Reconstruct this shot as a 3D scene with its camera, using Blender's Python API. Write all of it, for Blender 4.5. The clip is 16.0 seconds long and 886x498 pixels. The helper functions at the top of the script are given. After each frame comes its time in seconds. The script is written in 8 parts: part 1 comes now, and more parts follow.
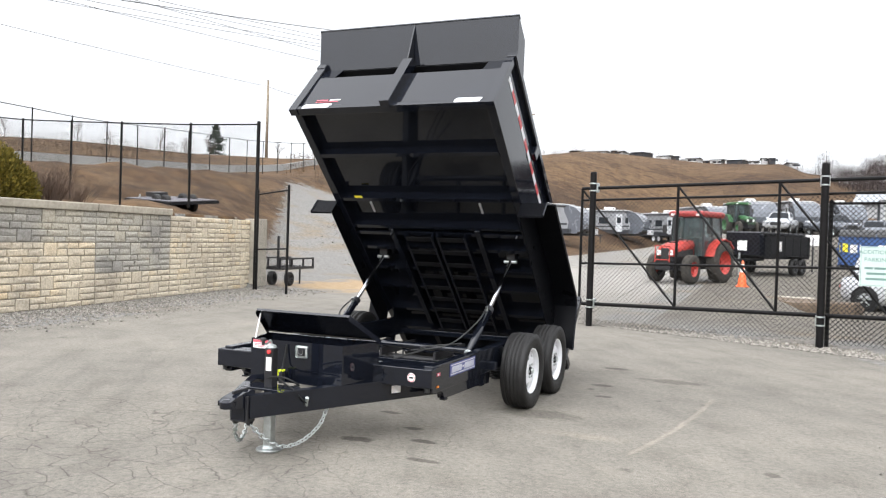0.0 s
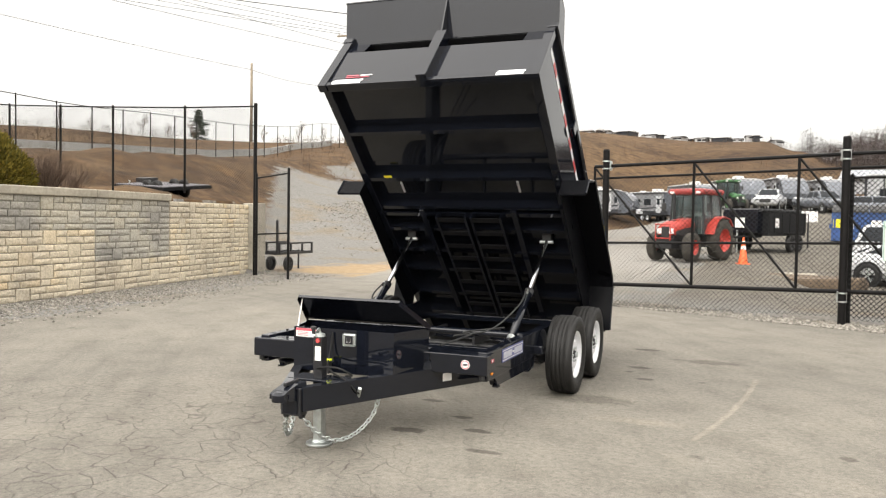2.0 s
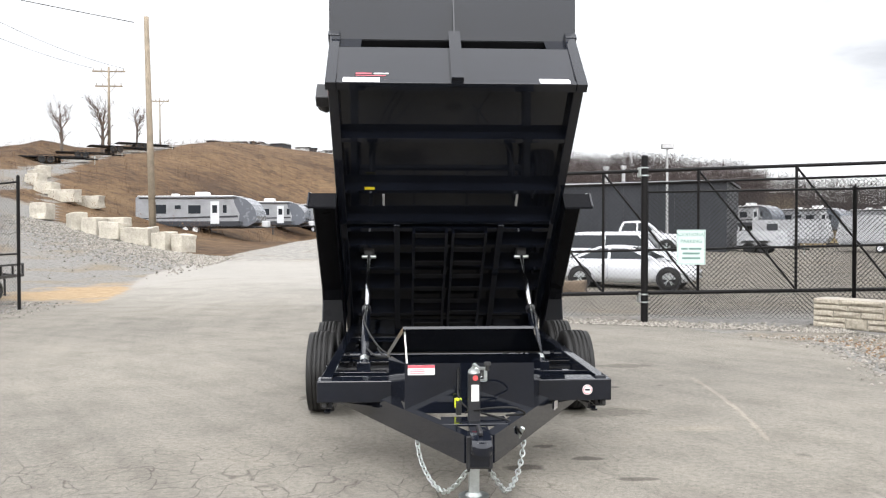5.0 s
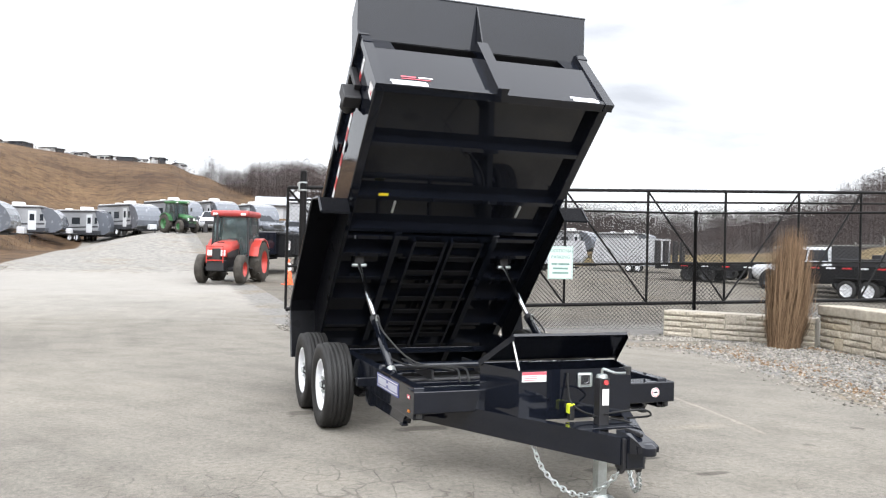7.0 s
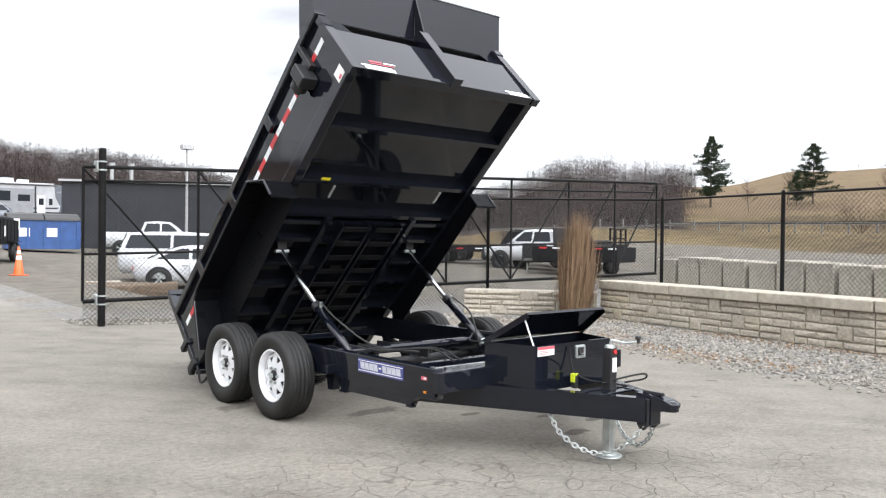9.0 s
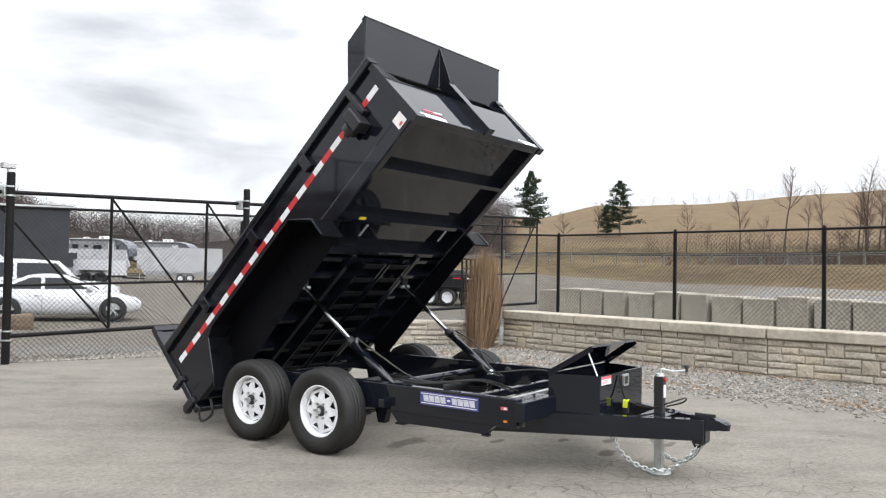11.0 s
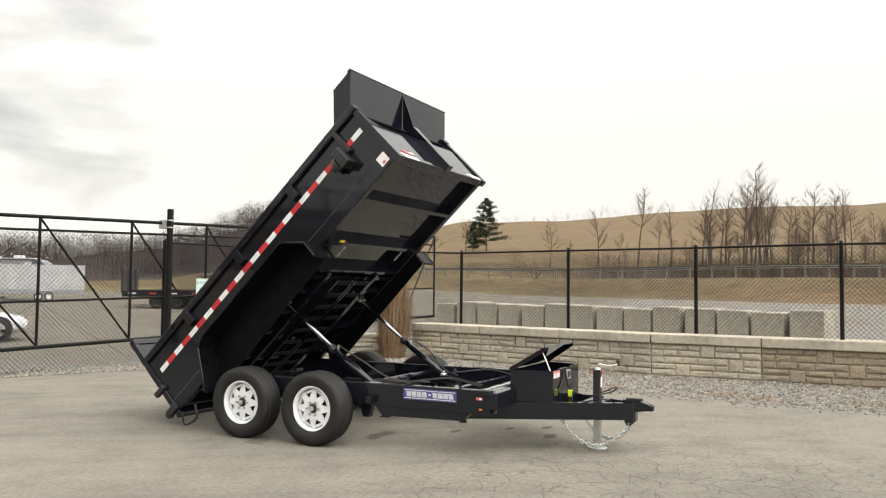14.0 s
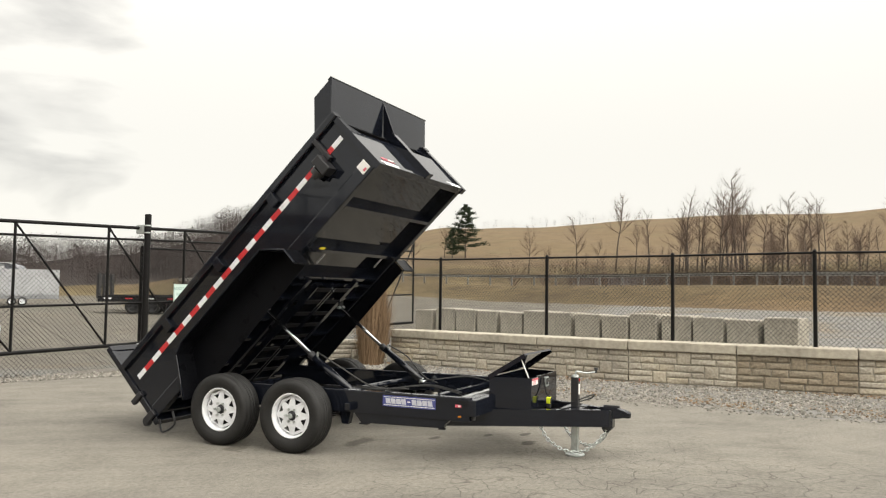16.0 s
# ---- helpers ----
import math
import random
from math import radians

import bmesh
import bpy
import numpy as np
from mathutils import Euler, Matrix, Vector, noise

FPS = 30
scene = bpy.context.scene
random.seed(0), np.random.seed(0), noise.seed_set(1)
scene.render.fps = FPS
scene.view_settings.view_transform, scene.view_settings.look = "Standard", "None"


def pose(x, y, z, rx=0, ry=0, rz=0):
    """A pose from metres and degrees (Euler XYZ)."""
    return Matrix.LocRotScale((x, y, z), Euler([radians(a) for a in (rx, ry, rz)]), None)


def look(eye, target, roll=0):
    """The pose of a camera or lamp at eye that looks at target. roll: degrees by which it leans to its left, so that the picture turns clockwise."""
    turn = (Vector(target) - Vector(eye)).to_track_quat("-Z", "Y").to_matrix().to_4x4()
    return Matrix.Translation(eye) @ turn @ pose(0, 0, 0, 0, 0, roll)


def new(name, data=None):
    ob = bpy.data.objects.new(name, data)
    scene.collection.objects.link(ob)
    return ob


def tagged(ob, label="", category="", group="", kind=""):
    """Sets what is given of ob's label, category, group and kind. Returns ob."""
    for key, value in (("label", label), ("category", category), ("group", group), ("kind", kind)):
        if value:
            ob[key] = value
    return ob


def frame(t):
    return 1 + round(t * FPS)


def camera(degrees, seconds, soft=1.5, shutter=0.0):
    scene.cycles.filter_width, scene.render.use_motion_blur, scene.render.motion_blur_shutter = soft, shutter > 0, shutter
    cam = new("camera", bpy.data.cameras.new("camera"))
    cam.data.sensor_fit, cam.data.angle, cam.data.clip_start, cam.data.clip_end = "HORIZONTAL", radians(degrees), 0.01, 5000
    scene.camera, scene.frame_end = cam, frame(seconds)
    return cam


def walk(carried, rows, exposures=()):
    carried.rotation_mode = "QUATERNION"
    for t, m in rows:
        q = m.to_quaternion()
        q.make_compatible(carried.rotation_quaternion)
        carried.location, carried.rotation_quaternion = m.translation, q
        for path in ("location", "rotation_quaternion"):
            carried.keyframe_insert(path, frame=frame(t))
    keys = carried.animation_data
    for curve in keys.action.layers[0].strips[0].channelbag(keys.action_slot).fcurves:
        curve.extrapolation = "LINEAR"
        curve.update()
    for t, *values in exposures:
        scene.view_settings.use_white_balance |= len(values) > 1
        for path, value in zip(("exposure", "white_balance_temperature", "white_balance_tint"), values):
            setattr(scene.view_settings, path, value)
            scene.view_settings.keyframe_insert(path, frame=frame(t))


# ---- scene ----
cam = camera(57.7, 16.0, 1.2)
PATH = [
    (0, (3.526, -7.899, 1.63), (2.73, -6.065, 1.6), 1.8),
    (0.5, (3.528, -7.879, 1.626), (2.713, -6.053, 1.592), 1.9),
    (1, (3.508, -7.799, 1.629), (2.649, -5.993, 1.589), 2.2),
    (1.5, (3.332, -7.743, 1.615), (2.472, -5.938, 1.553), 1.8),
    (2, (2.93, -7.806, 1.6), (2.171, -5.957, 1.527), 0.9),
    (2.5, (2.416, -7.721, 1.589), (1.781, -5.825, 1.553), 1.4),
    (3, (1.875, -7.736, 1.584), (1.392, -5.795, 1.576), 1.5),
    (3.5, (1.305, -7.727, 1.58), (0.958, -5.758, 1.555), 1.0),
    (4, (0.709, -7.759, 1.583), (0.486, -5.772, 1.549), 1.2),
    (4.5, (0.139, -7.789, 1.591), (0.097, -5.79, 1.543), 0.6),
    (5, (-0.437, -7.785, 1.611), (-0.335, -5.788, 1.574), -0.0),
    (5.2, (-0.696, -7.782, 1.598), (-0.51, -5.791, 1.568), 0.4),
    (7.3, (-2.986, -7.182, 1.53), (-2.171, -5.355, 1.552), 2.1),
    (7.5, (-3.189, -7.104, 1.535), (-2.28, -5.323, 1.563), 2.8),
    (8, (-3.673, -6.864, 1.497), (-2.643, -5.149, 1.503), 2.3),
    (8.5, (-4.168, -6.642, 1.499), (-2.986, -5.029, 1.485), 1.9),
    (9, (-4.593, -6.375, 1.503), (-3.275, -4.87, 1.482), 0.7),
    (9.2, (-4.743, -6.223, 1.507), (-3.407, -4.735, 1.486), 0.1),
    (11.3, (-6.388, -5.217, 1.574), (-4.753, -4.066, 1.632), 1.2),
    (11.5, (-6.497, -5.281, 1.554), (-4.884, -4.101, 1.619), 1.0),
    (12, (-6.91, -5.253, 1.547), (-5.251, -4.14, 1.646), 0.5),
    (12.5, (-7.212, -5.217, 1.566), (-5.499, -4.191, 1.684), 1.3),
    (13, (-7.45, -5.229, 1.553), (-5.714, -4.24, 1.655), 1.5),
    (13.5, (-7.683, -5.142, 1.553), (-5.916, -4.211, 1.648), 0.6),
    (14, (-7.815, -5.037, 1.557), (-6.02, -4.159, 1.653), 0.6),
    (14.5, (-7.842, -5.026, 1.567), (-6.037, -4.168, 1.665), 1.2),
    (15, (-7.851, -5.036, 1.563), (-6.043, -4.186, 1.665), 1.1),
    (15.5, (-7.869, -5.047, 1.56), (-6.056, -4.209, 1.665), 1.0),
    (16, (-7.858, -5.047, 1.573), (-6.042, -4.217, 1.684), 0.8),
]
EXPOSURES = [
    (0.0, 0.03, 6250, 10), (1.0, 0.03, 6200, 10), (1.5, -0.06, 6400, 10), (2.0, -0.03, 6900, 9), (2.5, 0.02, 6700, 10), (4.5, 0.06, 6400, 10), (5.2, 0.07, 6300, 10), (7.4, 0.15, 6200, 10), (8.4, 0.15, 6180, 10), (9.2, 0.05, 6180, 10), (11.4, -0.15, 6300, 10), (12.4, -0.25, 6650, 8), (14.8, -0.14, 6950, 7), (15.6, -0.14, 6950, 7), (16.0, -0.25, 7000, 7),
]
walk(cam, [(t, look(e, g, r)) for t, e, g, r in PATH], EXPOSURES)


# ---- sky and sun: a bright, thinly overcast day ----
def build_world():
    w = bpy.data.worlds.new("overcast_sky")
    scene.world = w
    w.use_nodes = True
    n, l = w.node_tree.nodes, w.node_tree.links
    n.clear()
    out = n.new("ShaderNodeOutputWorld")
    bg = n.new("ShaderNodeBackground")
    sky = n.new("ShaderNodeTexSky")
    sky.sky_type = 'NISHITA'
    sky.sun_disc = False
    sky.sun_elevation, sky.sun_rotation = radians(31), radians(190)
    dim = n.new("ShaderNodeMix")
    dim.data_type, dim.blend_type = 'RGBA', 'MULTIPLY'
    dim.inputs[0].default_value = 1.0
    dim.inputs[7].default_value = (0.1, 0.1, 0.1, 1)
    l.new(sky.outputs[0], dim.inputs[6])
    tc = n.new("ShaderNodeTexCoord")
    mp = n.new("ShaderNodeMapping")
    mp.inputs["Scale"].default_value = (1.3, 1.3, 4.6)
    mp.inputs["Location"].default_value = SKY_SHIFT
    l.new(tc.outputs["Generated"], mp.inputs[0])
    no = n.new("ShaderNodeTexNoise")
    no.inputs["Scale"].default_value = 2.6
    no.inputs["Detail"].default_value = 9.0
    no.inputs["Roughness"].default_value = 0.5
    no.inputs["Distortion"].default_value = 0.35
    l.new(mp.outputs[0], no.inputs["Vector"])

    def facing(direction):
        d = n.new("ShaderNodeVectorMath")
        d.operation = 'DOT_PRODUCT'
        l.new(tc.outputs["Generated"], d.inputs[0])
        d.inputs[1].default_value = Vector(direction).normalized()
        return d.outputs["Value"]

    def ramped(src, a, va, b, vb):
        m = n.new("ShaderNodeMapRange")
        m.interpolation_type = 'SMOOTHSTEP'
        for k, v in enumerate((a, b, va, vb)):
            m.inputs[k + 1].default_value = v
        l.new(src, m.inputs[0])
        return m.outputs[0]
    bank = ramped(facing((0.58, 0.78, 0.24)), 0.965, -0.16, 0.995, 0.12)
    dens = n.new("ShaderNodeMath")
    dens.operation = 'SUBTRACT'
    l.new(no.outputs["Fac"], dens.inputs[0])
    l.new(bank, dens.inputs[1])
    ramp = n.new("ShaderNodeValToRGB")
    r = ramp.color_ramp
    r.elements[0].position, r.elements[0].color = 0.2, (0.81, 0.81, 0.83, 1)
    r.elements[1].position, r.elements[1].color = 0.4, (1.33, 1.32, 1.32, 1)
    l.new(dens.outputs[0], ramp.inputs[0])
    glow = ramped(facing((-9, -51, 31)), 0.3, 1.0, 1.0, 2.9)
    lit = n.new("ShaderNodeVectorMath")
    lit.operation = 'SCALE'
    l.new(ramp.outputs[0], lit.inputs[0])
    l.new(glow, lit.inputs["Scale"])
    # an overcast sky is brighter overhead than at the horizon
    high = n.new("ShaderNodeVectorMath")
    high.operation = 'SCALE'
    l.new(lit.outputs[0], high.inputs[0])
    l.new(ramped(facing((0, 0, 1)), 0.14, 0.92, 0.95, 2.0), high.inputs["Scale"])
    mix = n.new("ShaderNodeMix")
    mix.data_type = 'RGBA'
    mix.inputs[0].default_value = 0.9
    l.new(dim.outputs[2], mix.inputs[6])
    l.new(high.outputs[0], mix.inputs[7])
    l.new(mix.outputs[2], bg.inputs[0])
    bg.inputs[1].default_value = 1.0
    l.new(bg.outputs[0], out.inputs[0])


SKY_SHIFT = (0.3, 0.1, 0.0)
build_world()
sun = new("sun", bpy.data.lights.new("sun", 'SUN'))
sun.data.energy, sun.data.angle, sun.data.color = 0.4, radians(18), (1.0, 0.95, 0.88)
sun.matrix_world = look((-9, -51, 31), (0, 0, 0))


# ---- materials ----
def mat(name, col, rough=0.6, metal=0.0, var=0.25, scale=6.0, bump=0.0, bscale=40.0, spec=0.5, coat=0.0, dark=None, rvar=0.1):
    """Painted or raw surface: two scales of tone, fine relief, uneven gloss."""
    m = bpy.data.materials.new(name)
    m.use_nodes = True
    n, l = m.node_tree.nodes, m.node_tree.links
    b = n["Principled BSDF"]
    tc = n.new("ShaderNodeTexCoord")
    n1 = n.new("ShaderNodeTexNoise")
    n1.inputs["Scale"].default_value, n1.inputs["Detail"].default_value = scale, 6
    n2 = n.new("ShaderNodeTexNoise")
    n2.inputs["Scale"].default_value, n2.inputs["Detail"].default_value = scale * 9, 4
    for x in (n1, n2):
        l.new(tc.outputs["Object"], x.inputs["Vector"])
    mean = n.new("ShaderNodeMath")
    mean.operation = 'MULTIPLY_ADD'
    mean.inputs[1].default_value = 0.4
    l.new(n2.outputs["Fac"], mean.inputs[0])
    sc = n.new("ShaderNodeMath")
    sc.operation = 'MULTIPLY'
    sc.inputs[1].default_value = 0.6
    l.new(n1.outputs["Fac"], sc.inputs[0])
    l.new(sc.outputs[0], mean.inputs[2])
    ramp = n.new("ShaderNodeValToRGB")
    d = dark or tuple(c * (1 - var) for c in col)
    ramp.color_ramp.elements[0].position, ramp.color_ramp.elements[0].color = 0.32, (*d, 1)
    ramp.color_ramp.elements[1].position, ramp.color_ramp.elements[1].color = 0.66, (*[min(1, c * (1 + var * 0.6)) for c in col], 1)
    l.new(mean.outputs[0], ramp.inputs[0])
    l.new(ramp.outputs[0], b.inputs["Base Color"])
    rr = n.new("ShaderNodeMapRange")
    rr.inputs[3].default_value, rr.inputs[4].default_value = max(0.02, rough - rvar), min(1, rough + rvar)
    l.new(n1.outputs["Fac"], rr.inputs[0])
    l.new(rr.outputs[0], b.inputs["Roughness"])
    b.inputs["Metallic"].default_value = metal
    b.inputs["Specular IOR Level"].default_value = spec
    b.inputs["Coat Weight"].default_value = coat
    if bump:
        bn = n.new("ShaderNodeTexNoise")
        bn.inputs["Scale"].default_value, bn.inputs["Detail"].default_value = bscale, 8
        l.new(tc.outputs["Object"], bn.inputs["Vector"])
        bp = n.new("ShaderNodeBump")
        bp.inputs["Strength"].default_value, bp.inputs["Distance"].default_value = bump, 0.02
        l.new(bn.outputs["Fac"], bp.inputs["Height"])
        l.new(bp.outputs[0], b.inputs["Normal"])
    return m


def plate_mat(name, col):
    """Diamond tread plate."""
    m = mat(name, col, 0.3, 0.0, spec=0.06)
    n, l = m.node_tree.nodes, m.node_tree.links
    tc = n.new("ShaderNodeTexCoord")
    mp = n.new("ShaderNodeMapping")
    mp.inputs["Rotation"].default_value = (0, 0, radians(45))
    ch = n.new("ShaderNodeTexBrick")
    ch.inputs["Scale"].default_value = 22
    ch.inputs["Mortar Size"].default_value = 0.06
    bp = n.new("ShaderNodeBump")
    bp.inputs["Strength"].default_value, bp.inputs["Distance"].default_value = 0.4, 0.003
    l.new(tc.outputs["Object"], mp.inputs[0])
    l.new(mp.outputs[0], ch.inputs["Vector"])
    l.new(ch.outputs["Fac"], bp.inputs["Height"])
    l.new(bp.outputs[0], n["Principled BSDF"].inputs["Normal"])
    return m


def glass_mat(name, tint, clear=0.35, gloss=0.5):
    m = bpy.data.materials.new(name)
    m.use_nodes = True
    b = m.node_tree.nodes["Principled BSDF"]
    b.inputs["Base Color"].default_value = (*tint, 1)
    b.inputs["Roughness"].default_value = 0.04
    b.inputs["Transmission Weight"].default_value = clear
    b.inputs["Specular IOR Level"].default_value = gloss
    return m


def stone_mat(name, a, c, e):
    """Cast stone: each piece takes its own tone; grime and pits on top."""
    m = bpy.data.materials.new(name)
    m.use_nodes = True
    n, l = m.node_tree.nodes, m.node_tree.links
    b = n["Principled BSDF"]
    oi = n.new("ShaderNodeObjectInfo")
    r1 = n.new("ShaderNodeValToRGB")
    r1.color_ramp.elements[0].color, r1.color_ramp.elements[1].color = (*a, 1), (*c, 1)
    mid = r1.color_ramp.elements.new(0.55)
    mid.color = (*e, 1)
    geo = n.new("ShaderNodeNewGeometry")
    zone = n.new("ShaderNodeTexNoise")
    zone.inputs["Scale"].default_value, zone.inputs["Detail"].default_value = 0.75, 2
    l.new(geo.outputs["Position"], zone.inputs["Vector"])
    pick = n.new("ShaderNodeMath")
    pick.operation = 'MULTIPLY_ADD'
    pick.inputs[1].default_value = 0.45
    both = n.new("ShaderNodeMath")
    both.operation = 'ADD'
    l.new(oi.outputs["Random"], both.inputs[0])
    l.new(geo.outputs["Random Per Island"], both.inputs[1])
    one = n.new("ShaderNodeMath")
    one.operation = 'FRACT'
    l.new(both.outputs[0], one.inputs[0])
    l.new(one.outputs[0], pick.inputs[0])
    zr = n.new("ShaderNodeMapRange")
    zr.inputs[1].default_value, zr.inputs[2].default_value, zr.inputs[3].default_value, zr.inputs[4].default_value = 0.34, 0.66, 0.0, 0.55
    l.new(zone.outputs["Fac"], zr.inputs[0])
    l.new(zr.outputs[0], pick.inputs[2])
    l.new(pick.outputs[0], r1.inputs[0])
    no = n.new("ShaderNodeTexNoise")
    no.inputs["Scale"].default_value, no.inputs["Detail"].default_value = 0.8, 8
    fine = n.new("ShaderNodeTexNoise")
    fine.inputs["Scale"].default_value, fine.inputs["Detail"].default_value = 24, 8
    for x in (no, fine):
        l.new(geo.outputs["Position"], x.inputs["Vector"])
    rg = n.new("ShaderNodeValToRGB")
    rg.color_ramp.elements[0].position, rg.color_ramp.elements[0].color = 0.36, (0.78, 0.76, 0.75, 1)
    rg.color_ramp.elements[1].position, rg.color_ramp.elements[1].color = 0.58, (1.05, 1.02, 0.98, 1)
    l.new(no.outputs["Fac"], rg.inputs[0])
    rf = n.new("ShaderNodeValToRGB")
    rf.color_ramp.elements[0].position, rf.color_ramp.elements[0].color = 0.3, (0.72, 0.7, 0.68, 1)
    rf.color_ramp.elements[1].position, rf.color_ramp.elements[1].color = 0.62, (1.08, 1.08, 1.08, 1)
    l.new(fine.outputs["Fac"], rf.inputs[0])
    m1, m2 = n.new("ShaderNodeMix"), n.new("ShaderNodeMix")
    for x in (m1, m2):
        x.data_type, x.blend_type = 'RGBA', 'MULTIPLY'
        x.inputs[0].default_value = 1.0
    l.new(r1.outputs[0], m1.inputs[6])
    l.new(rg.outputs[0], m1.inputs[7])
    l.new(m1.outputs[2], m2.inputs[6])
    l.new(rf.outputs[0], m2.inputs[7])
    l.new(m2.outputs[2], b.inputs["Base Color"])
    b.inputs["Roughness"].default_value = 0.9
    bp = n.new("ShaderNodeBump")
    bp.inputs["Strength"].default_value, bp.inputs["Distance"].default_value = 0.7, 0.015
    l.new(fine.outputs["Fac"], bp.inputs["Height"])
    l.new(bp.outputs[0], b.inputs["Normal"])
    return m


def island_mat(name, a, c, rough=0.85, stands=0.0):
    """Many small pieces in one mesh, each with its own tone; stands: how fine the patches of other growth are."""
    m = bpy.data.materials.new(name)
    m.use_nodes = True
    n, l = m.node_tree.nodes, m.node_tree.links
    g = n.new("ShaderNodeNewGeometry")
    r = n.new("ShaderNodeValToRGB")
    r.color_ramp.elements[0].color, r.color_ramp.elements[1].color = (*a, 1), (*c, 1)
    l.new(g.outputs["Random Per Island"], r.inputs[0])
    l.new(r.outputs[0], n["Principled BSDF"].inputs["Base Color"])
    if stands:
        tc, nz, mp, mx = n.new("ShaderNodeTexCoord"), n.new("ShaderNodeTexNoise"), n.new("ShaderNodeMapRange"), n.new("ShaderNodeVectorMath")
        nz.inputs["Scale"].default_value, nz.inputs["Detail"].default_value = stands, 4.0
        mp.inputs["From Min"].default_value, mp.inputs["From Max"].default_value = 0.35, 0.65
        mp.inputs["To Min"].default_value, mp.inputs["To Max"].default_value = 0.72, 1.25
        mx.operation = 'SCALE'
        l.new(tc.outputs["Object"], nz.inputs["Vector"])
        l.new(nz.outputs["Fac"], mp.inputs["Value"])
        l.new(r.outputs[0], mx.inputs[0])
        l.new(mp.outputs[0], mx.inputs["Scale"])
        l.new(mx.outputs[0], n["Principled BSDF"].inputs["Base Color"])
    n["Principled BSDF"].inputs["Specular IOR Level"].default_value = 0.08
    n["Principled BSDF"].inputs["Roughness"].default_value = rough
    return m


M = {}
M["black"] = mat("black_gloss_enamel", (0.0066, 0.008, 0.0125), 0.045, 0, 0.3, 2.0, 0.0, 60, 0.46, 0.0, rvar=0.03)
M["black_rough"] = mat("black_satin_steel", (0.014, 0.014, 0.016), 0.45, 0, 0.35, 5, 0.1, 50)
M["dull_black"] = mat("dull_black_steel", (0.012, 0.012, 0.013), 0.65, 0, 0.35, 5, 0.1, 50, 0.1)
M["fence_black"] = mat("black_fence_coating", (0.008, 0.0075, 0.0075), 0.5, 0, 0.35, 8, 0.1, 60, 0.14)
M["wire"] = mat("black_vinyl_wire", (0.012, 0.012, 0.012), 0.5, spec=0.2)
M["rubber"] = mat("tyre_rubber", (0.014, 0.0135, 0.013), 0.62, 0, 0.45, 9, 0.2, 80, 0.35)
M["dusty_rubber"] = mat("dusty_tractor_rubber", (0.055, 0.05, 0.043), 0.85, 0, 0.5, 5, 0.2, 60, 0.2)
M["wheel_white"] = mat("white_wheel_paint", (0.7, 0.71, 0.73), 0.35, 0, 0.08, 6)
M["chrome"] = mat("chrome", (0.38, 0.39, 0.41), 0.2, 1.0, 0.15)
M["zinc"] = mat("galvanised_steel", (0.52, 0.55, 0.54), 0.42, 0.9, 0.3, 20, 0.1, 60)
M["rail_steel"] = mat("dull_weathered_rail_steel", (0.17, 0.165, 0.155), 0.9, 0.0, 0.25, 2, spec=0.2)
M["bare_steel"] = mat("bare_grey_steel", (0.42, 0.42, 0.42), 0.45, 0.5, 0.25, 9)
M["red_tape"] = mat("red_reflective_tape", (0.48, 0.025, 0.03), 0.3, 0, 0.15, 30)
M["white_tape"] = mat("white_reflective_tape", (0.72, 0.73, 0.74), 0.3, 0, 0.1, 30)
M["white_label"] = mat("white_label", (0.78, 0.76, 0.74), 0.45, 0, 0.06, 20)
M["red_label"] = mat("red_label", (0.55, 0.1, 0.13), 0.45, 0, 0.1, 20)
M["yellow_label"] = mat("yellow_label", (0.78, 0.66, 0.02), 0.4, 0, 0.08, 20)
M["blue_label"] = mat("blue_badge", (0.05, 0.06, 0.2), 0.35, 0, 0.1, 20)
M["silver_badge"] = mat("silver_badge_print", (0.5, 0.51, 0.56), 0.35, 0, 0.25, 40)
M["amber"] = mat("amber_lens", (0.6, 0.2, 0.02), 0.2)
M["red_lens"] = mat("red_lens", (0.35, 0.015, 0.015), 0.2)
M["plate"] = plate_mat("black_tread_plate", (0.0045, 0.0047, 0.006))
M["white_paint"] = mat("white_vehicle_paint", (0.5, 0.51, 0.525), 0.22, 0, 0.06, 3, 0, 40, 0.4, 0.1)
M["cargo_white"] = mat("weathered_white_siding", (0.36, 0.365, 0.375), 0.45, 0, 0.2, 1.5, spec=0.3)
M["silver_panel"] = mat("pale_grey_siding", (0.216, 0.2214, 0.2322), 0.4, 0, 0.2, 2)
M["dark_panel"] = mat("charcoal_siding", (0.03, 0.032, 0.037), 0.5, 0, 0.25, 1.2, spec=0.25)
M["roof_white"] = mat("white_roof_membrane", (0.6, 0.6, 0.592), 0.6, 0, 0.12, 2)
M["shed_roof"] = mat("weathered_grey_metal_roof", (0.3, 0.315, 0.34), 0.45, 0, 0.15, 0.8, spec=0.4)
M["glass"] = glass_mat("dark_glass", (0.02, 0.023, 0.027), 0.0, 0.14)
M["cab_glass"] = glass_mat("smoky_cab_glass", (0.24, 0.31, 0.31), 0.85, 0.3)
M["orange"] = mat("orange_tractor_paint", (0.42, 0.04, 0.028), 0.35, 0, 0.15, 4)
M["roof_red"] = mat("faded_red_cab_roof", (0.3, 0.034, 0.03), 0.45, 0, 0.25, 3)
M["cone_orange"] = mat("orange_cone_plastic", (0.82, 0.13, 0.03), 0.5, 0, 0.12, 12)
M["green"] = mat("green_machine_paint", (0.035, 0.12, 0.04), 0.4, 0, 0.2, 4)
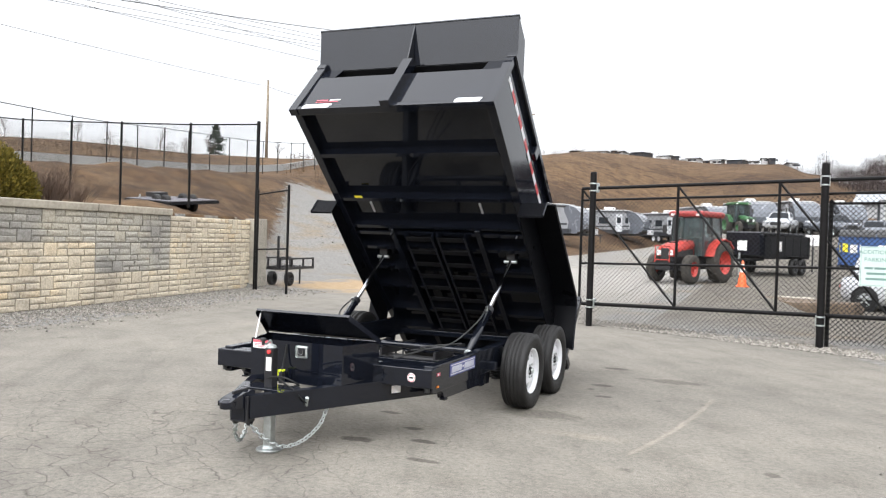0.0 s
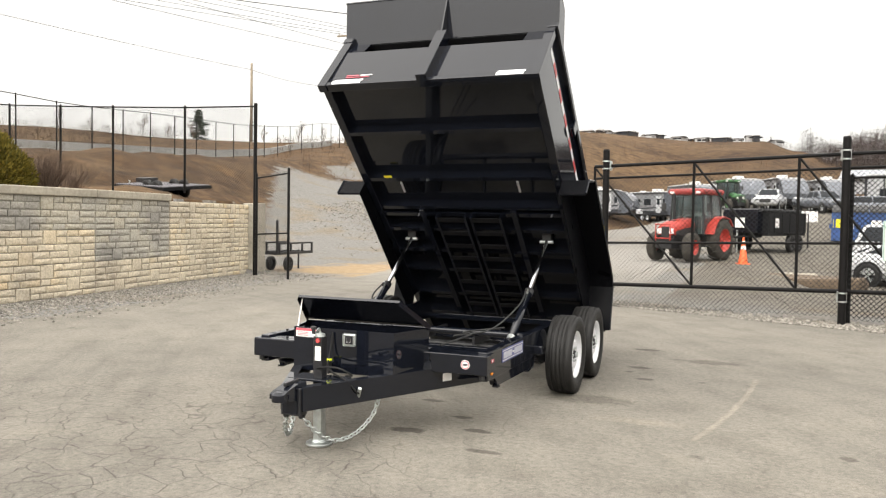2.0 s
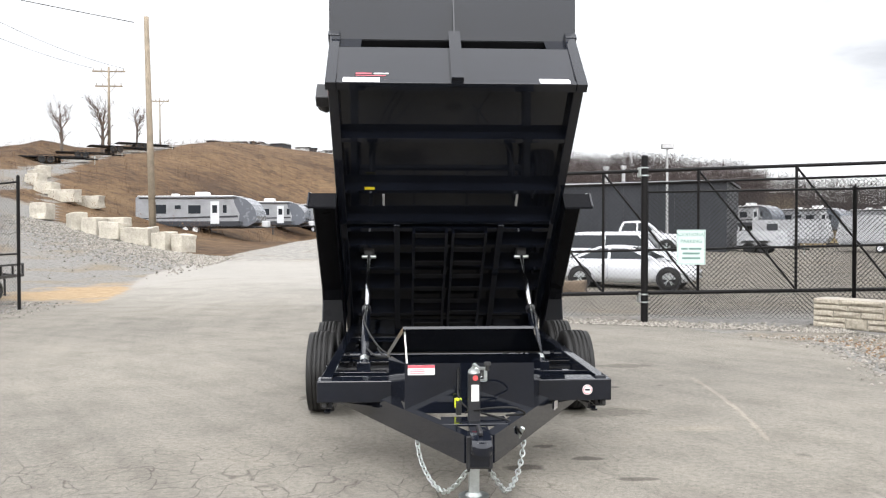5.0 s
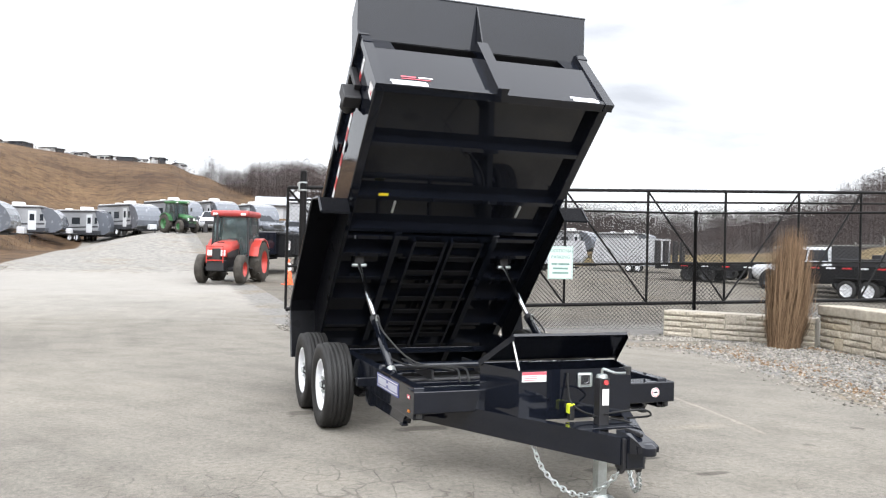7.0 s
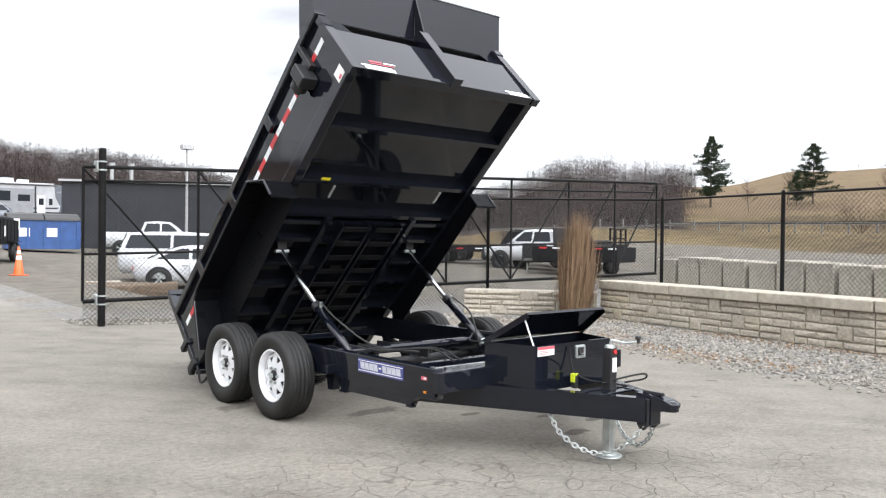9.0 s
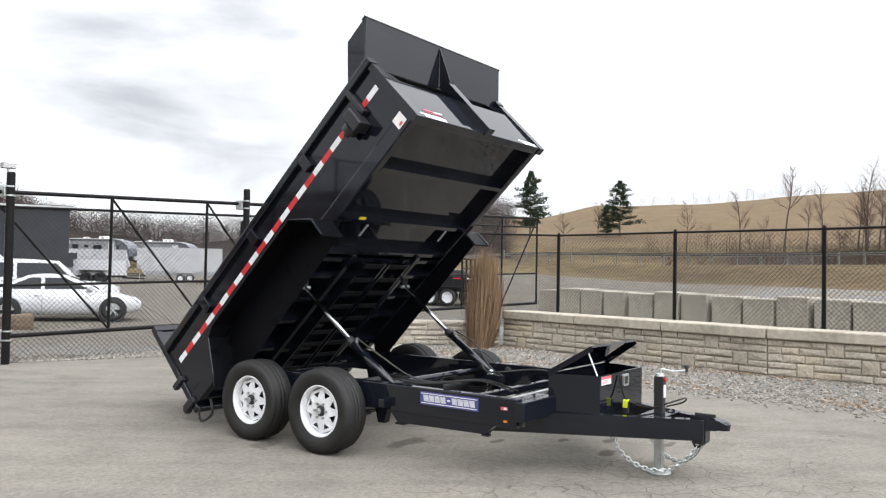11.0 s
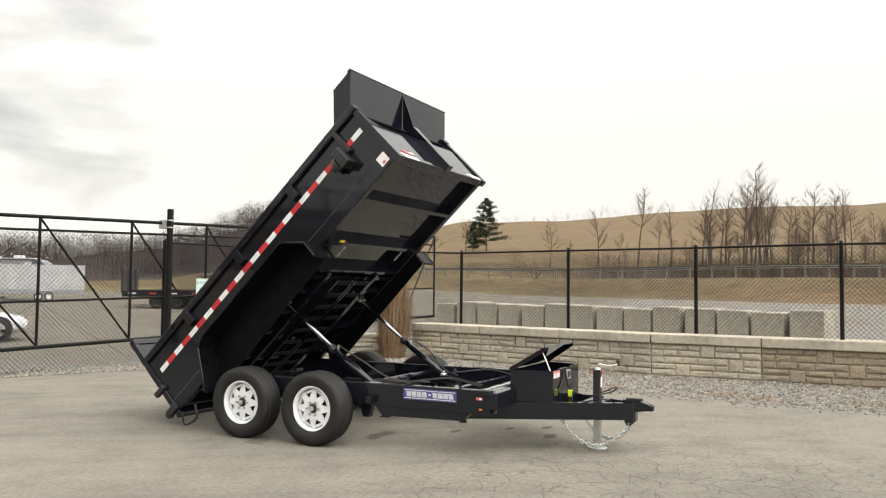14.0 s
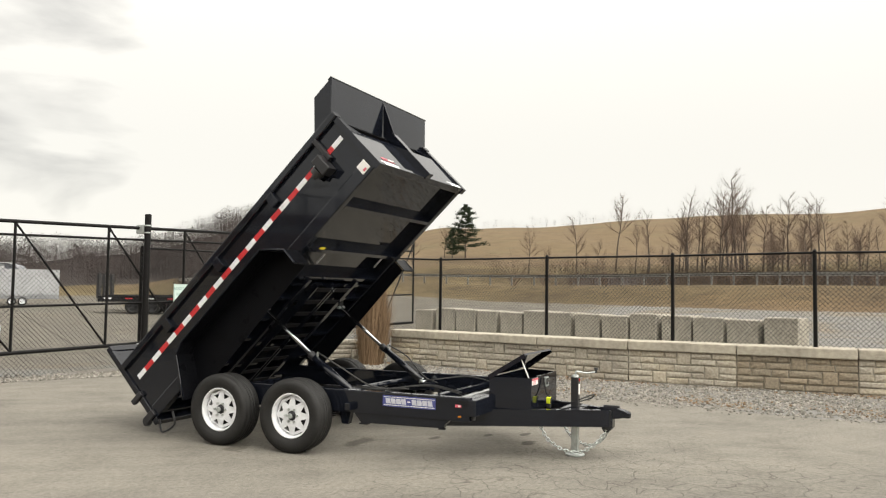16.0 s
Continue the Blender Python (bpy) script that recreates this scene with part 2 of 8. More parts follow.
M["blue"] = mat("blue_dumpster_paint", (0.0245, 0.07, 0.21), 0.5, 0, 0.3, 3)
M["grey_car"] = mat("grey_vehicle_paint", (0.12, 0.13, 0.15), 0.25, 0.2, 0.1, 3, 0, 40, 0.5, 0.5)
M["concrete"] = mat("weathered_concrete", (0.33, 0.302, 0.25), 0.9, 0, 0.45, 1.6, 0.5, 26)
M["pale_block"] = mat("pale_quarry_block", (0.4056, 0.3744, 0.312), 0.9, 0, 0.35, 1.4, 0.6, 14)
M["wood_pole"] = mat("weathered_pole_wood", (0.23, 0.19, 0.14), 0.9, 0, 0.35, 3, 0.3, 30)
M["dark_board"] = mat("dark_weathered_deck_wood", (0.12, 0.114, 0.125), 0.8, 0, 0.3, 5, 0.2, 30)
M["bark"] = mat("grey_bark", (0.09, 0.07, 0.056), 0.95, 0, 0.35, 6, 0.4, 20)
M["twigs"] = island_mat("bare_twigs", (0.075, 0.055, 0.045), (0.18, 0.13, 0.1), 0.95)
M["woods"] = island_mat("far_bare_woods", (0.058, 0.047, 0.044), (0.075, 0.061, 0.057), 1.0, 0.06)
M["brush"] = island_mat("dry_brush", (0.04675, 0.0289, 0.01955), (0.187, 0.1232, 0.0765), 1.0)
M["hedge"] = island_mat("brown_hedge_twigs", (0.04, 0.028, 0.019), (0.105, 0.075, 0.05), 1.0)
M["needles"] = island_mat("spruce_needles", (0.016, 0.024, 0.015), (0.042, 0.056, 0.032), 0.8)
M["cedar"] = island_mat("evergreen_bush_foliage", (0.055, 0.052, 0.012), (0.2, 0.155, 0.03), 0.8)
M["reed"] = island_mat("dry_ornamental_grass", (0.095, 0.06, 0.036), (0.25, 0.17, 0.105), 0.9)
M["gravel"] = island_mat("loose_limestone", (0.106, 0.098, 0.086), (0.315, 0.293, 0.257), 0.95)
M["stone_tan"] = stone_mat("tan_cast_stone", (0.52, 0.465, 0.37), (0.66, 0.53, 0.34), (0.62, 0.565, 0.455))
M["stone_grey"] = stone_mat("weathered_grey_cast_stone", (0.3, 0.295, 0.275), (0.47, 0.44, 0.36), (0.41, 0.4, 0.36))
M["stone_pale"] = stone_mat("pale_cast_stone", (0.352, 0.328, 0.272), (0.4, 0.352, 0.264), (0.4, 0.372, 0.316))
M["stone_stained"] = stone_mat("stained_cast_stone", (0.1987, 0.1697, 0.1283), (0.2815, 0.236, 0.1739), (0.2318, 0.2029, 0.1573))
M["joint_pale"] = mat("pale_recessed_mortar", (0.33, 0.305, 0.255), 0.95, 0, 0.3, 5, 0.3, 30)
M["joint"] = mat("recessed_grey_mortar", (0.33, 0.31, 0.275), 0.95, 0, 0.3, 5, 0.3, 30)
M["cap"] = mat("cast_stone_cap", (0.368, 0.332, 0.268), 0.9, 0, 0.4, 1.3, 0.5, 22)
M["sign"] = mat("pale_green_sign_face", (0.47, 0.57, 0.53), 0.5, 0, 0.06, 8)
M["sign_text"] = mat("dull_green_lettering", (0.13, 0.22, 0.19), 0.5)
M["black_plastic"] = mat("black_plastic", (0.02, 0.02, 0.02), 0.5)
M["safety_yellow"] = mat("safety_yellow_plastic", (0.65, 0.75, 0.03), 0.4)
M["barrier"] = mat("pale_road_barrier", (0.31, 0.31, 0.2976), 0.85, 0, 0.25, 0.5)
M["house"] = mat("pale_house_siding", (0.432, 0.432, 0.432), 0.7, 0, 0.2, 0.5)
M["dirt"] = mat("dug_brown_earth", (0.12, 0.088, 0.06), 0.95, 0, 0.5, 4, 0.6, 18)


# ---- building helpers ----
def smooth(v, a, b):
    t = min(1.0, max(0.0, (v - a) / (b - a)))
    return t * t * (3 - 2 * t)


def box(bm, x0, x1, y0, y1, z0, z1, bev=0.0, m=None):
    r = bmesh.ops.create_cube(bm, size=1.0)
    vs = r["verts"]
    for v in vs:
        v.co = Vector(((x0 + x1) / 2 + v.co.x * (x1 - x0), (y0 + y1) / 2 + v.co.y * (y1 - y0), (z0 + z1) / 2 + v.co.z * (z1 - z0)))
    if bev:
        es = {e for v in vs for e in v.link_edges}
        r = bmesh.ops.bevel(bm, geom=list(es), offset=bev, segments=2, affect='EDGES', profile=0.5)
        vs = list({v for f in r["faces"] for v in f.verts} | {v for v in vs if v.is_valid})
    if m is not None:
        bmesh.ops.transform(bm, matrix=m, verts=vs)
    return bm


def ext(bm, poly, axis, a, b):
    """A polygon given in the two other axes, drawn out along one axis from a to b."""
    def put(p, w):
        return {"x": (w, p[0], p[1]), "y": (p[0], w, p[1]), "z": (p[0], p[1], w)}[axis]
    va = [bm.verts.new(put(p, a)) for p in poly]
    vb = [bm.verts.new(put(p, b)) for p in poly]
    fs = [bm.faces.new(va), bm.faces.new(vb[::-1])]
    for i in range(len(poly)):
        j = (i + 1) % len(poly)
        fs.append(bm.faces.new((va[j], va[i], vb[i], vb[j])))
    bmesh.ops.recalc_face_normals(bm, faces=fs)
    return bm


def rod(bm, p, q, r, seg=10, r2=None, caps=True):
    p, q = Vector(p), Vector(q)
    d = q - p
    rot = d.to_track_quat('Z', 'Y').to_matrix().to_4x4()
    bmesh.ops.create_cone(bm, cap_ends=caps, segments=seg, radius1=r, radius2=r if r2 is None else r2, depth=d.length,
                          matrix=Matrix.Translation((p + q) / 2) @ rot)
    return bm


def pipe(bm, pts, r, seg=7):
    """A bent hose or tube through the points."""
    pts = [Vector(p) for p in pts]
    rings = []
    for i, p in enumerate(pts):
        d = (pts[min(i + 1, len(pts) - 1)] - pts[max(i - 1, 0)]).normalized()
        a = d.orthogonal().normalized() if i == 0 else (up - d * up.dot(d)).normalized()
        up = a
        b = d.cross(a)
        rings.append([bm.verts.new(p + (a * math.cos(k * math.tau / seg) + b * math.sin(k * math.tau / seg)) * r) for k in range(seg)])
    for u, v in zip(rings, rings[1:]):
        for k in range(seg):
            bm.faces.new((u[k], u[(k + 1) % seg], v[(k + 1) % seg], v[k]))
    bm.faces.new(rings[0][::-1])
    bm.faces.new(rings[-1])
    return bm


def curve_pts(ctrl, n=8):
    """Catmull-Rom through the control points."""
    c = [Vector(p) for p in ctrl]
    c = [c[0] * 2 - c[1]] + c + [c[-1] * 2 - c[-2]]
    res = []
    for i in range(1, len(c) - 2):
        for k in range(n):
            t = k / n
            a, b, d, e = c[i - 1], c[i], c[i + 1], c[i + 2]
            res.append(0.5 * (2 * b + (d - a) * t + (2 * a - 5 * b + 4 * d - e) * t * t + (3 * b - a - 3 * d + e) * t ** 3))
    res.append(c[-2])
    return res


def lathe(bm, prof, axis, centre, seg=28, closed=False):
    """Turns a profile of (offset along the axis, radius) about an axis through centre."""
    rings = []
    for a, r in prof:
        ring = []
        for k in range(seg):
            c, s = math.cos(k * math.tau / seg) * r, math.sin(k * math.tau / seg) * r
            o = {"x": (a, c, s), "y": (c, a, s), "z": (c, s, a)}[axis]
            ring.append(bm.verts.new(Vector(centre) + Vector(o)))
        rings.append(ring)
    pairs = list(zip(rings, rings[1:])) + ([(rings[-1], rings[0])] if closed else [])
    fs = []
    for u, v in pairs:
        for k in range(seg):
            fs.append(bm.faces.new((u[k], u[(k + 1) % seg], v[(k + 1) % seg], v[k])))
    bmesh.ops.recalc_face_normals(bm, faces=fs)
    return bm


def mesh_of(name, bm, material, smoothed=False):
    me = bpy.data.meshes.new(name)
    bm.to_mesh(me)
    bm.free()
    for m in (material if isinstance(material, (list, tuple)) else [material]):
        me.materials.append(m)
    if smoothed:
        me.shade_smooth()
    return me


def part(name, bm, material, parent=None, label="", smoothed=False):
    ob = new(name, mesh_of(name, bm, material, smoothed))
    if parent:
        ob.parent = parent
    if label:
        tagged(ob, label)
    return ob


def thing(name, at, label, category, turn=0.0, group="", kind=""):
    e = new(name)
    e.empty_display_size = 0.3
    e.matrix_world = pose(*at, 0, 0, turn)
    return tagged(e, label, category, group, kind)


def solo(name, bm, material, label, category="", group="", kind="", smoothed=False):
    return tagged(part(name, bm, material, None, "", smoothed), label, category, group, kind)


B = bmesh.new


def text(body, size, material, name, parent, m, depth=0.002, align='CENTER'):
    cu = bpy.data.curves.new(name, 'FONT')
    cu.body, cu.size, cu.extrude, cu.align_x, cu.align_y = body, size, depth, align, 'CENTER'
    tmp = new(name + "_curve", cu)
    dg = bpy.context.evaluated_depsgraph_get()
    me = bpy.data.meshes.new_from_object(tmp.evaluated_get(dg))
    bpy.data.objects.remove(tmp)
    me.materials.clear()
    me.materials.append(material)
    me.transform(m)
    ob = new(name, me)
    ob.parent = parent
    return ob


# ---- the lie of the land ----
LEFT_WALL = [(-9.5, -6.0), (-9.5, 2.0), (-9.72, 4.5), (-10.2, 7.2), (-10.8, 11.15)]
RIGHT_WALL = [(8.42, 3.65), (8.04, 1.78), (7.66, -0.09), (7.28, -1.96), (7.22, -3.86), (7.2, -5.76), (7.2, -7.66), (7.2, -9.56), (7.2, -11.46)]
# the high stretch from -130 to -76 is unseen, added to darken trailer reflections
RIDGE = [(-180, 0.1), (-160, 0.12), (-130, 0.24), (-100, 0.26), (-76, 0.22), (-57, 0.08), (-50, 0.076), (-26, 0.076), (-18, 0.1), (-12, 0.11), (0, 0.1), (2.3, 0.086), (4.5, 0.073), (8, 0.073), (12, 0.072), (17, 0.068), (22, 0.056), (26, 0.046), (30, 0.034), (35, 0.026), (41, 0.038), (45, 0.05), (46.5, 0.058), (48.7, 0.074), (51, 0.078), (53.5, 0.073), (57, 0.069), (60, 0.067), (65, 0.085), (80, 0.096), (90, 0.1), (97, 0.108), (120, 0.11), (180, 0.10)]


def along(line, y):
    pts = sorted(line, key=lambda p: p[1])
    if y <= pts[0][1]:
        return pts[0][0]
    for (xa, ya), (xb, yb) in zip(pts, pts[1:]):
        if y <= yb:
            return xa + (xb - xa) * (y - ya) / (yb - ya)
    return pts[-1][0]


EAST_EDGE = [(3.9, -12.0), (3.95, -5.0), (4.25, -3.0), (4.4, -1.6), (4.7, 0.2), (5.2, 1.4), (5.6, 3.5), (4.9, 4.8), (4.4, 5.9)]


def ridge(az):
    for (a, u), (b, v) in zip(RIDGE, RIDGE[1:]):
        if a <= az <= b:
            t = (az - a) / (b - a)
            t = t * t * (3 - 2 * t)
            return u + (v - u) * t
    return 0.1


def bank_foot(az):
    """How far off the bank of the eastern road begins."""
    return 45 - 20 * smooth(az, 55, 90)


def height(x, y):
    # the yard, the lot beyond the gate and the gravel ramp that climbs to the north-west
    z = min(0.027 * max(0.0, y - 12), 2.1) * smooth(x, -13, -3)
    z -= 0.35 * smooth(x, 2, 12) * smooth(y, 24, 45)
    z -= 0.6 * smooth(x, 18, 30) * smooth(y, 30, 45) * (1 - smooth(y, 80, 110))
    z += 1.25 * smooth(y, 36, 66) * smooth(x, -9, -1) * (1 - smooth(x, 17, 27))
    d = max(0.0, -x - 4)
    d = min(d, 28)
    z += (0.07 * d + 0.0046 * d * d) * smooth(y, 14, 40) + 0.045 * max(0.0, min(y, 90) - 42) * smooth(d, 14, 26)
    # the bank behind the tall stone wall, up to the road
    dw = -x - 9.9
    bank = 2.0 + 0.4 * smooth(dw, 0, 10) + 3.1 * smooth(dw, 11, 22) + 0.02 * max(0.0, dw - 22)
    ramp_x = -9.0 - (y - 12) * 0.62
    if y < 11.0:
        k = 1.0 if x < along(LEFT_WALL, y) - 0.22 else 0.0
    else:
        k = smooth(ramp_x - x, 1.6, 6.5)
    z = z * (1 - k) + max(bank, z) * k
    # the road along the top of the bank climbs steadily to the north
    foot = 22 + 0.2 * max(0.0, y - 10)
    off = math.hypot(max(x, -42) - 2.5, y + 7.8)
    road = 1.5 + off * (0.072 + 0.03 * smooth(off, 50, 95))
    west = smooth(-x, foot, foot + 7.5) * (1 - smooth(y, 90, 120))
    z = z * (1 - west) + road * west
    # the terrace behind the low wall to the east
    if y < 3.6 and x > along(RIGHT_WALL, y) + 0.22:
        z = max(z, 0.55)
    else:
        z = max(z, 0.5 * smooth(x - 8.4, 0.4, 3) * smooth(y, 9, 5.6))
    # the lot dips behind the gate and again at its far corner
    z -= 0.38 * smooth(x, 2.9, 4.3) * smooth(y, 8.2, 15.5) * (1 - smooth(y, 23, 31)) * (1 - smooth(x, 14, 22))
    z -= 1.1 * smooth(x, 30, 38) * smooth(y, 62, 74) * (1 - smooth(y, 95, 110))
    r = math.hypot(x, y + 5)
    az = math.degrees(math.atan2(x, y + 5))
    # bank of the eastern road
    e = smooth(az, 40, 50) * (1 - smooth(az, 150, 170))
    foot = bank_foot(az)
    near = 1 - smooth(az, 50, 64)
    rise = 0.5 * smooth(r, 15 + 19 * near, 24 + 19 * near) + (0.6 + 0.4 * (1 - smooth(az, 52, 68))) * smooth(r, foot - 16 + 9 * near, foot) + 1.15 * smooth(r, foot, foot + 11)
    z += e * max(0.0, rise - z)
    # hills all round, the raised western ones added out of view
    top = 165 if -40 < az < 60 else 200
    start = 62 + 20 * smooth(az, -14, -4) if az < 45 else 75
    far = ridge(az) * top + 1.6
    if az < -8:
        z = min(z, 1.6 + (0.105 - 0.03 * smooth(-az, 22, 27)) * r)
    t = smooth(r, start, top)
    t = 0.45 * t + 0.55 * min(1.0, max(0.0, (r - start) / (top - start)))
    z = z * (1 - t) + max(z, far) * t
    z -= max(0.0, r - top * 1.02) * 0.03
    if -46 < x < -14 and 4 < y < 62:
        lump = smooth(-x, 14, 19) * (1 - smooth(-x, 30, 34)) * smooth(ramp_x - x, 3, 7)
        z += lump * (0.5 * noise.noise((x * 0.35, y * 0.35, 8.0)) + 0.22 * noise.noise((x * 1.1, y * 1.1, 5.0)))
    if r > 40:
        z += (noise.noise((x * 0.03, y * 0.03, 0.0)) * 0.9 + noise.noise((x * 0.11, y * 0.11, 3.0)) * 0.25) * smooth(r, 45, 90)
    return z


def masks(x, y):
    """How much gravel, dry grass and field lies on the asphalt here."""
    r = math.hypot(x, y + 5)
    az = math.degrees(math.atan2(x, y + 5))
    gravel = grass = field = wood = 0.0
    lw = along(LEFT_WALL, y)
    if y < 12:
        gravel = max(gravel, smooth(x - lw, 2.3, 1.7))
    edge = along(EAST_EDGE, y)
    if y < 4.6:
        gravel = max(gravel, smooth(x, edge - 0.3, edge + 0.3))
    gate_y = 7.35 - 0.185 * x
    if x > -0.6 and y > gate_y - 1.5:
        gravel = max(gravel, smooth(y - gate_y - 0.3 + 0.24 * x, -0.15, 0.2) * smooth(x, -0.6, 0.2) * (1 - 0.3 * smooth(y - gate_y, 1.5, 7)))
    if y > 4 and x > 4.5:
        gravel = max(gravel, smooth(x + 0.6 * y, 7.6, 8.0) * (1 - 0.5 * smooth(y - gate_y, 1.5, 7)))
    ramp_x = -9.0 - (y - 12) * 0.62
    if y > 11:
        road_e = -7.0 - 1.8 * smooth(y, 11, 22)
        gravel = max(gravel, smooth(road_e - x, 0.0, 1.2))
        grass = max(grass, smooth(ramp_x - x, 2.0, 4.0) if y < 60 else 0)
        # bank east of the ramp
        front = 31 + 0.75 * (-8.8 - x) if x > -20.6 else 39.2 + 2.6 * (-20.6 - x)
        grass = max(grass, smooth(y - front, -0.6, 0.9) * smooth(-x, 8.3, 9.3))
    if y < 12 and x < lw - 0.3:
        grass = 1.0
    if x > along(RIGHT_WALL, min(y, 3.6)) + 0.3 and y < 4.5:
        gravel = 1.0
    if -25 < az < 48:
        gravel = max(gravel, 0.5 * smooth(y, 22, 30))
        grass = max(grass, smooth(r, 70, 76) if az < -8 else smooth(r, 84, 90))
    if az >= 40:
        foot = bank_foot(az)
        grass = max(grass, smooth(r, foot - 0.5, foot + 1) * (1 - smooth(r, foot + 13.5, foot + 14.2) * (1 - smooth(r, foot + 19, foot + 20))))
        gravel = max(gravel, smooth(r, 13, 15))
        field = smooth(r, 95, 112)
    if az <= -25:
        grass = max(grass, smooth(r, 55, 60))
        field = smooth(r, 100, 130) * 0.4
    if 44 < y < 118:
        mid = -29.5 - 0.17 * (y - 50) if y < 86 else -35.6 + 0.05 * (y - 86)
        lane = (1 - smooth(abs(x - mid), 1.3, 2.0)) * smooth(y, 44, 52)
        gravel, grass, field = max(gravel, lane), grass * (1 - lane), field * (1 - lane)
    wood = max(smooth(az, 5, 7) * (1 - smooth(az, 23, 27)) * smooth(r, 116, 132), smooth(az, 43, 46) * (1 - smooth(az, 56, 58)) * smooth(r, 72, 80), smooth(az, 24, 30) * (1 - smooth(az, 55, 58)) * smooth(r, 104, 112), 0.75 * smooth(az, 68, 76) * smooth(r, 58, 66) * (1 - smooth(r, 92, 100)))
    return gravel, grass, field, wood


def ground_mat():
    m = bpy.data.materials.new("yard_ground")
    m.use_nodes = True
    n, l = m.node_tree.nodes, m.node_tree.links
    b = n["Principled BSDF"]
    geo = n.new("ShaderNodeNewGeometry")
    pos = geo.outputs["Position"]

    def tex(scale, detail=6, rough=0.55, dist=0.0):
        t = n.new("ShaderNodeTexNoise")
        t.inputs["Scale"].default_value, t.inputs["Detail"].default_value = scale, detail
        t.inputs["Roughness"].default_value, t.inputs["Distortion"].default_value = rough, dist
        l.new(pos, t.inputs["Vector"])
        return t.outputs["Fac"]

    def ramp(src, *stops):
        r = n.new("ShaderNodeValToRGB")
        el = r.color_ramp.elements
        while len(el) < len(stops):
            el.new(0.5)
        for k, (p, c) in zip(el, stops):
            k.position, k.color = p, (*c, 1)
        l.new(src, r.inputs[0])
        return r.outputs[0]

    def mix(fac, a, c, mode='MIX'):
        x = n.new("ShaderNodeMix")
        x.data_type, x.blend_type = 'RGBA', mode
        if isinstance(fac, float):
            x.inputs[0].default_value = fac
        else:
            l.new(fac, x.inputs[0])
        for s, v in ((6, a), (7, c)):
            if isinstance(v, tuple):
                x.inputs[s].default_value = (*v, 1)
            else:
                l.new(v, x.inputs[s])
        return x.outputs[2]

    def math_(op, a, c):
        x = n.new("ShaderNodeMath")
        x.operation = op
        for s, v in ((0, a), (1, c)):
            if isinstance(v, (int, float)):
                x.inputs[s].default_value = v
            else:
                l.new(v, x.inputs[s])
        return x.outputs[0]

    big, mid, fine, grit = tex(0.22, 5), tex(1.6, 7, 0.62), tex(22, 5), tex(120, 3)
    asphalt = ramp(big, (0.3, (0.1465, 0.1362, 0.1194)), (0.5, (0.1763, 0.1632, 0.1418)), (0.7, (0.2015, 0.1866, 0.1605)))
    asphalt = mix(1.0, asphalt, ramp(mid, (0.3, (0.8, 0.79, 0.78)), (0.52, (1.0, 1.0, 1.0)), (0.72, (1.1, 1.09, 1.07))), 'MULTIPLY')
    asphalt = mix(1.0, asphalt, ramp(fine, (0.3, (0.8, 0.8, 0.795)), (0.5, (1.0, 1.0, 1.0)), (0.7, (1.17, 1.165, 1.15))), 'MULTIPLY')
    asphalt = mix(1.0, asphalt, ramp(grit, (0.3, (0.68, 0.68, 0.68)), (0.7, (1.26, 1.26, 1.25))), 'MULTIPLY')
    chips = tex(48, 2, 0.4)
    asphalt = mix(1.0, asphalt, ramp(chips, (0.27, (0.7, 0.7, 0.7)), (0.42, (1.0, 1.0, 1.0)), (0.62, (1.0, 1.0, 1.0)), (0.75, (1.22, 1.21, 1.18))), 'MULTIPLY')
    # long faint tyre sweeps round two turning circles
    def sweep(cx, cy, k):
        s0 = n.new("ShaderNodeSeparateXYZ")
        l.new(pos, s0.inputs[0])
        ax, ay = math_('SUBTRACT', s0.outputs[0], cx), math_('SUBTRACT', s0.outputs[1], cy)
        rr = math_('SQRT', math_('ADD', math_('MULTIPLY', ax, ax), math_('MULTIPLY', ay, ay)), 0)
        cv = n.new("ShaderNodeCombineXYZ")
        l.new(math_('MULTIPLY', rr, 3.2), cv.inputs[0])
        l.new(math_('MULTIPLY', math_('ARCTAN2', ay, ax), 2.2), cv.inputs[1])
        cv.inputs[2].default_value = k
        t = n.new("ShaderNodeTexNoise")
        t.inputs["Scale"].default_value, t.inputs["Detail"].default_value, t.inputs["Roughness"].default_value = 1.0, 5, 0.6
        l.new(cv.outputs[0], t.inputs["Vector"])
        return ramp(t.outputs["Fac"], (0.33, (0.91, 0.91, 0.911)), (0.5, (1.0, 1.0, 1.0)), (0.7, (1.05, 1.048, 1.046)))
    asphalt = mix(1.0, asphalt, sweep(11.5, 9.0, 1.0), 'MULTIPLY')
    asphalt = mix(1.0, asphalt, sweep(-14.0, -9.0, 5.0), 'MULTIPLY')
    # the asphalt turns paler, with a ragged edge, over the lot beyond the gate
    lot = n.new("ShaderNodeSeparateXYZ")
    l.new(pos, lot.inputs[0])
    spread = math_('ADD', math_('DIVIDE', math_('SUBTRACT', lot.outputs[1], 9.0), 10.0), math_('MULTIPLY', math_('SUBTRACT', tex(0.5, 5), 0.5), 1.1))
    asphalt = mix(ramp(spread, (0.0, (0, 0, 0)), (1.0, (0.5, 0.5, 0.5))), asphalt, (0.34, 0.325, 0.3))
    # oil spots
    spots = n.new("ShaderNodeTexVoronoi")
    spots.inputs["Scale"].default_value = 1.25
    l.new(pos, spots.inputs["Vector"])
    wob = math_('ADD', spots.outputs["Distance"], math_('MULTIPLY', math_('SUBTRACT', tex(5, 4), 0.5), 0.35))
    asphalt = mix(1.0, asphalt, ramp(wob, (0.02, (0.6, 0.59, 0.58)), (0.06, (1, 1, 1))), 'MULTIPLY')
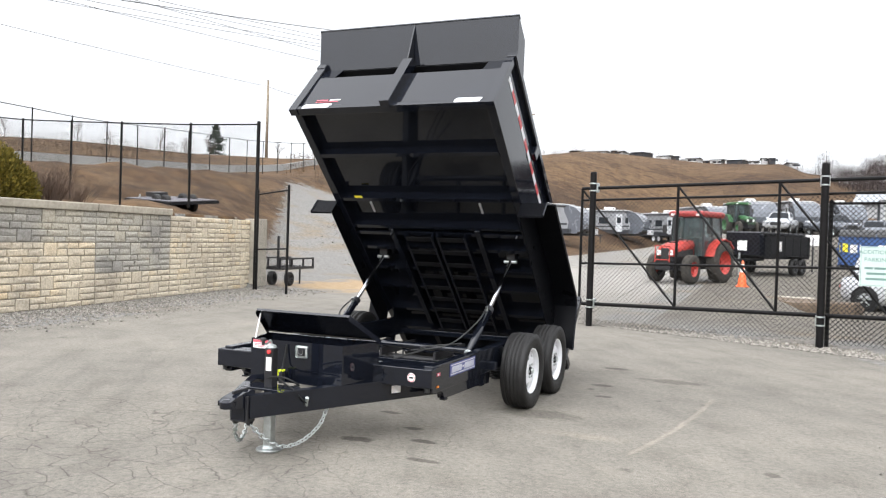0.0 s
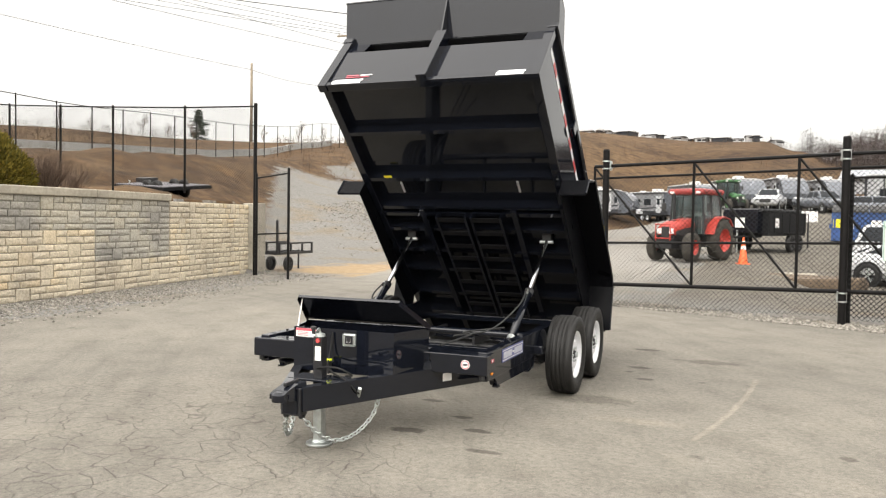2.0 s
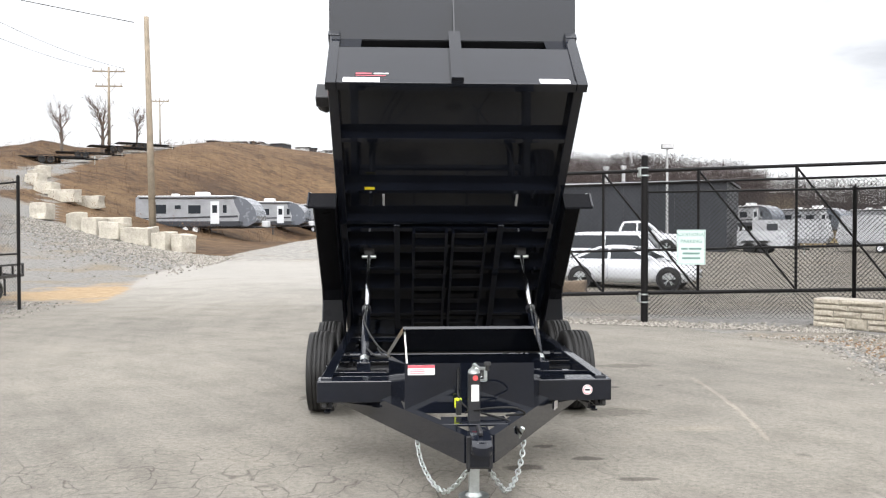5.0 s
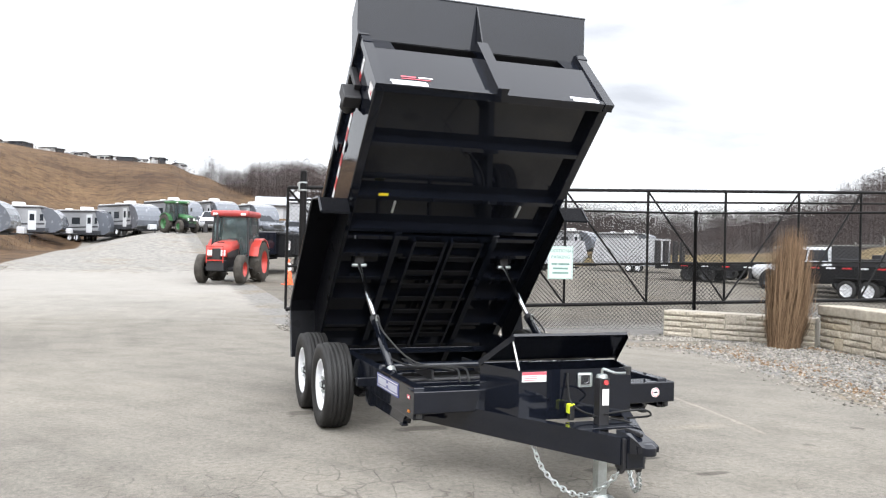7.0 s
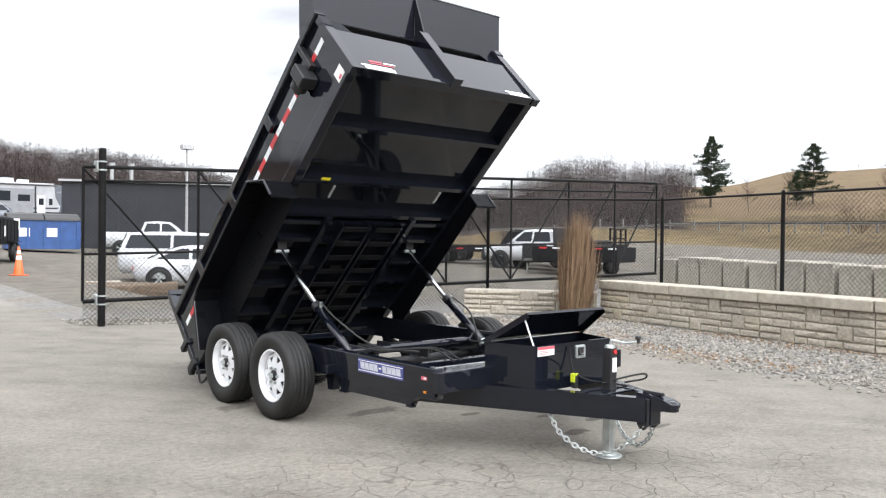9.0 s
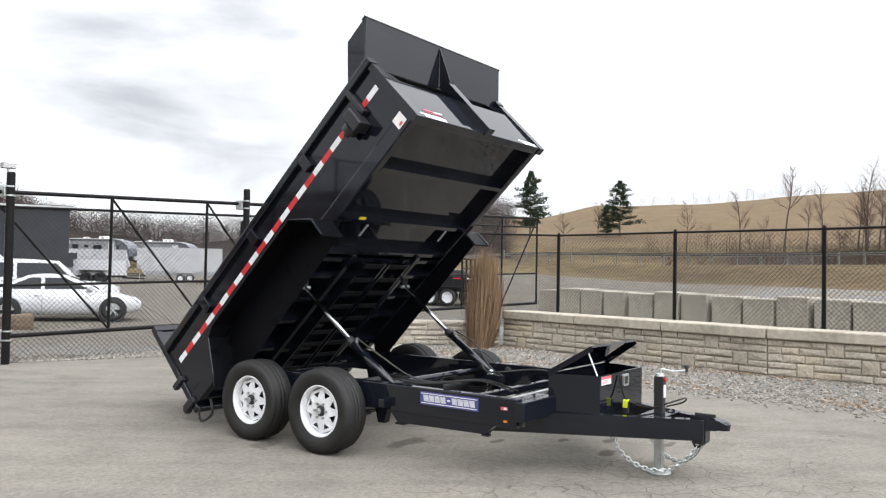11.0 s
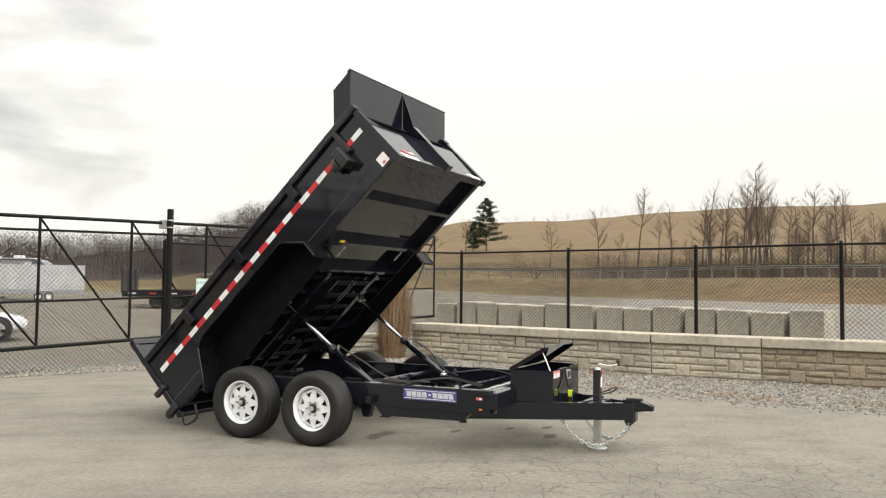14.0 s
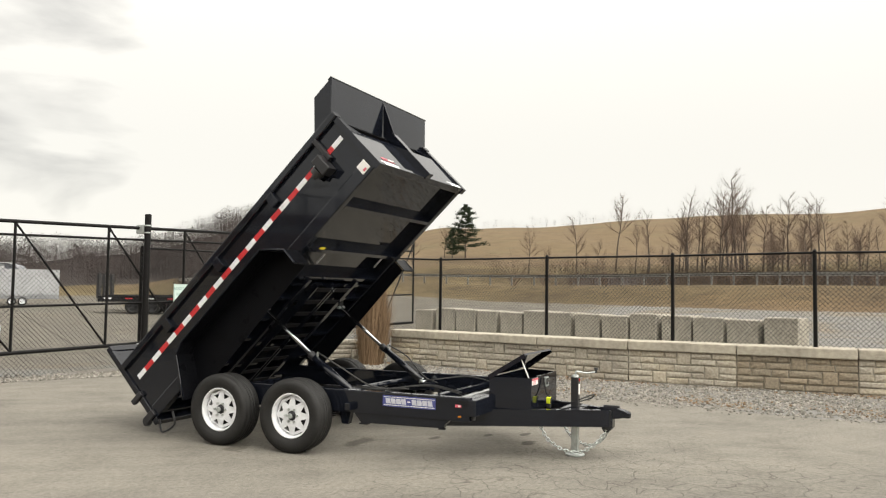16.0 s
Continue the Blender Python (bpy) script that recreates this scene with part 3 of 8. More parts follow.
    # drips and dried puddles round the trailer, one long pale scrape
    sp = n.new("ShaderNodeSeparateXYZ")
    l.new(pos, sp.inputs[0])
    frayed = math_('MULTIPLY', math_('SUBTRACT', tex(7, 5, 0.65), 0.5), 1.6)

    def oval(cx, cy, rx, ry):
        u = math_('DIVIDE', math_('SUBTRACT', sp.outputs[0], cx), rx)
        v = math_('DIVIDE', math_('SUBTRACT', sp.outputs[1], cy), ry)
        return math_('ADD', math_('SQRT', math_('ADD', math_('MULTIPLY', u, u), math_('MULTIPLY', v, v)), 0), frayed)
    for cx, cy, rx, ry, dark in ((2.3, 1.9, 0.42, 0.17, 0.62), (1.5, 2.5, 0.2, 0.1, 0.5), (1.6, 1.2, 0.16, 0.08, 0.5), (1.75, 0.55, 0.12, 0.06, 0.5), (1.4, -0.62, 0.5, 0.2, 0.66), (0.4, -2.3, 0.16, 0.08, 0.42),
                                 (0.9, -2.1, 0.14, 0.06, 0.45), (0.65, -1.75, 0.1, 0.05, 0.5), (1.1, -2.6, 0.16, 0.05, 0.5), (-0.4, -0.7, 0.3, 0.12, 0.5), (0.2, -1.3, 0.12, 0.06, 0.5), (-1.3, 0.2, 0.2, 0.12, 0.6)):
        asphalt = mix(1.0, asphalt, ramp(oval(cx, cy, rx, ry), (0.62, (dark, dark * 0.99, dark * 0.97)), (1.0, (1, 1, 1))), 'MULTIPLY')
    bend = math_('SUBTRACT', math_('ADD', 2.72, math_('MULTIPLY', sp.outputs[1], 0.12)), math_('MULTIPLY', math_('MULTIPLY', sp.outputs[1], sp.outputs[1]), 0.035))
    away = math_('DIVIDE', math_('ABSOLUTE', math_('SUBTRACT', sp.outputs[0], bend), 0), 0.035)
    away = math_('ADD', math_('ADD', away, frayed), math_('MULTIPLY', math_('MAXIMUM', math_('SUBTRACT', math_('ABSOLUTE', math_('ADD', sp.outputs[1], 0.3), 0), 1.3), 0), 9.0))
    asphalt = mix(1.0, asphalt, ramp(away, (0.4, (1.3, 1.28, 1.24)), (1.0, (1, 1, 1))), 'MULTIPLY')
    asphalt = mix(1.0, asphalt, ramp(oval(2.0, -1.25, 0.45, 0.12), (0.3, (1.2, 1.18, 1.13)), (1.1, (1, 1, 1))), 'MULTIPLY')
    # a fine net of cracks in patches
    warp = n.new("ShaderNodeVectorMath")
    warp.operation = 'MULTIPLY_ADD'
    wn = n.new("ShaderNodeTexNoise")
    wn.inputs["Scale"].default_value = 2.2
    l.new(pos, wn.inputs["Vector"])
    l.new(wn.outputs["Color"], warp.inputs[0])
    warp.inputs[1].default_value = (0.35, 0.35, 0.35)
    l.new(pos, warp.inputs[2])

    def cracks(scale, width):
        v = n.new("ShaderNodeTexVoronoi")
        v.feature = 'DISTANCE_TO_EDGE'
        v.inputs["Scale"].default_value = scale
        l.new(warp.outputs[0], v.inputs["Vector"])
        return ramp(v.outputs["Distance"], (0.0, (1, 1, 1)), (width, (0, 0, 0)))
    sep = n.new("ShaderNodeSeparateXYZ")
    l.new(pos, sep.inputs[0])
    dx = math_('SUBTRACT', sep.outputs[0], -1.6)
    dy = math_('SUBTRACT', sep.outputs[1], -4.0)
    rad = math_('SQRT', math_('ADD', math_('MULTIPLY', dx, dx), math_('MULTIPLY', dy, dy)), 0)
    zone = math_('ADD', math_('MULTIPLY', tex(0.7, 4), 4.4), math_('MULTIPLY', rad, -1.0))
    zone_c = ramp(math_('ADD', zone, 0.75), (0.0, (0, 0, 0)), (0.9, (1, 1, 1)))
    zone_b = ramp(tex(0.16, 3), (0.5, (0, 0, 0)), (0.66, (0.6, 0.6, 0.6)))
    ck = mix(1.0, mix(1.0, mix(1.0, cracks(3.9, 0.022), ramp(tex(2.6, 5, 0.65), (0.32, (0, 0, 0)), (0.44, (1, 1, 1))), 'MULTIPLY'), zone_c, 'MULTIPLY'), mix(1.0, cracks(0.55, 0.003), zone_b, 'MULTIPLY'), 'ADD')
    asphalt = mix(1.0, asphalt, mix(ck, (1.0, 1.0, 1.0), (0.57, 0.56, 0.55)), 'MULTIPLY')
    gravel = ramp(tex(9, 6, 0.7), (0.28, (0.08211, 0.07854, 0.07354)), (0.5, (0.1571, 0.1506, 0.1399)), (0.72, (0.2428, 0.2335, 0.2164)))
    gravel = mix(ramp(tex(0.35, 4), (0.5, (0, 0, 0)), (0.68, (1, 1, 1))), gravel, mix(1.0, gravel, (1.0, 0.86, 0.68), 'MULTIPLY'))
    dry = ramp(tex(0.9, 8, 0.7), (0.3, (0.02236, 0.01548, 0.01032)), (0.5, (0.0602, 0.04128, 0.0258)), (0.72, (0.129, 0.09202, 0.05848)))
    dry = mix(1.0, dry, (1.05, 0.97, 0.85), 'MULTIPLY')
    # ochre soil showing through the dead grass
    ochre = ramp(tex(3.4, 7, 0.7), (0.3, (0.05, 0.034, 0.019)), (0.55, (0.11, 0.075, 0.042)), (0.75, (0.19, 0.14, 0.09)))
    dry = mix(ramp(tex(0.33, 7, 0.68, 0.4), (0.46, (0, 0, 0)), (0.62, (0.75, 0.75, 0.75))), dry, ochre)
    sedge = ramp(tex(1.1, 8, 0.7), (0.3, (0.05, 0.04, 0.02)), (0.5, (0.1, 0.082, 0.042)), (0.72, (0.17, 0.145, 0.085)))
    side_s = n.new("ShaderNodeSeparateXYZ")
    l.new(pos, side_s.inputs[0])
    dry = mix(ramp(math_('MULTIPLY', math_('SUBTRACT', side_s.outputs[0], 24), 0.08), (0.0, (0, 0, 0)), (1.0, (0.8, 0.8, 0.8))), dry, sedge)
    dry = mix(1.0, dry, ramp(tex(0.06, 5, 0.6), (0.35, (0.6, 0.52, 0.48)), (0.62, (1.3, 1.22, 1.1))), 'MULTIPLY')
    tan = ramp(tex(0.05, 7, 0.65), (0.3, (0.078, 0.054, 0.031)), (0.45, (0.125, 0.088, 0.05)), (0.58, (0.118, 0.084, 0.046)), (0.75, (0.108, 0.092, 0.05)))
    tan = mix(1.0, tan, ramp(tex(0.35, 6, 0.7), (0.3, (0.82, 0.8, 0.78)), (0.5, (1.0, 1.0, 1.0)), (0.7, (1.12, 1.1, 1.06))), 'MULTIPLY')
    # sandy outwash at the foot of the ramp
    sx = math_('SUBTRACT', sep.outputs[0], -8.6)
    sy = math_('SUBTRACT', sep.outputs[1], 14.5)
    sr = math_('SQRT', math_('ADD', math_('MULTIPLY', sx, sx), math_('MULTIPLY', sy, sy)), 0)
    sand_k = ramp(math_('ADD', math_('MULTIPLY', sr, -0.22), math_('MULTIPLY', tex(0.8, 6, 0.65), 1.5)), (0.0, (0, 0, 0)), (0.35, (1, 1, 1)))
    sand = ramp(tex(5, 6, 0.7), (0.3, (0.2, 0.14, 0.078)), (0.55, (0.29, 0.21, 0.125)), (0.75, (0.37, 0.29, 0.2)))
    gravel = mix(sand_k, gravel, sand)
    dirt = ramp(tex(1.3, 7, 0.7), (0.3, (0.0702, 0.0624, 0.05148)), (0.55, (0.1209, 0.1076, 0.08736)), (0.75, (0.1755, 0.1599, 0.1326)))
    beyond = math_('ADD', sep.outputs[1], math_('MULTIPLY', sep.outputs[0], 0.185))
    lot_k = ramp(math_('MULTIPLY', math_('MULTIPLY', math_('SUBTRACT', beyond, 8.4), 0.4), math_('GREATER_THAN', sep.outputs[0], 0.8)), (0.0, (0, 0, 0)), (1.0, (0.85, 0.85, 0.85)))
    gravel = mix(lot_k, gravel, dirt)
    asphalt = mix(lot_k, asphalt, dirt)
    at = n.new("ShaderNodeAttribute")
    at.attribute_name = "cover"
    sc = n.new("ShaderNodeSeparateColor")
    l.new(at.outputs["Color"], sc.inputs[0])
    ragged = math_('MULTIPLY', math_('SUBTRACT', tex(3.0, 6, 0.7), 0.5), 1.3)

    def mask(k):
        return ramp(math_('ADD', sc.outputs[k], ragged), (0.38, (0, 0, 0)), (0.62, (1, 1, 1)))
    col = mix(mask(0), asphalt, gravel)
    col = mix(mask(1), col, dry)
    col = mix(mask(2), col, tan)
    litter = ramp(tex(0.5, 7, 0.7), (0.3, (0.034, 0.027, 0.025)), (0.7, (0.05, 0.04, 0.036)))
    col = mix(ramp(math_('ADD', at.outputs["Alpha"], math_('MULTIPLY', ragged, 0.5)), (0.4, (0, 0, 0)), (0.6, (1, 1, 1))), col, litter)
    l.new(col, b.inputs["Base Color"])
    b.inputs["Roughness"].default_value = 0.92
    b.inputs["Specular IOR Level"].default_value = 0.2
    hgt = math_('SUBTRACT', math_('ADD', math_('MULTIPLY', grit, 0.35), math_('MULTIPLY', fine, 0.5)), math_('MULTIPLY', ck, 0.9))
    hgt = math_('ADD', hgt, math_('MULTIPLY', math_('MULTIPLY', sc.outputs[0], tex(14, 5, 0.7)), 3.0))
    bp = n.new("ShaderNodeBump")
    bp.inputs["Strength"].default_value, bp.inputs["Distance"].default_value = 0.55, 0.012
    l.new(hgt, bp.inputs["Height"])
    l.new(bp.outputs[0], b.inputs["Normal"])
    return m


def steps(lo, hi, fine_lo, fine_hi, step, grow):
    v, x, s = [], fine_lo, step
    while x <= fine_hi:
        v.append(x)
        x += step
    a, s = v[-1], step
    while a < hi:
        s *= grow
        a += s
        v.append(a)
    a, s = v[0], step
    while a > lo:
        s *= grow
        a -= s
        v.insert(0, a)
    return v


def build_ground():
    xs = steps(-900, 900, -13, 11.5, 0.22, 1.055)
    ys = steps(-700, 1100, -9, 12.5, 0.22, 1.05)
    verts = [(x, y, height(x, y)) for y in ys for x in xs]
    w = len(xs)
    faces = [(j * w + i, j * w + i + 1, (j + 1) * w + i + 1, (j + 1) * w + i) for j in range(len(ys) - 1) for i in range(w - 1)]
    me = bpy.data.meshes.new("ground")
    me.from_pydata(verts, [], faces)
    ca = me.color_attributes.new("cover", 'FLOAT_COLOR', 'POINT')
    cover = np.ones((len(verts), 4), dtype=np.float32)
    for i, (x, y, z) in enumerate(verts):
        cover[i] = masks(x, y)
    ca.data.foreach_set("color", cover.ravel())
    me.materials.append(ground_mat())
    me.shade_smooth()
    tagged(new("ground", me), "worn grey asphalt yard running out into gravel, brown banks and fields", "ground", kind="structure")


build_ground()


# ---- cast-stone retaining walls ----
def block_pattern(seed, rows=(0.0, 0.2, 0.38, 0.6, 0.8, 1.0), wide=(0.11, 0.24)):
    """Rough courses on a moulded block, with a few squares two courses high."""
    rng = random.Random(seed)
    tall = [(rng.uniform(0.12, 0.3), 0), (rng.uniform(0.6, 0.75), 1), (rng.uniform(0.3, 0.5), len(rows) - 3)]
    if len(rows) < 6:
        tall = tall[1:]
    out = [(x, x + 0.13, rows[k], rows[k + 2]) for x, k in tall]
    for k in range(len(rows) - 1):
        stops = sorted([(x, x + 0.13) for x, q in tall if q in (k, k - 1)]) + [(1.0, 1.0)]
        x = 0.0
        for a, b in stops:
            while x < a - 1e-6:
                w = rng.uniform(*wide)
                if a - x - w < 0.1:
                    w = a - x
                out.append((x, x + w, rows[k], rows[k + 1]))
                x += w
            x = b
    return out


LARGE = [block_pattern(k) for k in (5, 12)]
FINE = [block_pattern(k, (0.0, 0.18, 0.38, 0.58, 0.8, 1.0), (0.09, 0.2)) for k in (5, 12)]


def stone_mesh(name, w, h, material, rng):
    """A pillow-faced stone: x along the wall, y outward, z up, 2 mm joints, worn edges."""
    bm = B()
    g, c, d = 0.007, min(0.02, h * 0.2), 0.026 + rng.random() * 0.014
    nx = 3
    rings = []
    for (inset, out) in ((g, 0.0), (g, d * 0.62), (g + c, d)):
        pts = []
        for k in range(nx):
            pts.append((inset + (w - 2 * inset) * k / (nx - 1), inset))
        for k in range(nx):
            pts.append((w - inset - (w - 2 * inset) * k / (nx - 1), h - inset))
        rings.append([bm.verts.new((x + rng.uniform(-.003, .003), out + (rng.uniform(-.006, .006) if out else 0), z + rng.uniform(-.003, .003))) for x, z in pts])
    for u, v in zip(rings, rings[1:]):
        for k in range(len(u)):
            bm.faces.new((u[k], u[(k + 1) % len(u)], v[(k + 1) % len(v)], v[k]))
    mid = bm.verts.new((w / 2, d + rng.uniform(0.002, 0.014), h / 2))
    last = rings[-1]
    for k in range(len(last)):
        bm.faces.new((last[k], last[(k + 1) % len(last)], mid))
    bmesh.ops.recalc_face_normals(bm, faces=bm.faces[:])
    return mesh_of(name, bm, material)


def stone_sets(L, H, material, seed, patterns=LARGE):
    rng = random.Random(seed)
    return [[(x0 * L, z0 * H, stone_mesh("stone", (x1 - x0) * L, (z1 - z0) * H, material, rng)) for x0, x1, z0, z1 in pat] for pat in patterns]


STONES_LATER = []


def wall_run(name, line, side, courses, course_h, cap_from, cap_h, material, sets, label, z0=-0.1, thick=0.5, cap_label=""):
    """Courses of moulded blocks along a line. side: +1 when the yard lies to the right of the way."""
    root = thing(name, (line[0][0], line[0][1], 0), label, "wall", kind="structure")
    inv = root.matrix_world.inverted()
    pieces = []
    acc = 0
    for (xa, ya), (xb, yb) in zip(line, line[1:]):
        L = math.hypot(xb - xa, yb - ya)
        nb = max(1, round(L / 1.9))
        bl = L / nb
        ux, uy = (xb - xa) / L, (yb - ya) / L
        nxv, nyv = (uy * side, -ux * side)
        for i in range(nb):
            acc += 1
            sx, sy = xa + ux * bl * i, ya + uy * bl * i
            # origin at the corner from which the stones' x runs to the right as seen from the yard
            if side > 0:
                m = Matrix(((ux, nxv, 0, sx), (uy, nyv, 0, sy), (0, 0, 1, 0), (0, 0, 0, 1)))
            else:
                m = Matrix(((-ux, nxv, 0, sx + ux * bl), (-uy, nyv, 0, sy + uy * bl), (0, 0, 1, 0), (0, 0, 0, 1)))
            top = courses * course_h + z0
            bm = B()
            for c in range(courses):
                box(bm, 0.004, bl - 0.004, -thick, 0.008, z0 + c * course_h, z0 + (c + 1) * course_h - 0.004)
            ob = part("block_core", bm, M["joint" if material == M["stone_tan"] else "joint_pale"], root)
            ob.matrix_local = inv @ m
            if acc >= cap_from[0] and acc <= cap_from[1]:
                bm = B()
                box(bm, 0.006, bl - 0.006, -thick - 0.02, 0.09, top, top + cap_h, 0.02)
                for v in bm.verts:
                    v.co += Vector((0, 0.012 * noise.noise((v.co.x * 3 + acc, v.co.z * 5, 1.0)), 0.008 * noise.noise((v.co.x * 2 + acc, v.co.y * 4, 7.0))))
                ob = part("cap_stone", bm, M["cap"], root)
                ob.matrix_local = inv @ m
            for c in range(courses):
                s = sets[(acc * 7 + c * 3) % 2]
                k = bl / 1.9
                if name == "wall_east" and acc == 5:
                    s = stained_sets[c % 2]
                if name == "wall_west" and (c == 2 and acc <= 6 or c == 1 and acc in (3, 6)):
                    s = grey_sets[(acc + c) % 2]
                if name == "wall_west" and sy < 4.4:
                    # the stretch away from the yard's entrance: one facing to a block
                    joined = B()
                    for px, pz, me in s:
                        first = len(joined.verts)
                        joined.from_mesh(me)
                        joined.verts.ensure_lookup_table()
                        bmesh.ops.translate(joined, vec=(px, 0.004, z0 + c * course_h + pz), verts=joined.verts[first:])
                    ob = tagged(part("stone_facing", joined, s[0][2].materials[0], root), kind="stuff")
                    ob.matrix_local = inv @ m @ Matrix.Diagonal((k, 1, 1, 1))
                    continue
                for px, pz, me in s:
                    pieces.append((root, me, inv @ m @ Matrix.Translation((px * k, 0.004, z0 + c * course_h + pz)) @ Matrix.Diagonal((k, 1, 1, 1))))
    STONES_LATER.append(pieces)
    return root


stained_sets = stone_sets(1.9, 0.58, M["stone_stained"], 6, LARGE)
grey_sets = stone_sets(1.9, 0.645, M["stone_grey"], 4, FINE)
low_sets = stone_sets(1.9, 0.5, M["stone_pale"], 8, LARGE)
wall_run("wall_west", LEFT_WALL, 1, 3, 0.645, (1, 6), 0.16, M["stone_tan"], stone_sets(1.9, 0.645, M["stone_tan"], 3, FINE), "tall retaining wall of tan and grey cast ashlar stone", z0=0.0)
wall_run("wall_east", RIGHT_WALL, 1, 1, 0.58, (0, 99), 0.17, M["stone_pale"], stone_sets(1.9, 0.58, M["stone_pale"], 5, LARGE), "low retaining wall of pale cast stone with thick caps", z0=0.0)
wall_run("wall_return", [(6.75, 5.9), (8.36, 3.72)], 1, 1, 0.5, (99, 0), 0.1, M["stone_pale"], low_sets, "low return of pale cast stone beside the gate", z0=0.0)
bm = B()
box(bm, -0.22, 0.2, -0.26, 0.26, 0.0, 1.98, 0.02)
for v in bm.verts:
    v.co += Vector((0.02, 0.02, 0.02)) * noise.noise(v.co * 2.3)
pillar = part("end_pier", bm, M["pale_block"], bpy.data.objects["wall_west"])
pillar.matrix_local = bpy.data.objects["wall_west"].matrix_world.inverted() @ pose(-10.72, 11.32, 0, 0, 0, 8)


# ---- chain-link fences and gates ----
def mesh_panel(bm, p, q, z0a, z1a, z0b, z1b, pitch=0.058, r=0.0031):
    """Diagonal wires of a chain-link sheet between two uprights."""
    p, q = Vector((*p, 0)), Vector((*q, 0))
    L = (q - p).length
    H = max(z1a - z0a, z1b - z0b)
    side = Vector((0, 0, 1)).cross((q - p).normalized()) * r

    def point(s, h):
        k = s / L
        a, b = z0a + (z0b - z0a) * k, z1a + (z1b - z1a) * k
        w = p + (q - p) * k
        return Vector((w.x, w.y, a + (b - a) * h / H))
    for sgn in (1, -1):
        c = -H
        while c < L + H:
            lo, hi = (max(0.0, -c), min(H, L - c)) if sgn > 0 else (max(0.0, c - L), min(H, c))
            if hi - lo > 0.03:
                a, b = point(c + sgn * lo, lo), point(c + sgn * hi, hi)
                d = (b - a).normalized()
                n1 = d.cross(side.normalized()) * r
                va = [bm.verts.new(a + o) for o in (side, n1, -side, -n1)]
                vb = [bm.verts.new(b + o) for o in (side, n1, -side, -n1)]
                for k in range(4):
                    bm.faces.new((va[k], va[(k + 1) % 4], vb[(k + 1) % 4], vb[k]))
            c += pitch * 1.414
    return bm


def fence(name, posts, label, rails=(1.0,), r=0.035, wire=True, group="", pitch=0.058, wire_r=0.003):
    """posts: (x, y, foot, head)"""
    root = thing(name, (posts[0][0], posts[0][1], posts[0][2]), label, "fence", group=group)
    inv = root.matrix_world.inverted()
    for x, y, a, b in posts:
        bm = rod(B(), (x, y, a - 0.1), (x, y, b), r, 12)
        rod(bm, (x, y, b), (x, y, b + 0.03), r * 1.15, 12, r * 0.5)
        ob = part("post", bm, M["fence_black"], root, smoothed=False)
        ob.matrix_parent_inverse = inv
    for (xa, ya, fa, ha), (xb, yb, fb, hb) in zip(posts, posts[1:]):
        for k in rails:
            bm = rod(B(), (xa, ya, fa + (ha - fa) * k - 0.03), (xb, yb, fb + (hb - fb) * k - 0.03), 0.021, 8)
            part("rail", bm, M["fence_black"], root).matrix_parent_inverse = inv
        if wire:
            bm = mesh_panel(B(), (xa, ya), (xb, yb), fa + 0.05, ha - 0.04, fb + 0.05, hb - 0.04, pitch, wire_r)
            part("chain_link", bm, M["wire"], root).matrix_parent_inverse = inv
    return root


GATE_A, GATE_B = (-0.28, 7.66), (12.66, 5.25)


def gate_point(s):
    return (GATE_A[0] + (GATE_B[0] - GATE_A[0]) * s, GATE_A[1] + (GATE_B[1] - GATE_A[1]) * s)


def sliding_gate():
    root = thing("sliding_gate", (GATE_A[0], GATE_A[1], 0.0), "closed black cantilever sliding gate of tube and chain-link", "gate")
    inv = root.matrix_world.inverted()

    def add(name, bm, mt="fence_black"):
        part(name, bm, M[mt], root).matrix_parent_inverse = inv
    up = lambda x: 0.026 * x - 0.03
    xs = [-0.28, 1.58, 3.3, 4.98, 6.66, 8.3, 9.9, 11.3, 12.66]
    ss = [(x - GATE_A[0]) / (GATE_B[0] - GATE_A[0]) for x in xs]
    P = [gate_point(s) for s in ss]
    z = lambda i, h: h + up(xs[i])
    e = len(xs) - 1
    for nm, h, r in (("top_rail", 2.70, 0.032), ("upper_rail", 2.47, 0.022), ("middle_rail", 1.24, 0.022), ("bottom_rail", 0.45, 0.036)):
        add(nm, rod(B(), (*P[0], z(0, h)), (*P[e], z(e, h)), r, 10))
    for i in range(len(xs)):
        add("upright", rod(B(), (*P[i], z(i, 0.45)), (*P[i], z(i, 2.70)), 0.026, 10))
    for i in range(e):
        a, b = ((i, 2.68), (i + 1, 0.47)) if i < 5 else ((i, 0.47), (i + 1, 2.68))
        add("diagonal_brace", rod(B(), (*P[a[0]], z(a[0], a[1])), (*P[b[0]], z(b[0], b[1])), 0.02, 8))
        if i < 5 and i != 2:
            j = i + 1
            add("cross_cable", rod(B(), (*P[i], z(i, 1.22 if i % 2 else 0.12)), (*P[j], z(j, 0.12 if i % 2 else 1.22)), 0.003, 6), "wire")
        if i < 5:
            add("chain_link", mesh_panel(B(), P[i], P[i + 1], z(i, 0.45), z(i, 2.47), z(i + 1, 0.45), z(i + 1, 2.47)), "wire")
            add("chain_link", mesh_panel(B(), P[i], P[i + 1], z(i, 0.03), z(i, 0.45), z(i + 1, 0.03), z(i + 1, 0.45)), "wire")


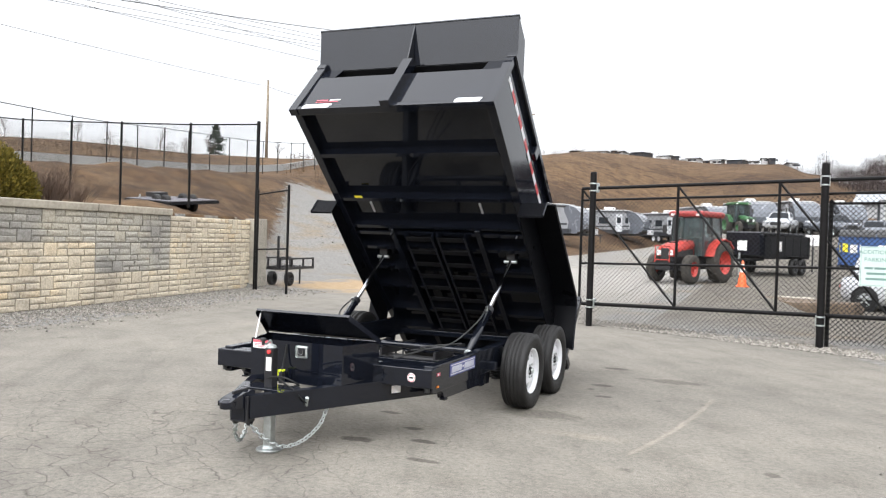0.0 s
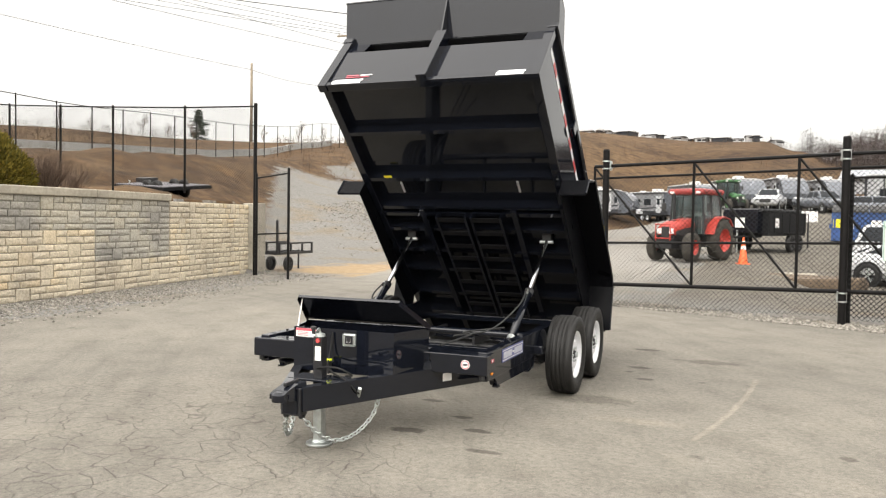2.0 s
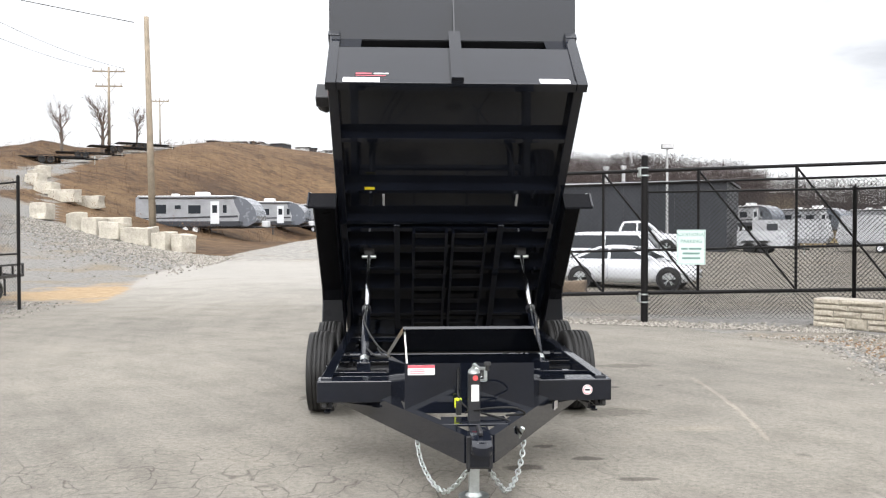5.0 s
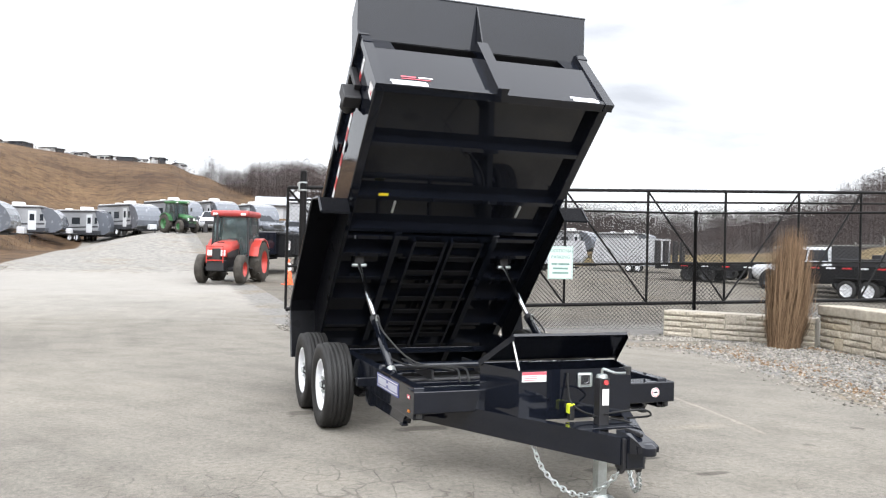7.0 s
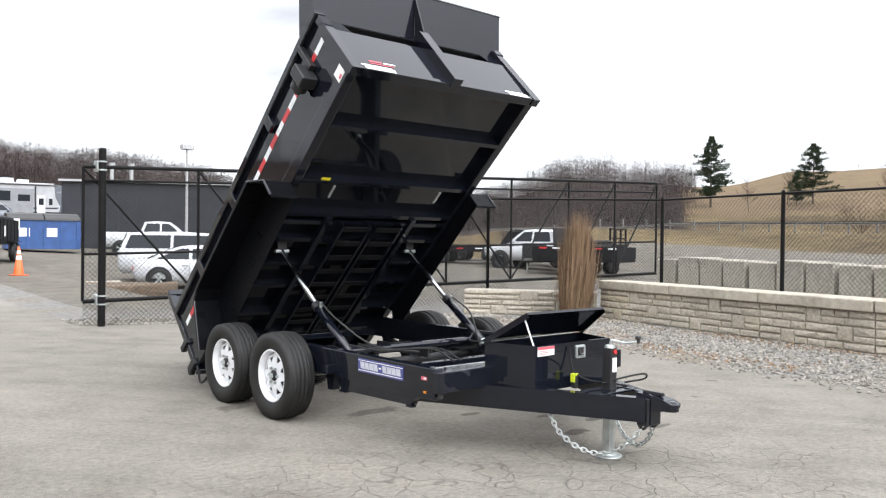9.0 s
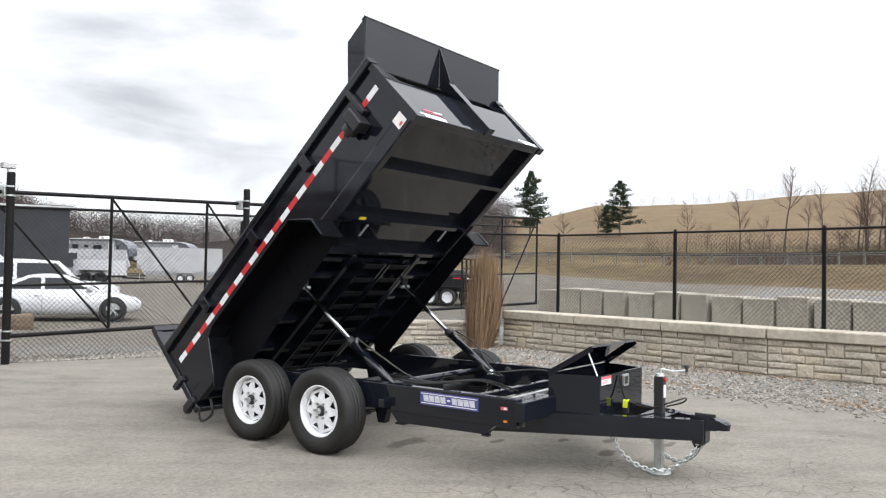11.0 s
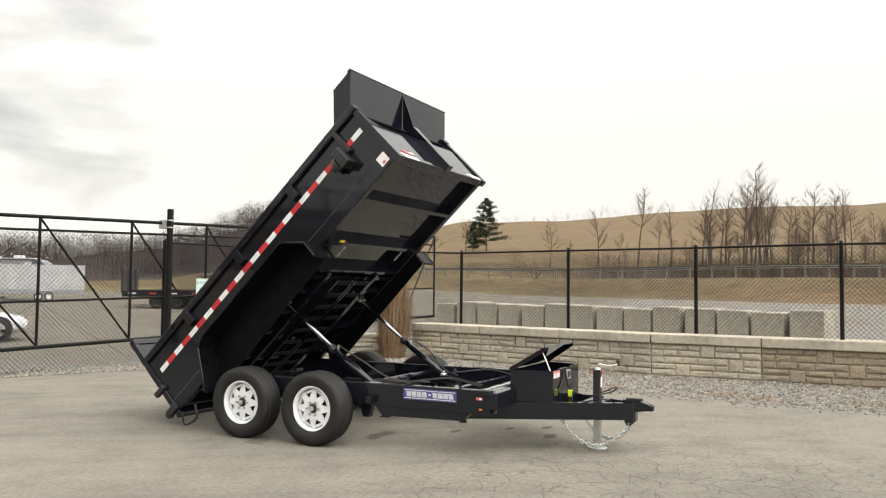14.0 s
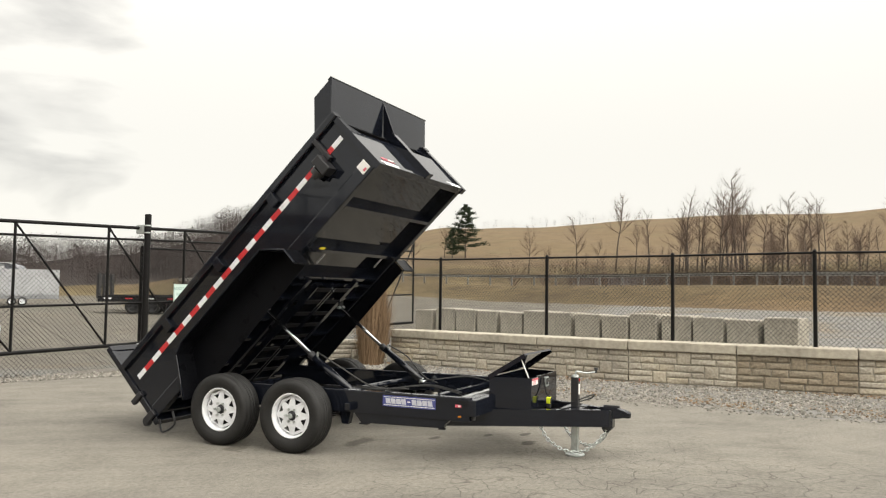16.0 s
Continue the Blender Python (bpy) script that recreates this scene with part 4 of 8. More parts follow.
def gate_post(x, y, top):
    t = thing("gate_post", (x, y, 0), "thick black steel gate post with grey roller brackets", "post", group="gate posts")
    bm = rod(B(), (0, 0, -0.2), (0, 0, top), 0.062, 18)
    rod(bm, (0, 0, top), (0, 0, top + 0.025), 0.066, 18, 0.05)
    part("post", bm, M["fence_black"], t)
    for z in (top - 0.27, 0.44):
        bm = box(B(), -0.075, 0.075, 0.05, 0.24, z - 0.09, z + 0.09, 0.02)
        rod(bm, (0.0, 0.04, z), (0.0, 0.26, z), 0.03, 10)
        part("roller_bracket", bm, M["zinc"], t)
        for o in (-0.07, 0.07):
            bm = lathe(B(), [(o - 0.012, 0.064), (o - 0.012, 0.072), (o + 0.012, 0.072), (o + 0.012, 0.064)], "z", (0, 0, z), 18, True)
            part("clamp", bm, M["zinc"], t)


sliding_gate()
gate_post(-0.03, 7.48, 2.95)
gate_post(3.99, 6.71, 3.02)
fence("yard_fence", [(4.1, 6.95, 0, 2.42), (7.53, 6.0, 0.05, 2.44)], "black chain-link fence beside the gate")
fence("terrace_fence", [(7.53, 6.0, 0.05, 2.44), (9.31, 2.85, 0.5, 2.40), (8.66, 0.06, 0.5, 2.40), (7.98, -2.65, 0.5, 2.39), (7.42, -5.12, 0.5, 2.40), (7.3, -7.9, 0.5, 2.40)], "black chain-link fence on the terrace behind the low wall")
fence("west_fence", [(-10.06, 10.41, 2.0, 4.6), (-12.6, 10.6, 2.35, 4.69), (-15.5, 10.85, 2.4, 4.85), (-18.0, 11.2, 2.4, 5.02), (-20.6, 11.5, 2.5, 5.2), (-23.4, 11.9, 3.0, 5.5)], "black chain-link fence on the bank above the stone wall", wire=True)
fence("swing_gate", [(-9.98, 10.36, 0.0, 2.75), (-8.6, 9.8, 0.05, 2.84)], "narrow black chain-link swing gate standing open by the wall", rails=(0.97, 0.42))
t = thing("gate_post", (-10.06, 10.4, 0), "tall black steel post at the end of the stone wall", "post", group="gate posts")
part("post", rod(B(), (0, 0, -0.2), (0, 0, 4.63), 0.05, 16), M["fence_black"], t)
part("post_cap", rod(B(), (0, 0, 4.63), (0, 0, 4.66), 0.055, 16, 0.03), M["fence_black"], t)


# ---- the dump trailer with its raised bed ----
trailer = thing("dump_trailer", (0, 0, 0), "black tandem-axle dump trailer with raised bed and white wheels on asphalt", "trailer")
bm = box(B(), -1.0, 1.0, 0.02, 3.8, 0.10, 0.125)
bed = part("bed", bm, M["black"], trailer, "raised black steel dump box")
bed.matrix_local = pose(0.014, -1.22, 2.835, -44.4, 0, 0)

for s in (-1, 1):
    def sx(a, b):
        return (a, b) if s > 0 else (-b, -a)
    part("side_wall", box(B(), *sx(1.02, 1.045), 0.0, 3.8, 0.12, 0.74), M["black"], bed)
    part("top_rail", box(B(), *sx(0.985, 1.09), -0.02, 3.8, 0.685, 0.76, 0.012), M["black"], bed)
    part("bottom_rail", box(B(), *sx(0.97, 1.055), 0.0, 3.8, 0.0, 0.14, 0.01), M["black"], bed)
    bm = ext(B(), [(-0.025, -0.03), (0.05, -0.03), (0.05, 0.7), (-0.01, 0.7)], "x", *sx(0.985, 1.07))
    part("corner_post", bm, M["black"], bed)
    for u in (1.1, 2.05, 3.0):
        bm = box(B(), *sx(1.045, 1.095), u - 0.05, u + 0.05, 0.56, 0.70, 0.006)
        part("stake_pocket", bm, M["black"], bed)
    # red and white tape
    u, k = 0.10, 0
    while u < 3.72:
        L = 0.145
        part("reflective_tape", box(B(), *sx(1.0455, 1.0475), u, min(u + L, 3.72), 0.475, 0.53), M["white_tape" if k % 2 == 0 else "red_tape"], bed)
        u += L
        k += 1
    # fender over both wheels
    prof = [(1.24, -0.15), (1.24, 0.03), (1.45, 0.235), (2.84, 0.235), (2.96, 0.18), (3.2, -0.23)]
    back = [(a + (0.012 if i < 2 else -0.012 if i > 3 else 0), b - 0.012) for i, (a, b) in enumerate(prof)]
    bm = B()
    vo = [[bm.verts.new((x, a, b)) for a, b in prof] for x in sx(1.05, 1.305)]
    vi = [[bm.verts.new((x, a, b)) for a, b in back] for x in sx(1.05, 1.305)]
    for i in range(5):
        bm.faces.new((vo[0][i], vo[0][i + 1], vo[1][i + 1], vo[1][i]))
        bm.faces.new((vi[0][i], vi[1][i], vi[1][i + 1], vi[0][i + 1]))
        for k in (0, 1):
            bm.faces.new((vo[k][i], vi[k][i], vi[k][i + 1], vo[k][i + 1]))
    for i in (0, 5):
        bm.faces.new((vo[0][i], vo[1][i], vi[1][i], vi[0][i]))
    bmesh.ops.recalc_face_normals(bm, faces=bm.faces[:])
    part("fender", bm, M["plate"], bed, "black tread-plate fender")
    bm = pipe(B(), [(s * 1.305, a, b) for a, b in prof], 0.012, 6)
    part("fender_edge", bm, M["black"], bed)
    part("wheel_well", ext(B(), [(1.26, -0.14), (1.26, 0.02), (1.46, 0.22), (2.83, 0.22), (2.95, 0.165), (3.18, -0.22)], "x", *sx(1.056, 1.062)), M["plate"], bed)

# front wall with its slot, ribs and the tarp shield that leans upright
part("front_wall", box(B(), -0.99, 0.99, 0.0, 0.018, 0.0, 0.525), M["black"], bed)
for x0, x1 in ((-0.99, -0.8), (0.8, 0.99)):
    part("front_cheek", ext(B(), [(0.0, 0.53), (0.018, 0.53), (0.06, 0.715), (0.042, 0.718)], "x", x0, x1), M["black"], bed)
# two added dull black plates block light and stand in for the slot's shade
part("slot_shade_back", box(B(), -0.99, 0.99, 0.34, 0.35, 0.13, 0.73), M["dull_black"], bed)
part("slot_light_stop", box(B(), -0.985, 0.985, 0.052, 0.34, 0.712, 0.73), M["dull_black"], bed)
bm = ext(B(), [(-0.085, -0.03), (0.0, -0.03), (0.02, 0.70), (-0.085, 0.66)], "x", -0.05, 0.05)
part("centre_rib", bm, M["black"], bed)
bm = ext(B(), [(-0.08, 0.64), (-0.235, 1.0), (0.03, 0.72)], "x", -0.006, 0.006)
part("gusset", bm, M["black"], bed)
part("front_lip", box(B(), -0.985, 0.985, -0.02, 0.06, -0.02, 0.03, 0.006), M["black"], bed)
bm = ext(B(), [(0.046, 0.72), (-0.24, 1.012), (-0.228, 1.024), (0.058, 0.732)], "x", -1.08, 1.08)
part("tarp_shield", bm, M["black"], bed, "black sheet shield above the front wall")
part("shield_top", ext(B(), [(-0.25, 1.012), (-0.2, 1.012), (-0.2, 1.03), (-0.25, 1.03)], "x", -1.09, 1.09), M["black"], bed)
for s in (-1, 1):
    a, b = (1.078, 1.086) if s > 0 else (-1.086, -1.078)
    part("shield_side", ext(B(), [(0.046, 0.72), (-0.24, 1.016), (0.03, 1.02), (0.30, 0.725)], "x", a, b), M["black"], bed)
for x0, x1 in ((-0.93, -0.63), (0.68, 0.93)):
    part("reflective_sticker", box(B(), x0, x1, -0.0225, -0.0205, 0.032 - 0.045, 0.032 - 0.002), M["white_tape"], bed, "white reflective sticker")
    part("reflective_sticker", box(B(), x0, x1, -0.004, -0.001, 0.033, 0.075), M["white_tape"], bed, "white reflective sticker")
for k, (x0, x1, v0, v1, mt) in enumerate(((-0.83, -0.70, 0.125, 0.14, "red_label"), (-0.68, -0.56, 0.125, 0.14, "white_label"), (-0.83, -0.58, 0.10, 0.108, "red_label"))):
    part("warning_bar", box(B(), x0, x1, -0.004, -0.001, v0, v1), M[mt], bed)

# underside: cross members, sills, ramps kept in their channels
for u in (0.05, 0.59, 1.19, 1.59, 1.69, 1.92, 2.25, 2.57, 2.99, 3.35, 3.72):
    part("cross_member", box(B(), -0.97, 0.97, u - 0.022, u + 0.022, 0.0, 0.10), M["black"], bed)
for x in (-0.5, 0.5):
    part("bed_sill", box(B(), x - 0.03, x + 0.03, 1.6, 3.78, -0.03, 0.10, 0.004), M["black"], bed)
for x0 in (-0.35, 0.03):
    bm = B()
    for a in (x0, x0 + 0.315):
        box(bm, a, a + 0.025, 1.66, 3.3, -0.075, -0.012)
    rungs = [1.7 + 0.196 * k for k in range(9)]
    part("ramp", bm, M["black"], bed, "black steel loading ramp stowed under the bed")
    for u in rungs:
        ob = part("ramp_rung", ext(B(), [(u - 0.035, -0.078), (u + 0.03, -0.072), (u + 0.045, -0.03), (u + 0.037, -0.03), (u + 0.024, -0.064), (u - 0.035, -0.07)], "x", x0 + 0.025, x0 + 0.315), M["dull_black"], bed)
for x in (-0.62, 0.62):
    part("inspection_plate", box(B(), x - 0.01, x + 0.01, 1.22, 1.36, -0.01, 0.0), M["bare_steel"], bed)
part("caution_label", box(B(), -0.79, -0.70, 1.135, 1.165, -0.0035, -0.0005), M["yellow_label"], bed, "yellow caution label")
part("capacity_label", box(B(), -1.0585, -1.0555, 0.08, 0.19, 0.04, 0.15), M["white_label"], bed)
part("capacity_mark", box(B(), -1.0605, -1.059, 0.12, 0.16, 0.05, 0.075), M["red_label"], bed)
# tarp bracket on the side
bm = box(B(), -1.2, -1.047, 0.36, 0.47, 0.30, 0.50, 0.012)
rod(bm, (-1.06, 0.34, 0.46), (-1.06, 0.34, 0.66), 0.02, 8)
box(bm, -1.1, -1.045, 0.31, 0.36, 0.42, 0.70, 0.006)
part("tarp_bracket", bm, M["black_rough"], bed)
bm = rod(B(), (-1.125, 0.48, 0.40), (-1.125, 0.54, 0.40), 0.07, 18)
rod(bm, (-1.125, 0.54, 0.40), (-1.125, 0.58, 0.40), 0.03, 12)
part("tarp_motor", bm, M["black_plastic"], bed)
# tailgate
gate = part("tailgate", box(B(), -1.03, 1.03, 3.815, 3.835, -0.02, 1.02), M["black"], bed, "black steel tailgate")
for a, b in ((-0.05, 0.03), (0.48, 0.54), (0.98, 1.05)):
    part("gate_frame", box(B(), -1.06, 1.06, 3.80, 3.875, a, b, 0.006), M["black"], gate)
for x in (-1.03, -0.35, 0.35, 1.03):
    part("gate_frame", box(B(), x - 0.035, x + 0.035, 3.802, 3.87, 0.03, 0.98, 0.006), M["black"], gate)
for x in (-1.06, 1.06):
    part("gate_hinge", box(B(), x - 0.03, x + 0.03, 3.78, 3.95, 0.30, 0.36, 0.008), M["black_rough"], gate)
    part("gate_hinge", box(B(), x - 0.03, x + 0.03, 3.78, 3.95, 0.02, 0.1, 0.008), M["black_rough"], gate)
    bm = rod(B(), (x - 0.02, 3.93, 0.05), (x + 0.02, 3.93, 0.05), 0.05, 14)
    part("gate_pin", bm, M["black_rough"], gate)
    pipe(bm := B(), curve_pts([(x, 3.78, -0.04), (x, 3.84, -0.17), (x, 3.66, -0.22), (x, 3.58, -0.10)], 6), 0.012)
    part("tie_down_loop", bm, M["black_rough"], bed)

# chassis
frame_thing = part("chassis", box(B(), -0.9, 0.9, -1.95, -1.87, 0.44, 0.56, 0.004), M["black"], trailer, "black welded steel chassis")
for s in (-1, 1):
    def sx(a, b):
        return (a, b) if s > 0 else (-b, -a)
    part("side_rail", box(B(), *sx(0.92, 1.0), -2.2, 1.34, 0.40, 0.62, 0.008), M["black"], frame_thing)
    part("rail_skirt", ext(B(), [(-1.93, 0.325), (-1.06, 0.31), (-0.98, 0.40), (-2.0, 0.40), (-1.95, 0.36)], "x", *sx(0.93, 0.99)), M["black"], frame_thing)
    part("skirt_foot", box(B(), *sx(0.955, 1.0), -1.95, -1.89, 0.312, 0.326), M["black"], frame_thing)
    part("skirt_foot", box(B(), *sx(0.94, 1.0), -1.13, -1.04, 0.296, 0.31), M["black"], frame_thing)
    part("front_bar", box(B(), *sx(0.50, 1.02), -2.27, -2.19, 0.455, 0.605, 0.008), M["black"], frame_thing)
    part("front_bar_lip", box(B(), *sx(0.50, 1.02), -2.19, -2.10, 0.59, 0.605), M["black"], frame_thing)
    part("marker_lamp", rod(B(), (s * 0.97, -2.23, 0.455), (s * 0.97, -2.23, 0.42), 0.02, 12), M["black_plastic"], frame_thing)
    part("marker_lamp", box(B(), *sx(1.0, 1.008), -2.12, -2.09, 0.44, 0.455), M["amber"], frame_thing)
    # tongue
    p, q = Vector((s * 0.95, -1.45, 0)), Vector((s * 0.055, -3.26, 0))
    d = (q - p).normalized()
    w = Vector((d.y, -d.x, 0)) * 0.035
    bm = B()
    ext(bm, [(p + w).xy, (p - w).xy, (q - w).xy, (q + w).xy], "z", 0.315, 0.475)
    part("tongue_rail", bm, M["black"], frame_thing)
    part("tyre_guard_arm", box(B(), *sx(1.0, 1.08), -0.98, -0.92, 0.43, 0.5, 0.006), M["black"], frame_thing)
    # springs and axle hangers
    for y in (-0.44, 0.44):
        bm = B()
        for k in range(5):
            L = 0.36 - 0.055 * k
            pts = [(s * 0.93, y + t * L, 0.33 - 0.016 * k + 0.05 * (t * L / 0.36) ** 2) for t in (-1, -.5, 0, .5, 1)]
            for a, b in zip(pts, pts[1:]):
                ext(bm, [(a[1], a[2]), (b[1], b[2]), (b[1], b[2] + 0.012), (a[1], a[2] + 0.012)], "x", s * 0.93 - 0.03, s * 0.93 + 0.03)
        part("leaf_spring", bm, M["black_rough"], frame_thing)
    for y in (-0.86, 0.0, 0.86):
        part("spring_hanger", ext(B(), [(y - 0.07, 0.42), (y + 0.07, 0.42), (y + 0.035, 0.28), (y - 0.035, 0.28)], "x", *sx(0.9, 0.965)), M["black"], frame_thing)
for y, z in ((-1.62, 0.5), (-0.1, 0.4), (1.1, 0.42)):
    part("cross_beam", box(B(), -0.92, 0.92, y - 0.03, y + 0.03, z, z + 0.06, 0.004), M["black"], frame_thing)
part("hinge_tube", rod(B(), (-0.98, 1.3, 0.5), (0.98, 1.3, 0.5), 0.05, 14), M["black"], frame_thing)
part("pivot_tube", rod(B(), (-0.9, -0.55, 0.52), (0.9, -0.55, 0.52), 0.034, 14), M["black"], frame_thing)
part("top_brace", box(B(), -0.9, 0.45, -2.02, -1.98, 0.565, 0.585), M["bare_steel"], frame_thing)
for y in (-0.44, 0.44):
    bm = rod(B(), (-1.05, y, 0.37), (1.05, y, 0.37), 0.04, 14)
    part("axle", bm, M["black_rough"], frame_thing)
for k, x in enumerate((-0.55, -0.48, 0.5)):
    pts = curve_pts([(x, -1.9, 0.6), (x + 0.1, -1.5, 0.64), (x - 0.1, -1.1, 0.6), (x * 1.35, -0.8, 0.62)], 6)
    part("hydraulic_hose", pipe(B(), pts, 0.008), M["black_plastic"], frame_thing)
# scissor lift frame low in the chassis
for x in (-0.3, 0.3):
    part("hoist_arm", box(B(), x - 0.012, x + 0.012, -0.6, 0.2, 0.40, 0.48), M["black_rough"], frame_thing)


def wheel(side, y):
    """Tyre, spoked rim and hub in the trailer's own axes."""
    s, c = side, (side * 1.163, y, 0.361)
    R, W = 0.359, 0.114
    bm = B()
    prof = [(-W * 0.78, 0.215), (-W, 0.25), (-W * 1.04, 0.30), (-W * 0.95, 0.355), (-W * 0.8, R - 0.008), (-W * 0.55, R)]
    for g in (-0.5, -0.17, 0.17, 0.5):
        a = g * W
        prof += [(a - 0.006, R + 0.003), (a - 0.004, R - 0.008), (a + 0.004, R - 0.008), (a + 0.006, R + 0.003)]
    prof += [(W * 0.55, R), (W * 0.8, R - 0.008), (W * 0.95, 0.355), (W * 1.04, 0.30), (W, 0.25), (W * 0.78, 0.215)]
    lathe(bm, [(a * s, r) for a, r in prof], "x", c, 56)
    ty = part("tyre", bm, M["rubber"], trailer, "black ribbed trailer tyre", True)
    w = ty
    bm = lathe(B(), [(s * a, r) for a, r in ((0.088, 0.222), (0.098, 0.218), (0.094, 0.205), (0.06, 0.196), (0.02, 0.192), (-0.09, 0.20), (-0.09, 0.222))], "x", c, 48)
    part("rim", bm, M["wheel_white"], w, "white painted steel rim", True)
    bm = B()
    # spoked disc with eight openings
    n = 8
    for k in range(n):
        a0 = k * math.tau / n
        def P(r, a, o):
            return bm.verts.new((c[0] + s * o, c[1] + math.cos(a) * r, c[2] + math.sin(a) * r))
        h = math.tau / n
        ring = [P(0.05, a0, .066), P(0.05, a0 + h, .066), P(0.1, a0, .07), P(0.1, a0 + h, .07),
                P(0.126, a0 + h * .37, .066), P(0.126, a0 + h * .63, .066), P(0.163, a0 + h * .2, .058), P(0.163, a0 + h * .8, .058),
                P(0.197, a0, .046), P(0.197, a0 + h, .046), P(0.11, a0 + h * .5, .069)]
        i0, i1, j0, j1, o0, o1, q0, q1, e0, e1, tip = ring
        for f in ((i0, i1, j1, j0), (j0, tip, o0), (j0, j1, tip), (j1, o1, tip), (j0, o0, q0, e0), (j1, e1, q1, o1), (q0, q1, e1, e0)):
            bm.faces.new(f)
    bmesh.ops.remove_doubles(bm, verts=bm.verts[:], dist=0.0005)
    r = bmesh.ops.solidify(bm, geom=bm.faces[:], thickness=0.008)
    bmesh.ops.recalc_face_normals(bm, faces=bm.faces[:])
    part("disc", bm, M["wheel_white"], w)
    part("drum", lathe(B(), [(s * a, r) for a, r in ((0.03, 0.0), (0.03, 0.155), (-0.06, 0.16), (-0.06, 0.0))], "x", c, 32), M["black_rough"], w)
    bm = lathe(B(), [(s * a, r) for a, r in ((0.05, 0.05), (0.074, 0.045), (0.08, 0.034), (0.09, 0.032), (0.093, 0.0))], "x", c, 20)
    part("hub", bm, M["black_rough"], w, smoothed=False)
    part("grease_cap", lathe(B(), [(s * a, r) for a, r in ((0.092, 0.0), (0.092, 0.026), (0.105, 0.026), (0.109, 0.018), (0.103, 0.016), (0.103, 0.0))], "x", c, 18), M["zinc"], w)
    for k in range(6):
        a = k * math.tau / 6
        bm = rod(B(), (c[0] + s * 0.06, c[1] + math.cos(a) * 0.066, c[2] + math.sin(a) * 0.066), (c[0] + s * 0.088, c[1] + math.cos(a) * 0.066, c[2] + math.sin(a) * 0.066), 0.011, 6)
        part("wheel_nut", bm, M["zinc"], w)


for side in (-1, 1):
    for y in (-0.415, 0.462):
        wheel(side, y)

# lift cylinders
for s in (-1, 1):
    a, m_, b = Vector((s * 0.76, -0.93, 0.49)), Vector((s * 0.763, -0.33, 0.91)), Vector((s * 0.766, 0.285, 1.385))
    cyl = part("lift_cylinder", rod(B(), a, m_, 0.037, 18), M["black"], trailer, "black hydraulic lift cylinder with chrome rod", True)
    d = (m_ - a).normalized()
    part("gland", rod(B(), m_ - d * 0.03, m_ + d * 0.03, 0.042, 18), M["black_rough"], cyl)
    part("chrome_rod", rod(B(), m_, b, 0.021, 16), M["chrome"], cyl, "", True)
    part("top_pin", rod(B(), b - Vector((0.07, 0, 0)), b + Vector((0.07, 0, 0)), 0.017, 12), M["zinc"], cyl)
    part("bottom_sleeve", rod(B(), a + d * 0.05, a + d * 0.1, 0.0385, 18), M["zinc"], cyl)
    part("foot_bracket", box(B(), s * 0.76 - 0.06, s * 0.76 + 0.06, -1.0, -0.86, 0.44, 0.53, 0.006), M["black"], cyl)
    f_ = m_ - d * 0.06
    part("port_fitting", rod(B(), f_, f_ + Vector((0, -0.02, 0.075)), 0.014, 8), M["zinc"], cyl)
    pts = curve_pts([f_ + Vector((0, -0.02, 0.07)), f_ + Vector((0, -0.28, -0.06)), Vector((s * 0.6, -0.95, 0.62)), Vector((s * 0.35, -1.25, 0.58))], 8)
    part("cylinder_hose", pipe(B(), pts, 0.008), M["black_plastic"], cyl)
    br = b + Vector((0, 0.05, 0.04))
    part("bed_bracket", box(B(), s * 0.766 - 0.05, s * 0.766 + 0.05, br.y - 0.06, br.y + 0.06, br.z - 0.05, br.z + 0.06, 0.01), M["black_rough"], cyl)

# tool box in the tongue, its lid propped open
bm = B()
plan = [(-0.42, -2.6), (0.42, -2.6), (0.53, -2.21), (-0.53, -2.21)]
outer = [[bm.verts.new((x, y, z)) for x, y in plan] for z in (0.45, 0.775)]
inner = [[bm.verts.new((x * 0.96, -2.405 + (y + 2.405) * 0.93, z)) for x, y in plan] for z in (0.49, 0.775)]
for i in range(4):
    j = (i + 1) % 4
    bm.faces.new((outer[0][i], outer[0][j], outer[1][j], outer[1][i]))
    bm.faces.new((inner[0][j], inner[0][i], inner[1][i], inner[1][j]))
    bm.faces.new((outer[1][i], outer[1][j], inner[1][j], inner[1][i]))
bm.faces.new(outer[0][::-1])
bm.faces.new(inner[0])
bmesh.ops.recalc_face_normals(bm, faces=bm.faces[:])
tool_box = part("tool_box", bm, M["black"], trailer, "black steel tongue box with its lid propped open")
bm = B()
lid = [(-0.54, -2.2, 0.78), (0.54, -2.2, 0.78), (0.43, -2.53, 0.995), (-0.43, -2.53, 0.995)]
nrm = Vector((0, 0.545, 0.838)) * 0.012
va, vb = [bm.verts.new(p) for p in lid], [bm.verts.new(Vector(p) + nrm) for p in lid]
bm.faces.new(va)
bm.faces.new(vb[::-1])
for i in range(4):
    bm.faces.new((va[i], vb[i], vb[(i + 1) % 4], va[(i + 1) % 4]))
for i, j in ((1, 2), (2, 3), (3, 0)):
    a, b = Vector(lid[i]), Vector(lid[j])
    dn = -nrm * (0.6 if i == 2 else 2.6)
    v4 = [bm.verts.new(p) for p in (a, b, b + dn, a + dn)]
    bm.faces.new(v4)
bmesh.ops.recalc_face_normals(bm, faces=bm.faces[:])
part("lid", bm, M["black"], tool_box)
part("lid_strut", rod(B(), (-0.405, -2.57, 0.77), (-0.42, -2.49, 0.965), 0.006, 8), M["white_label"], tool_box, "pale gas strut")
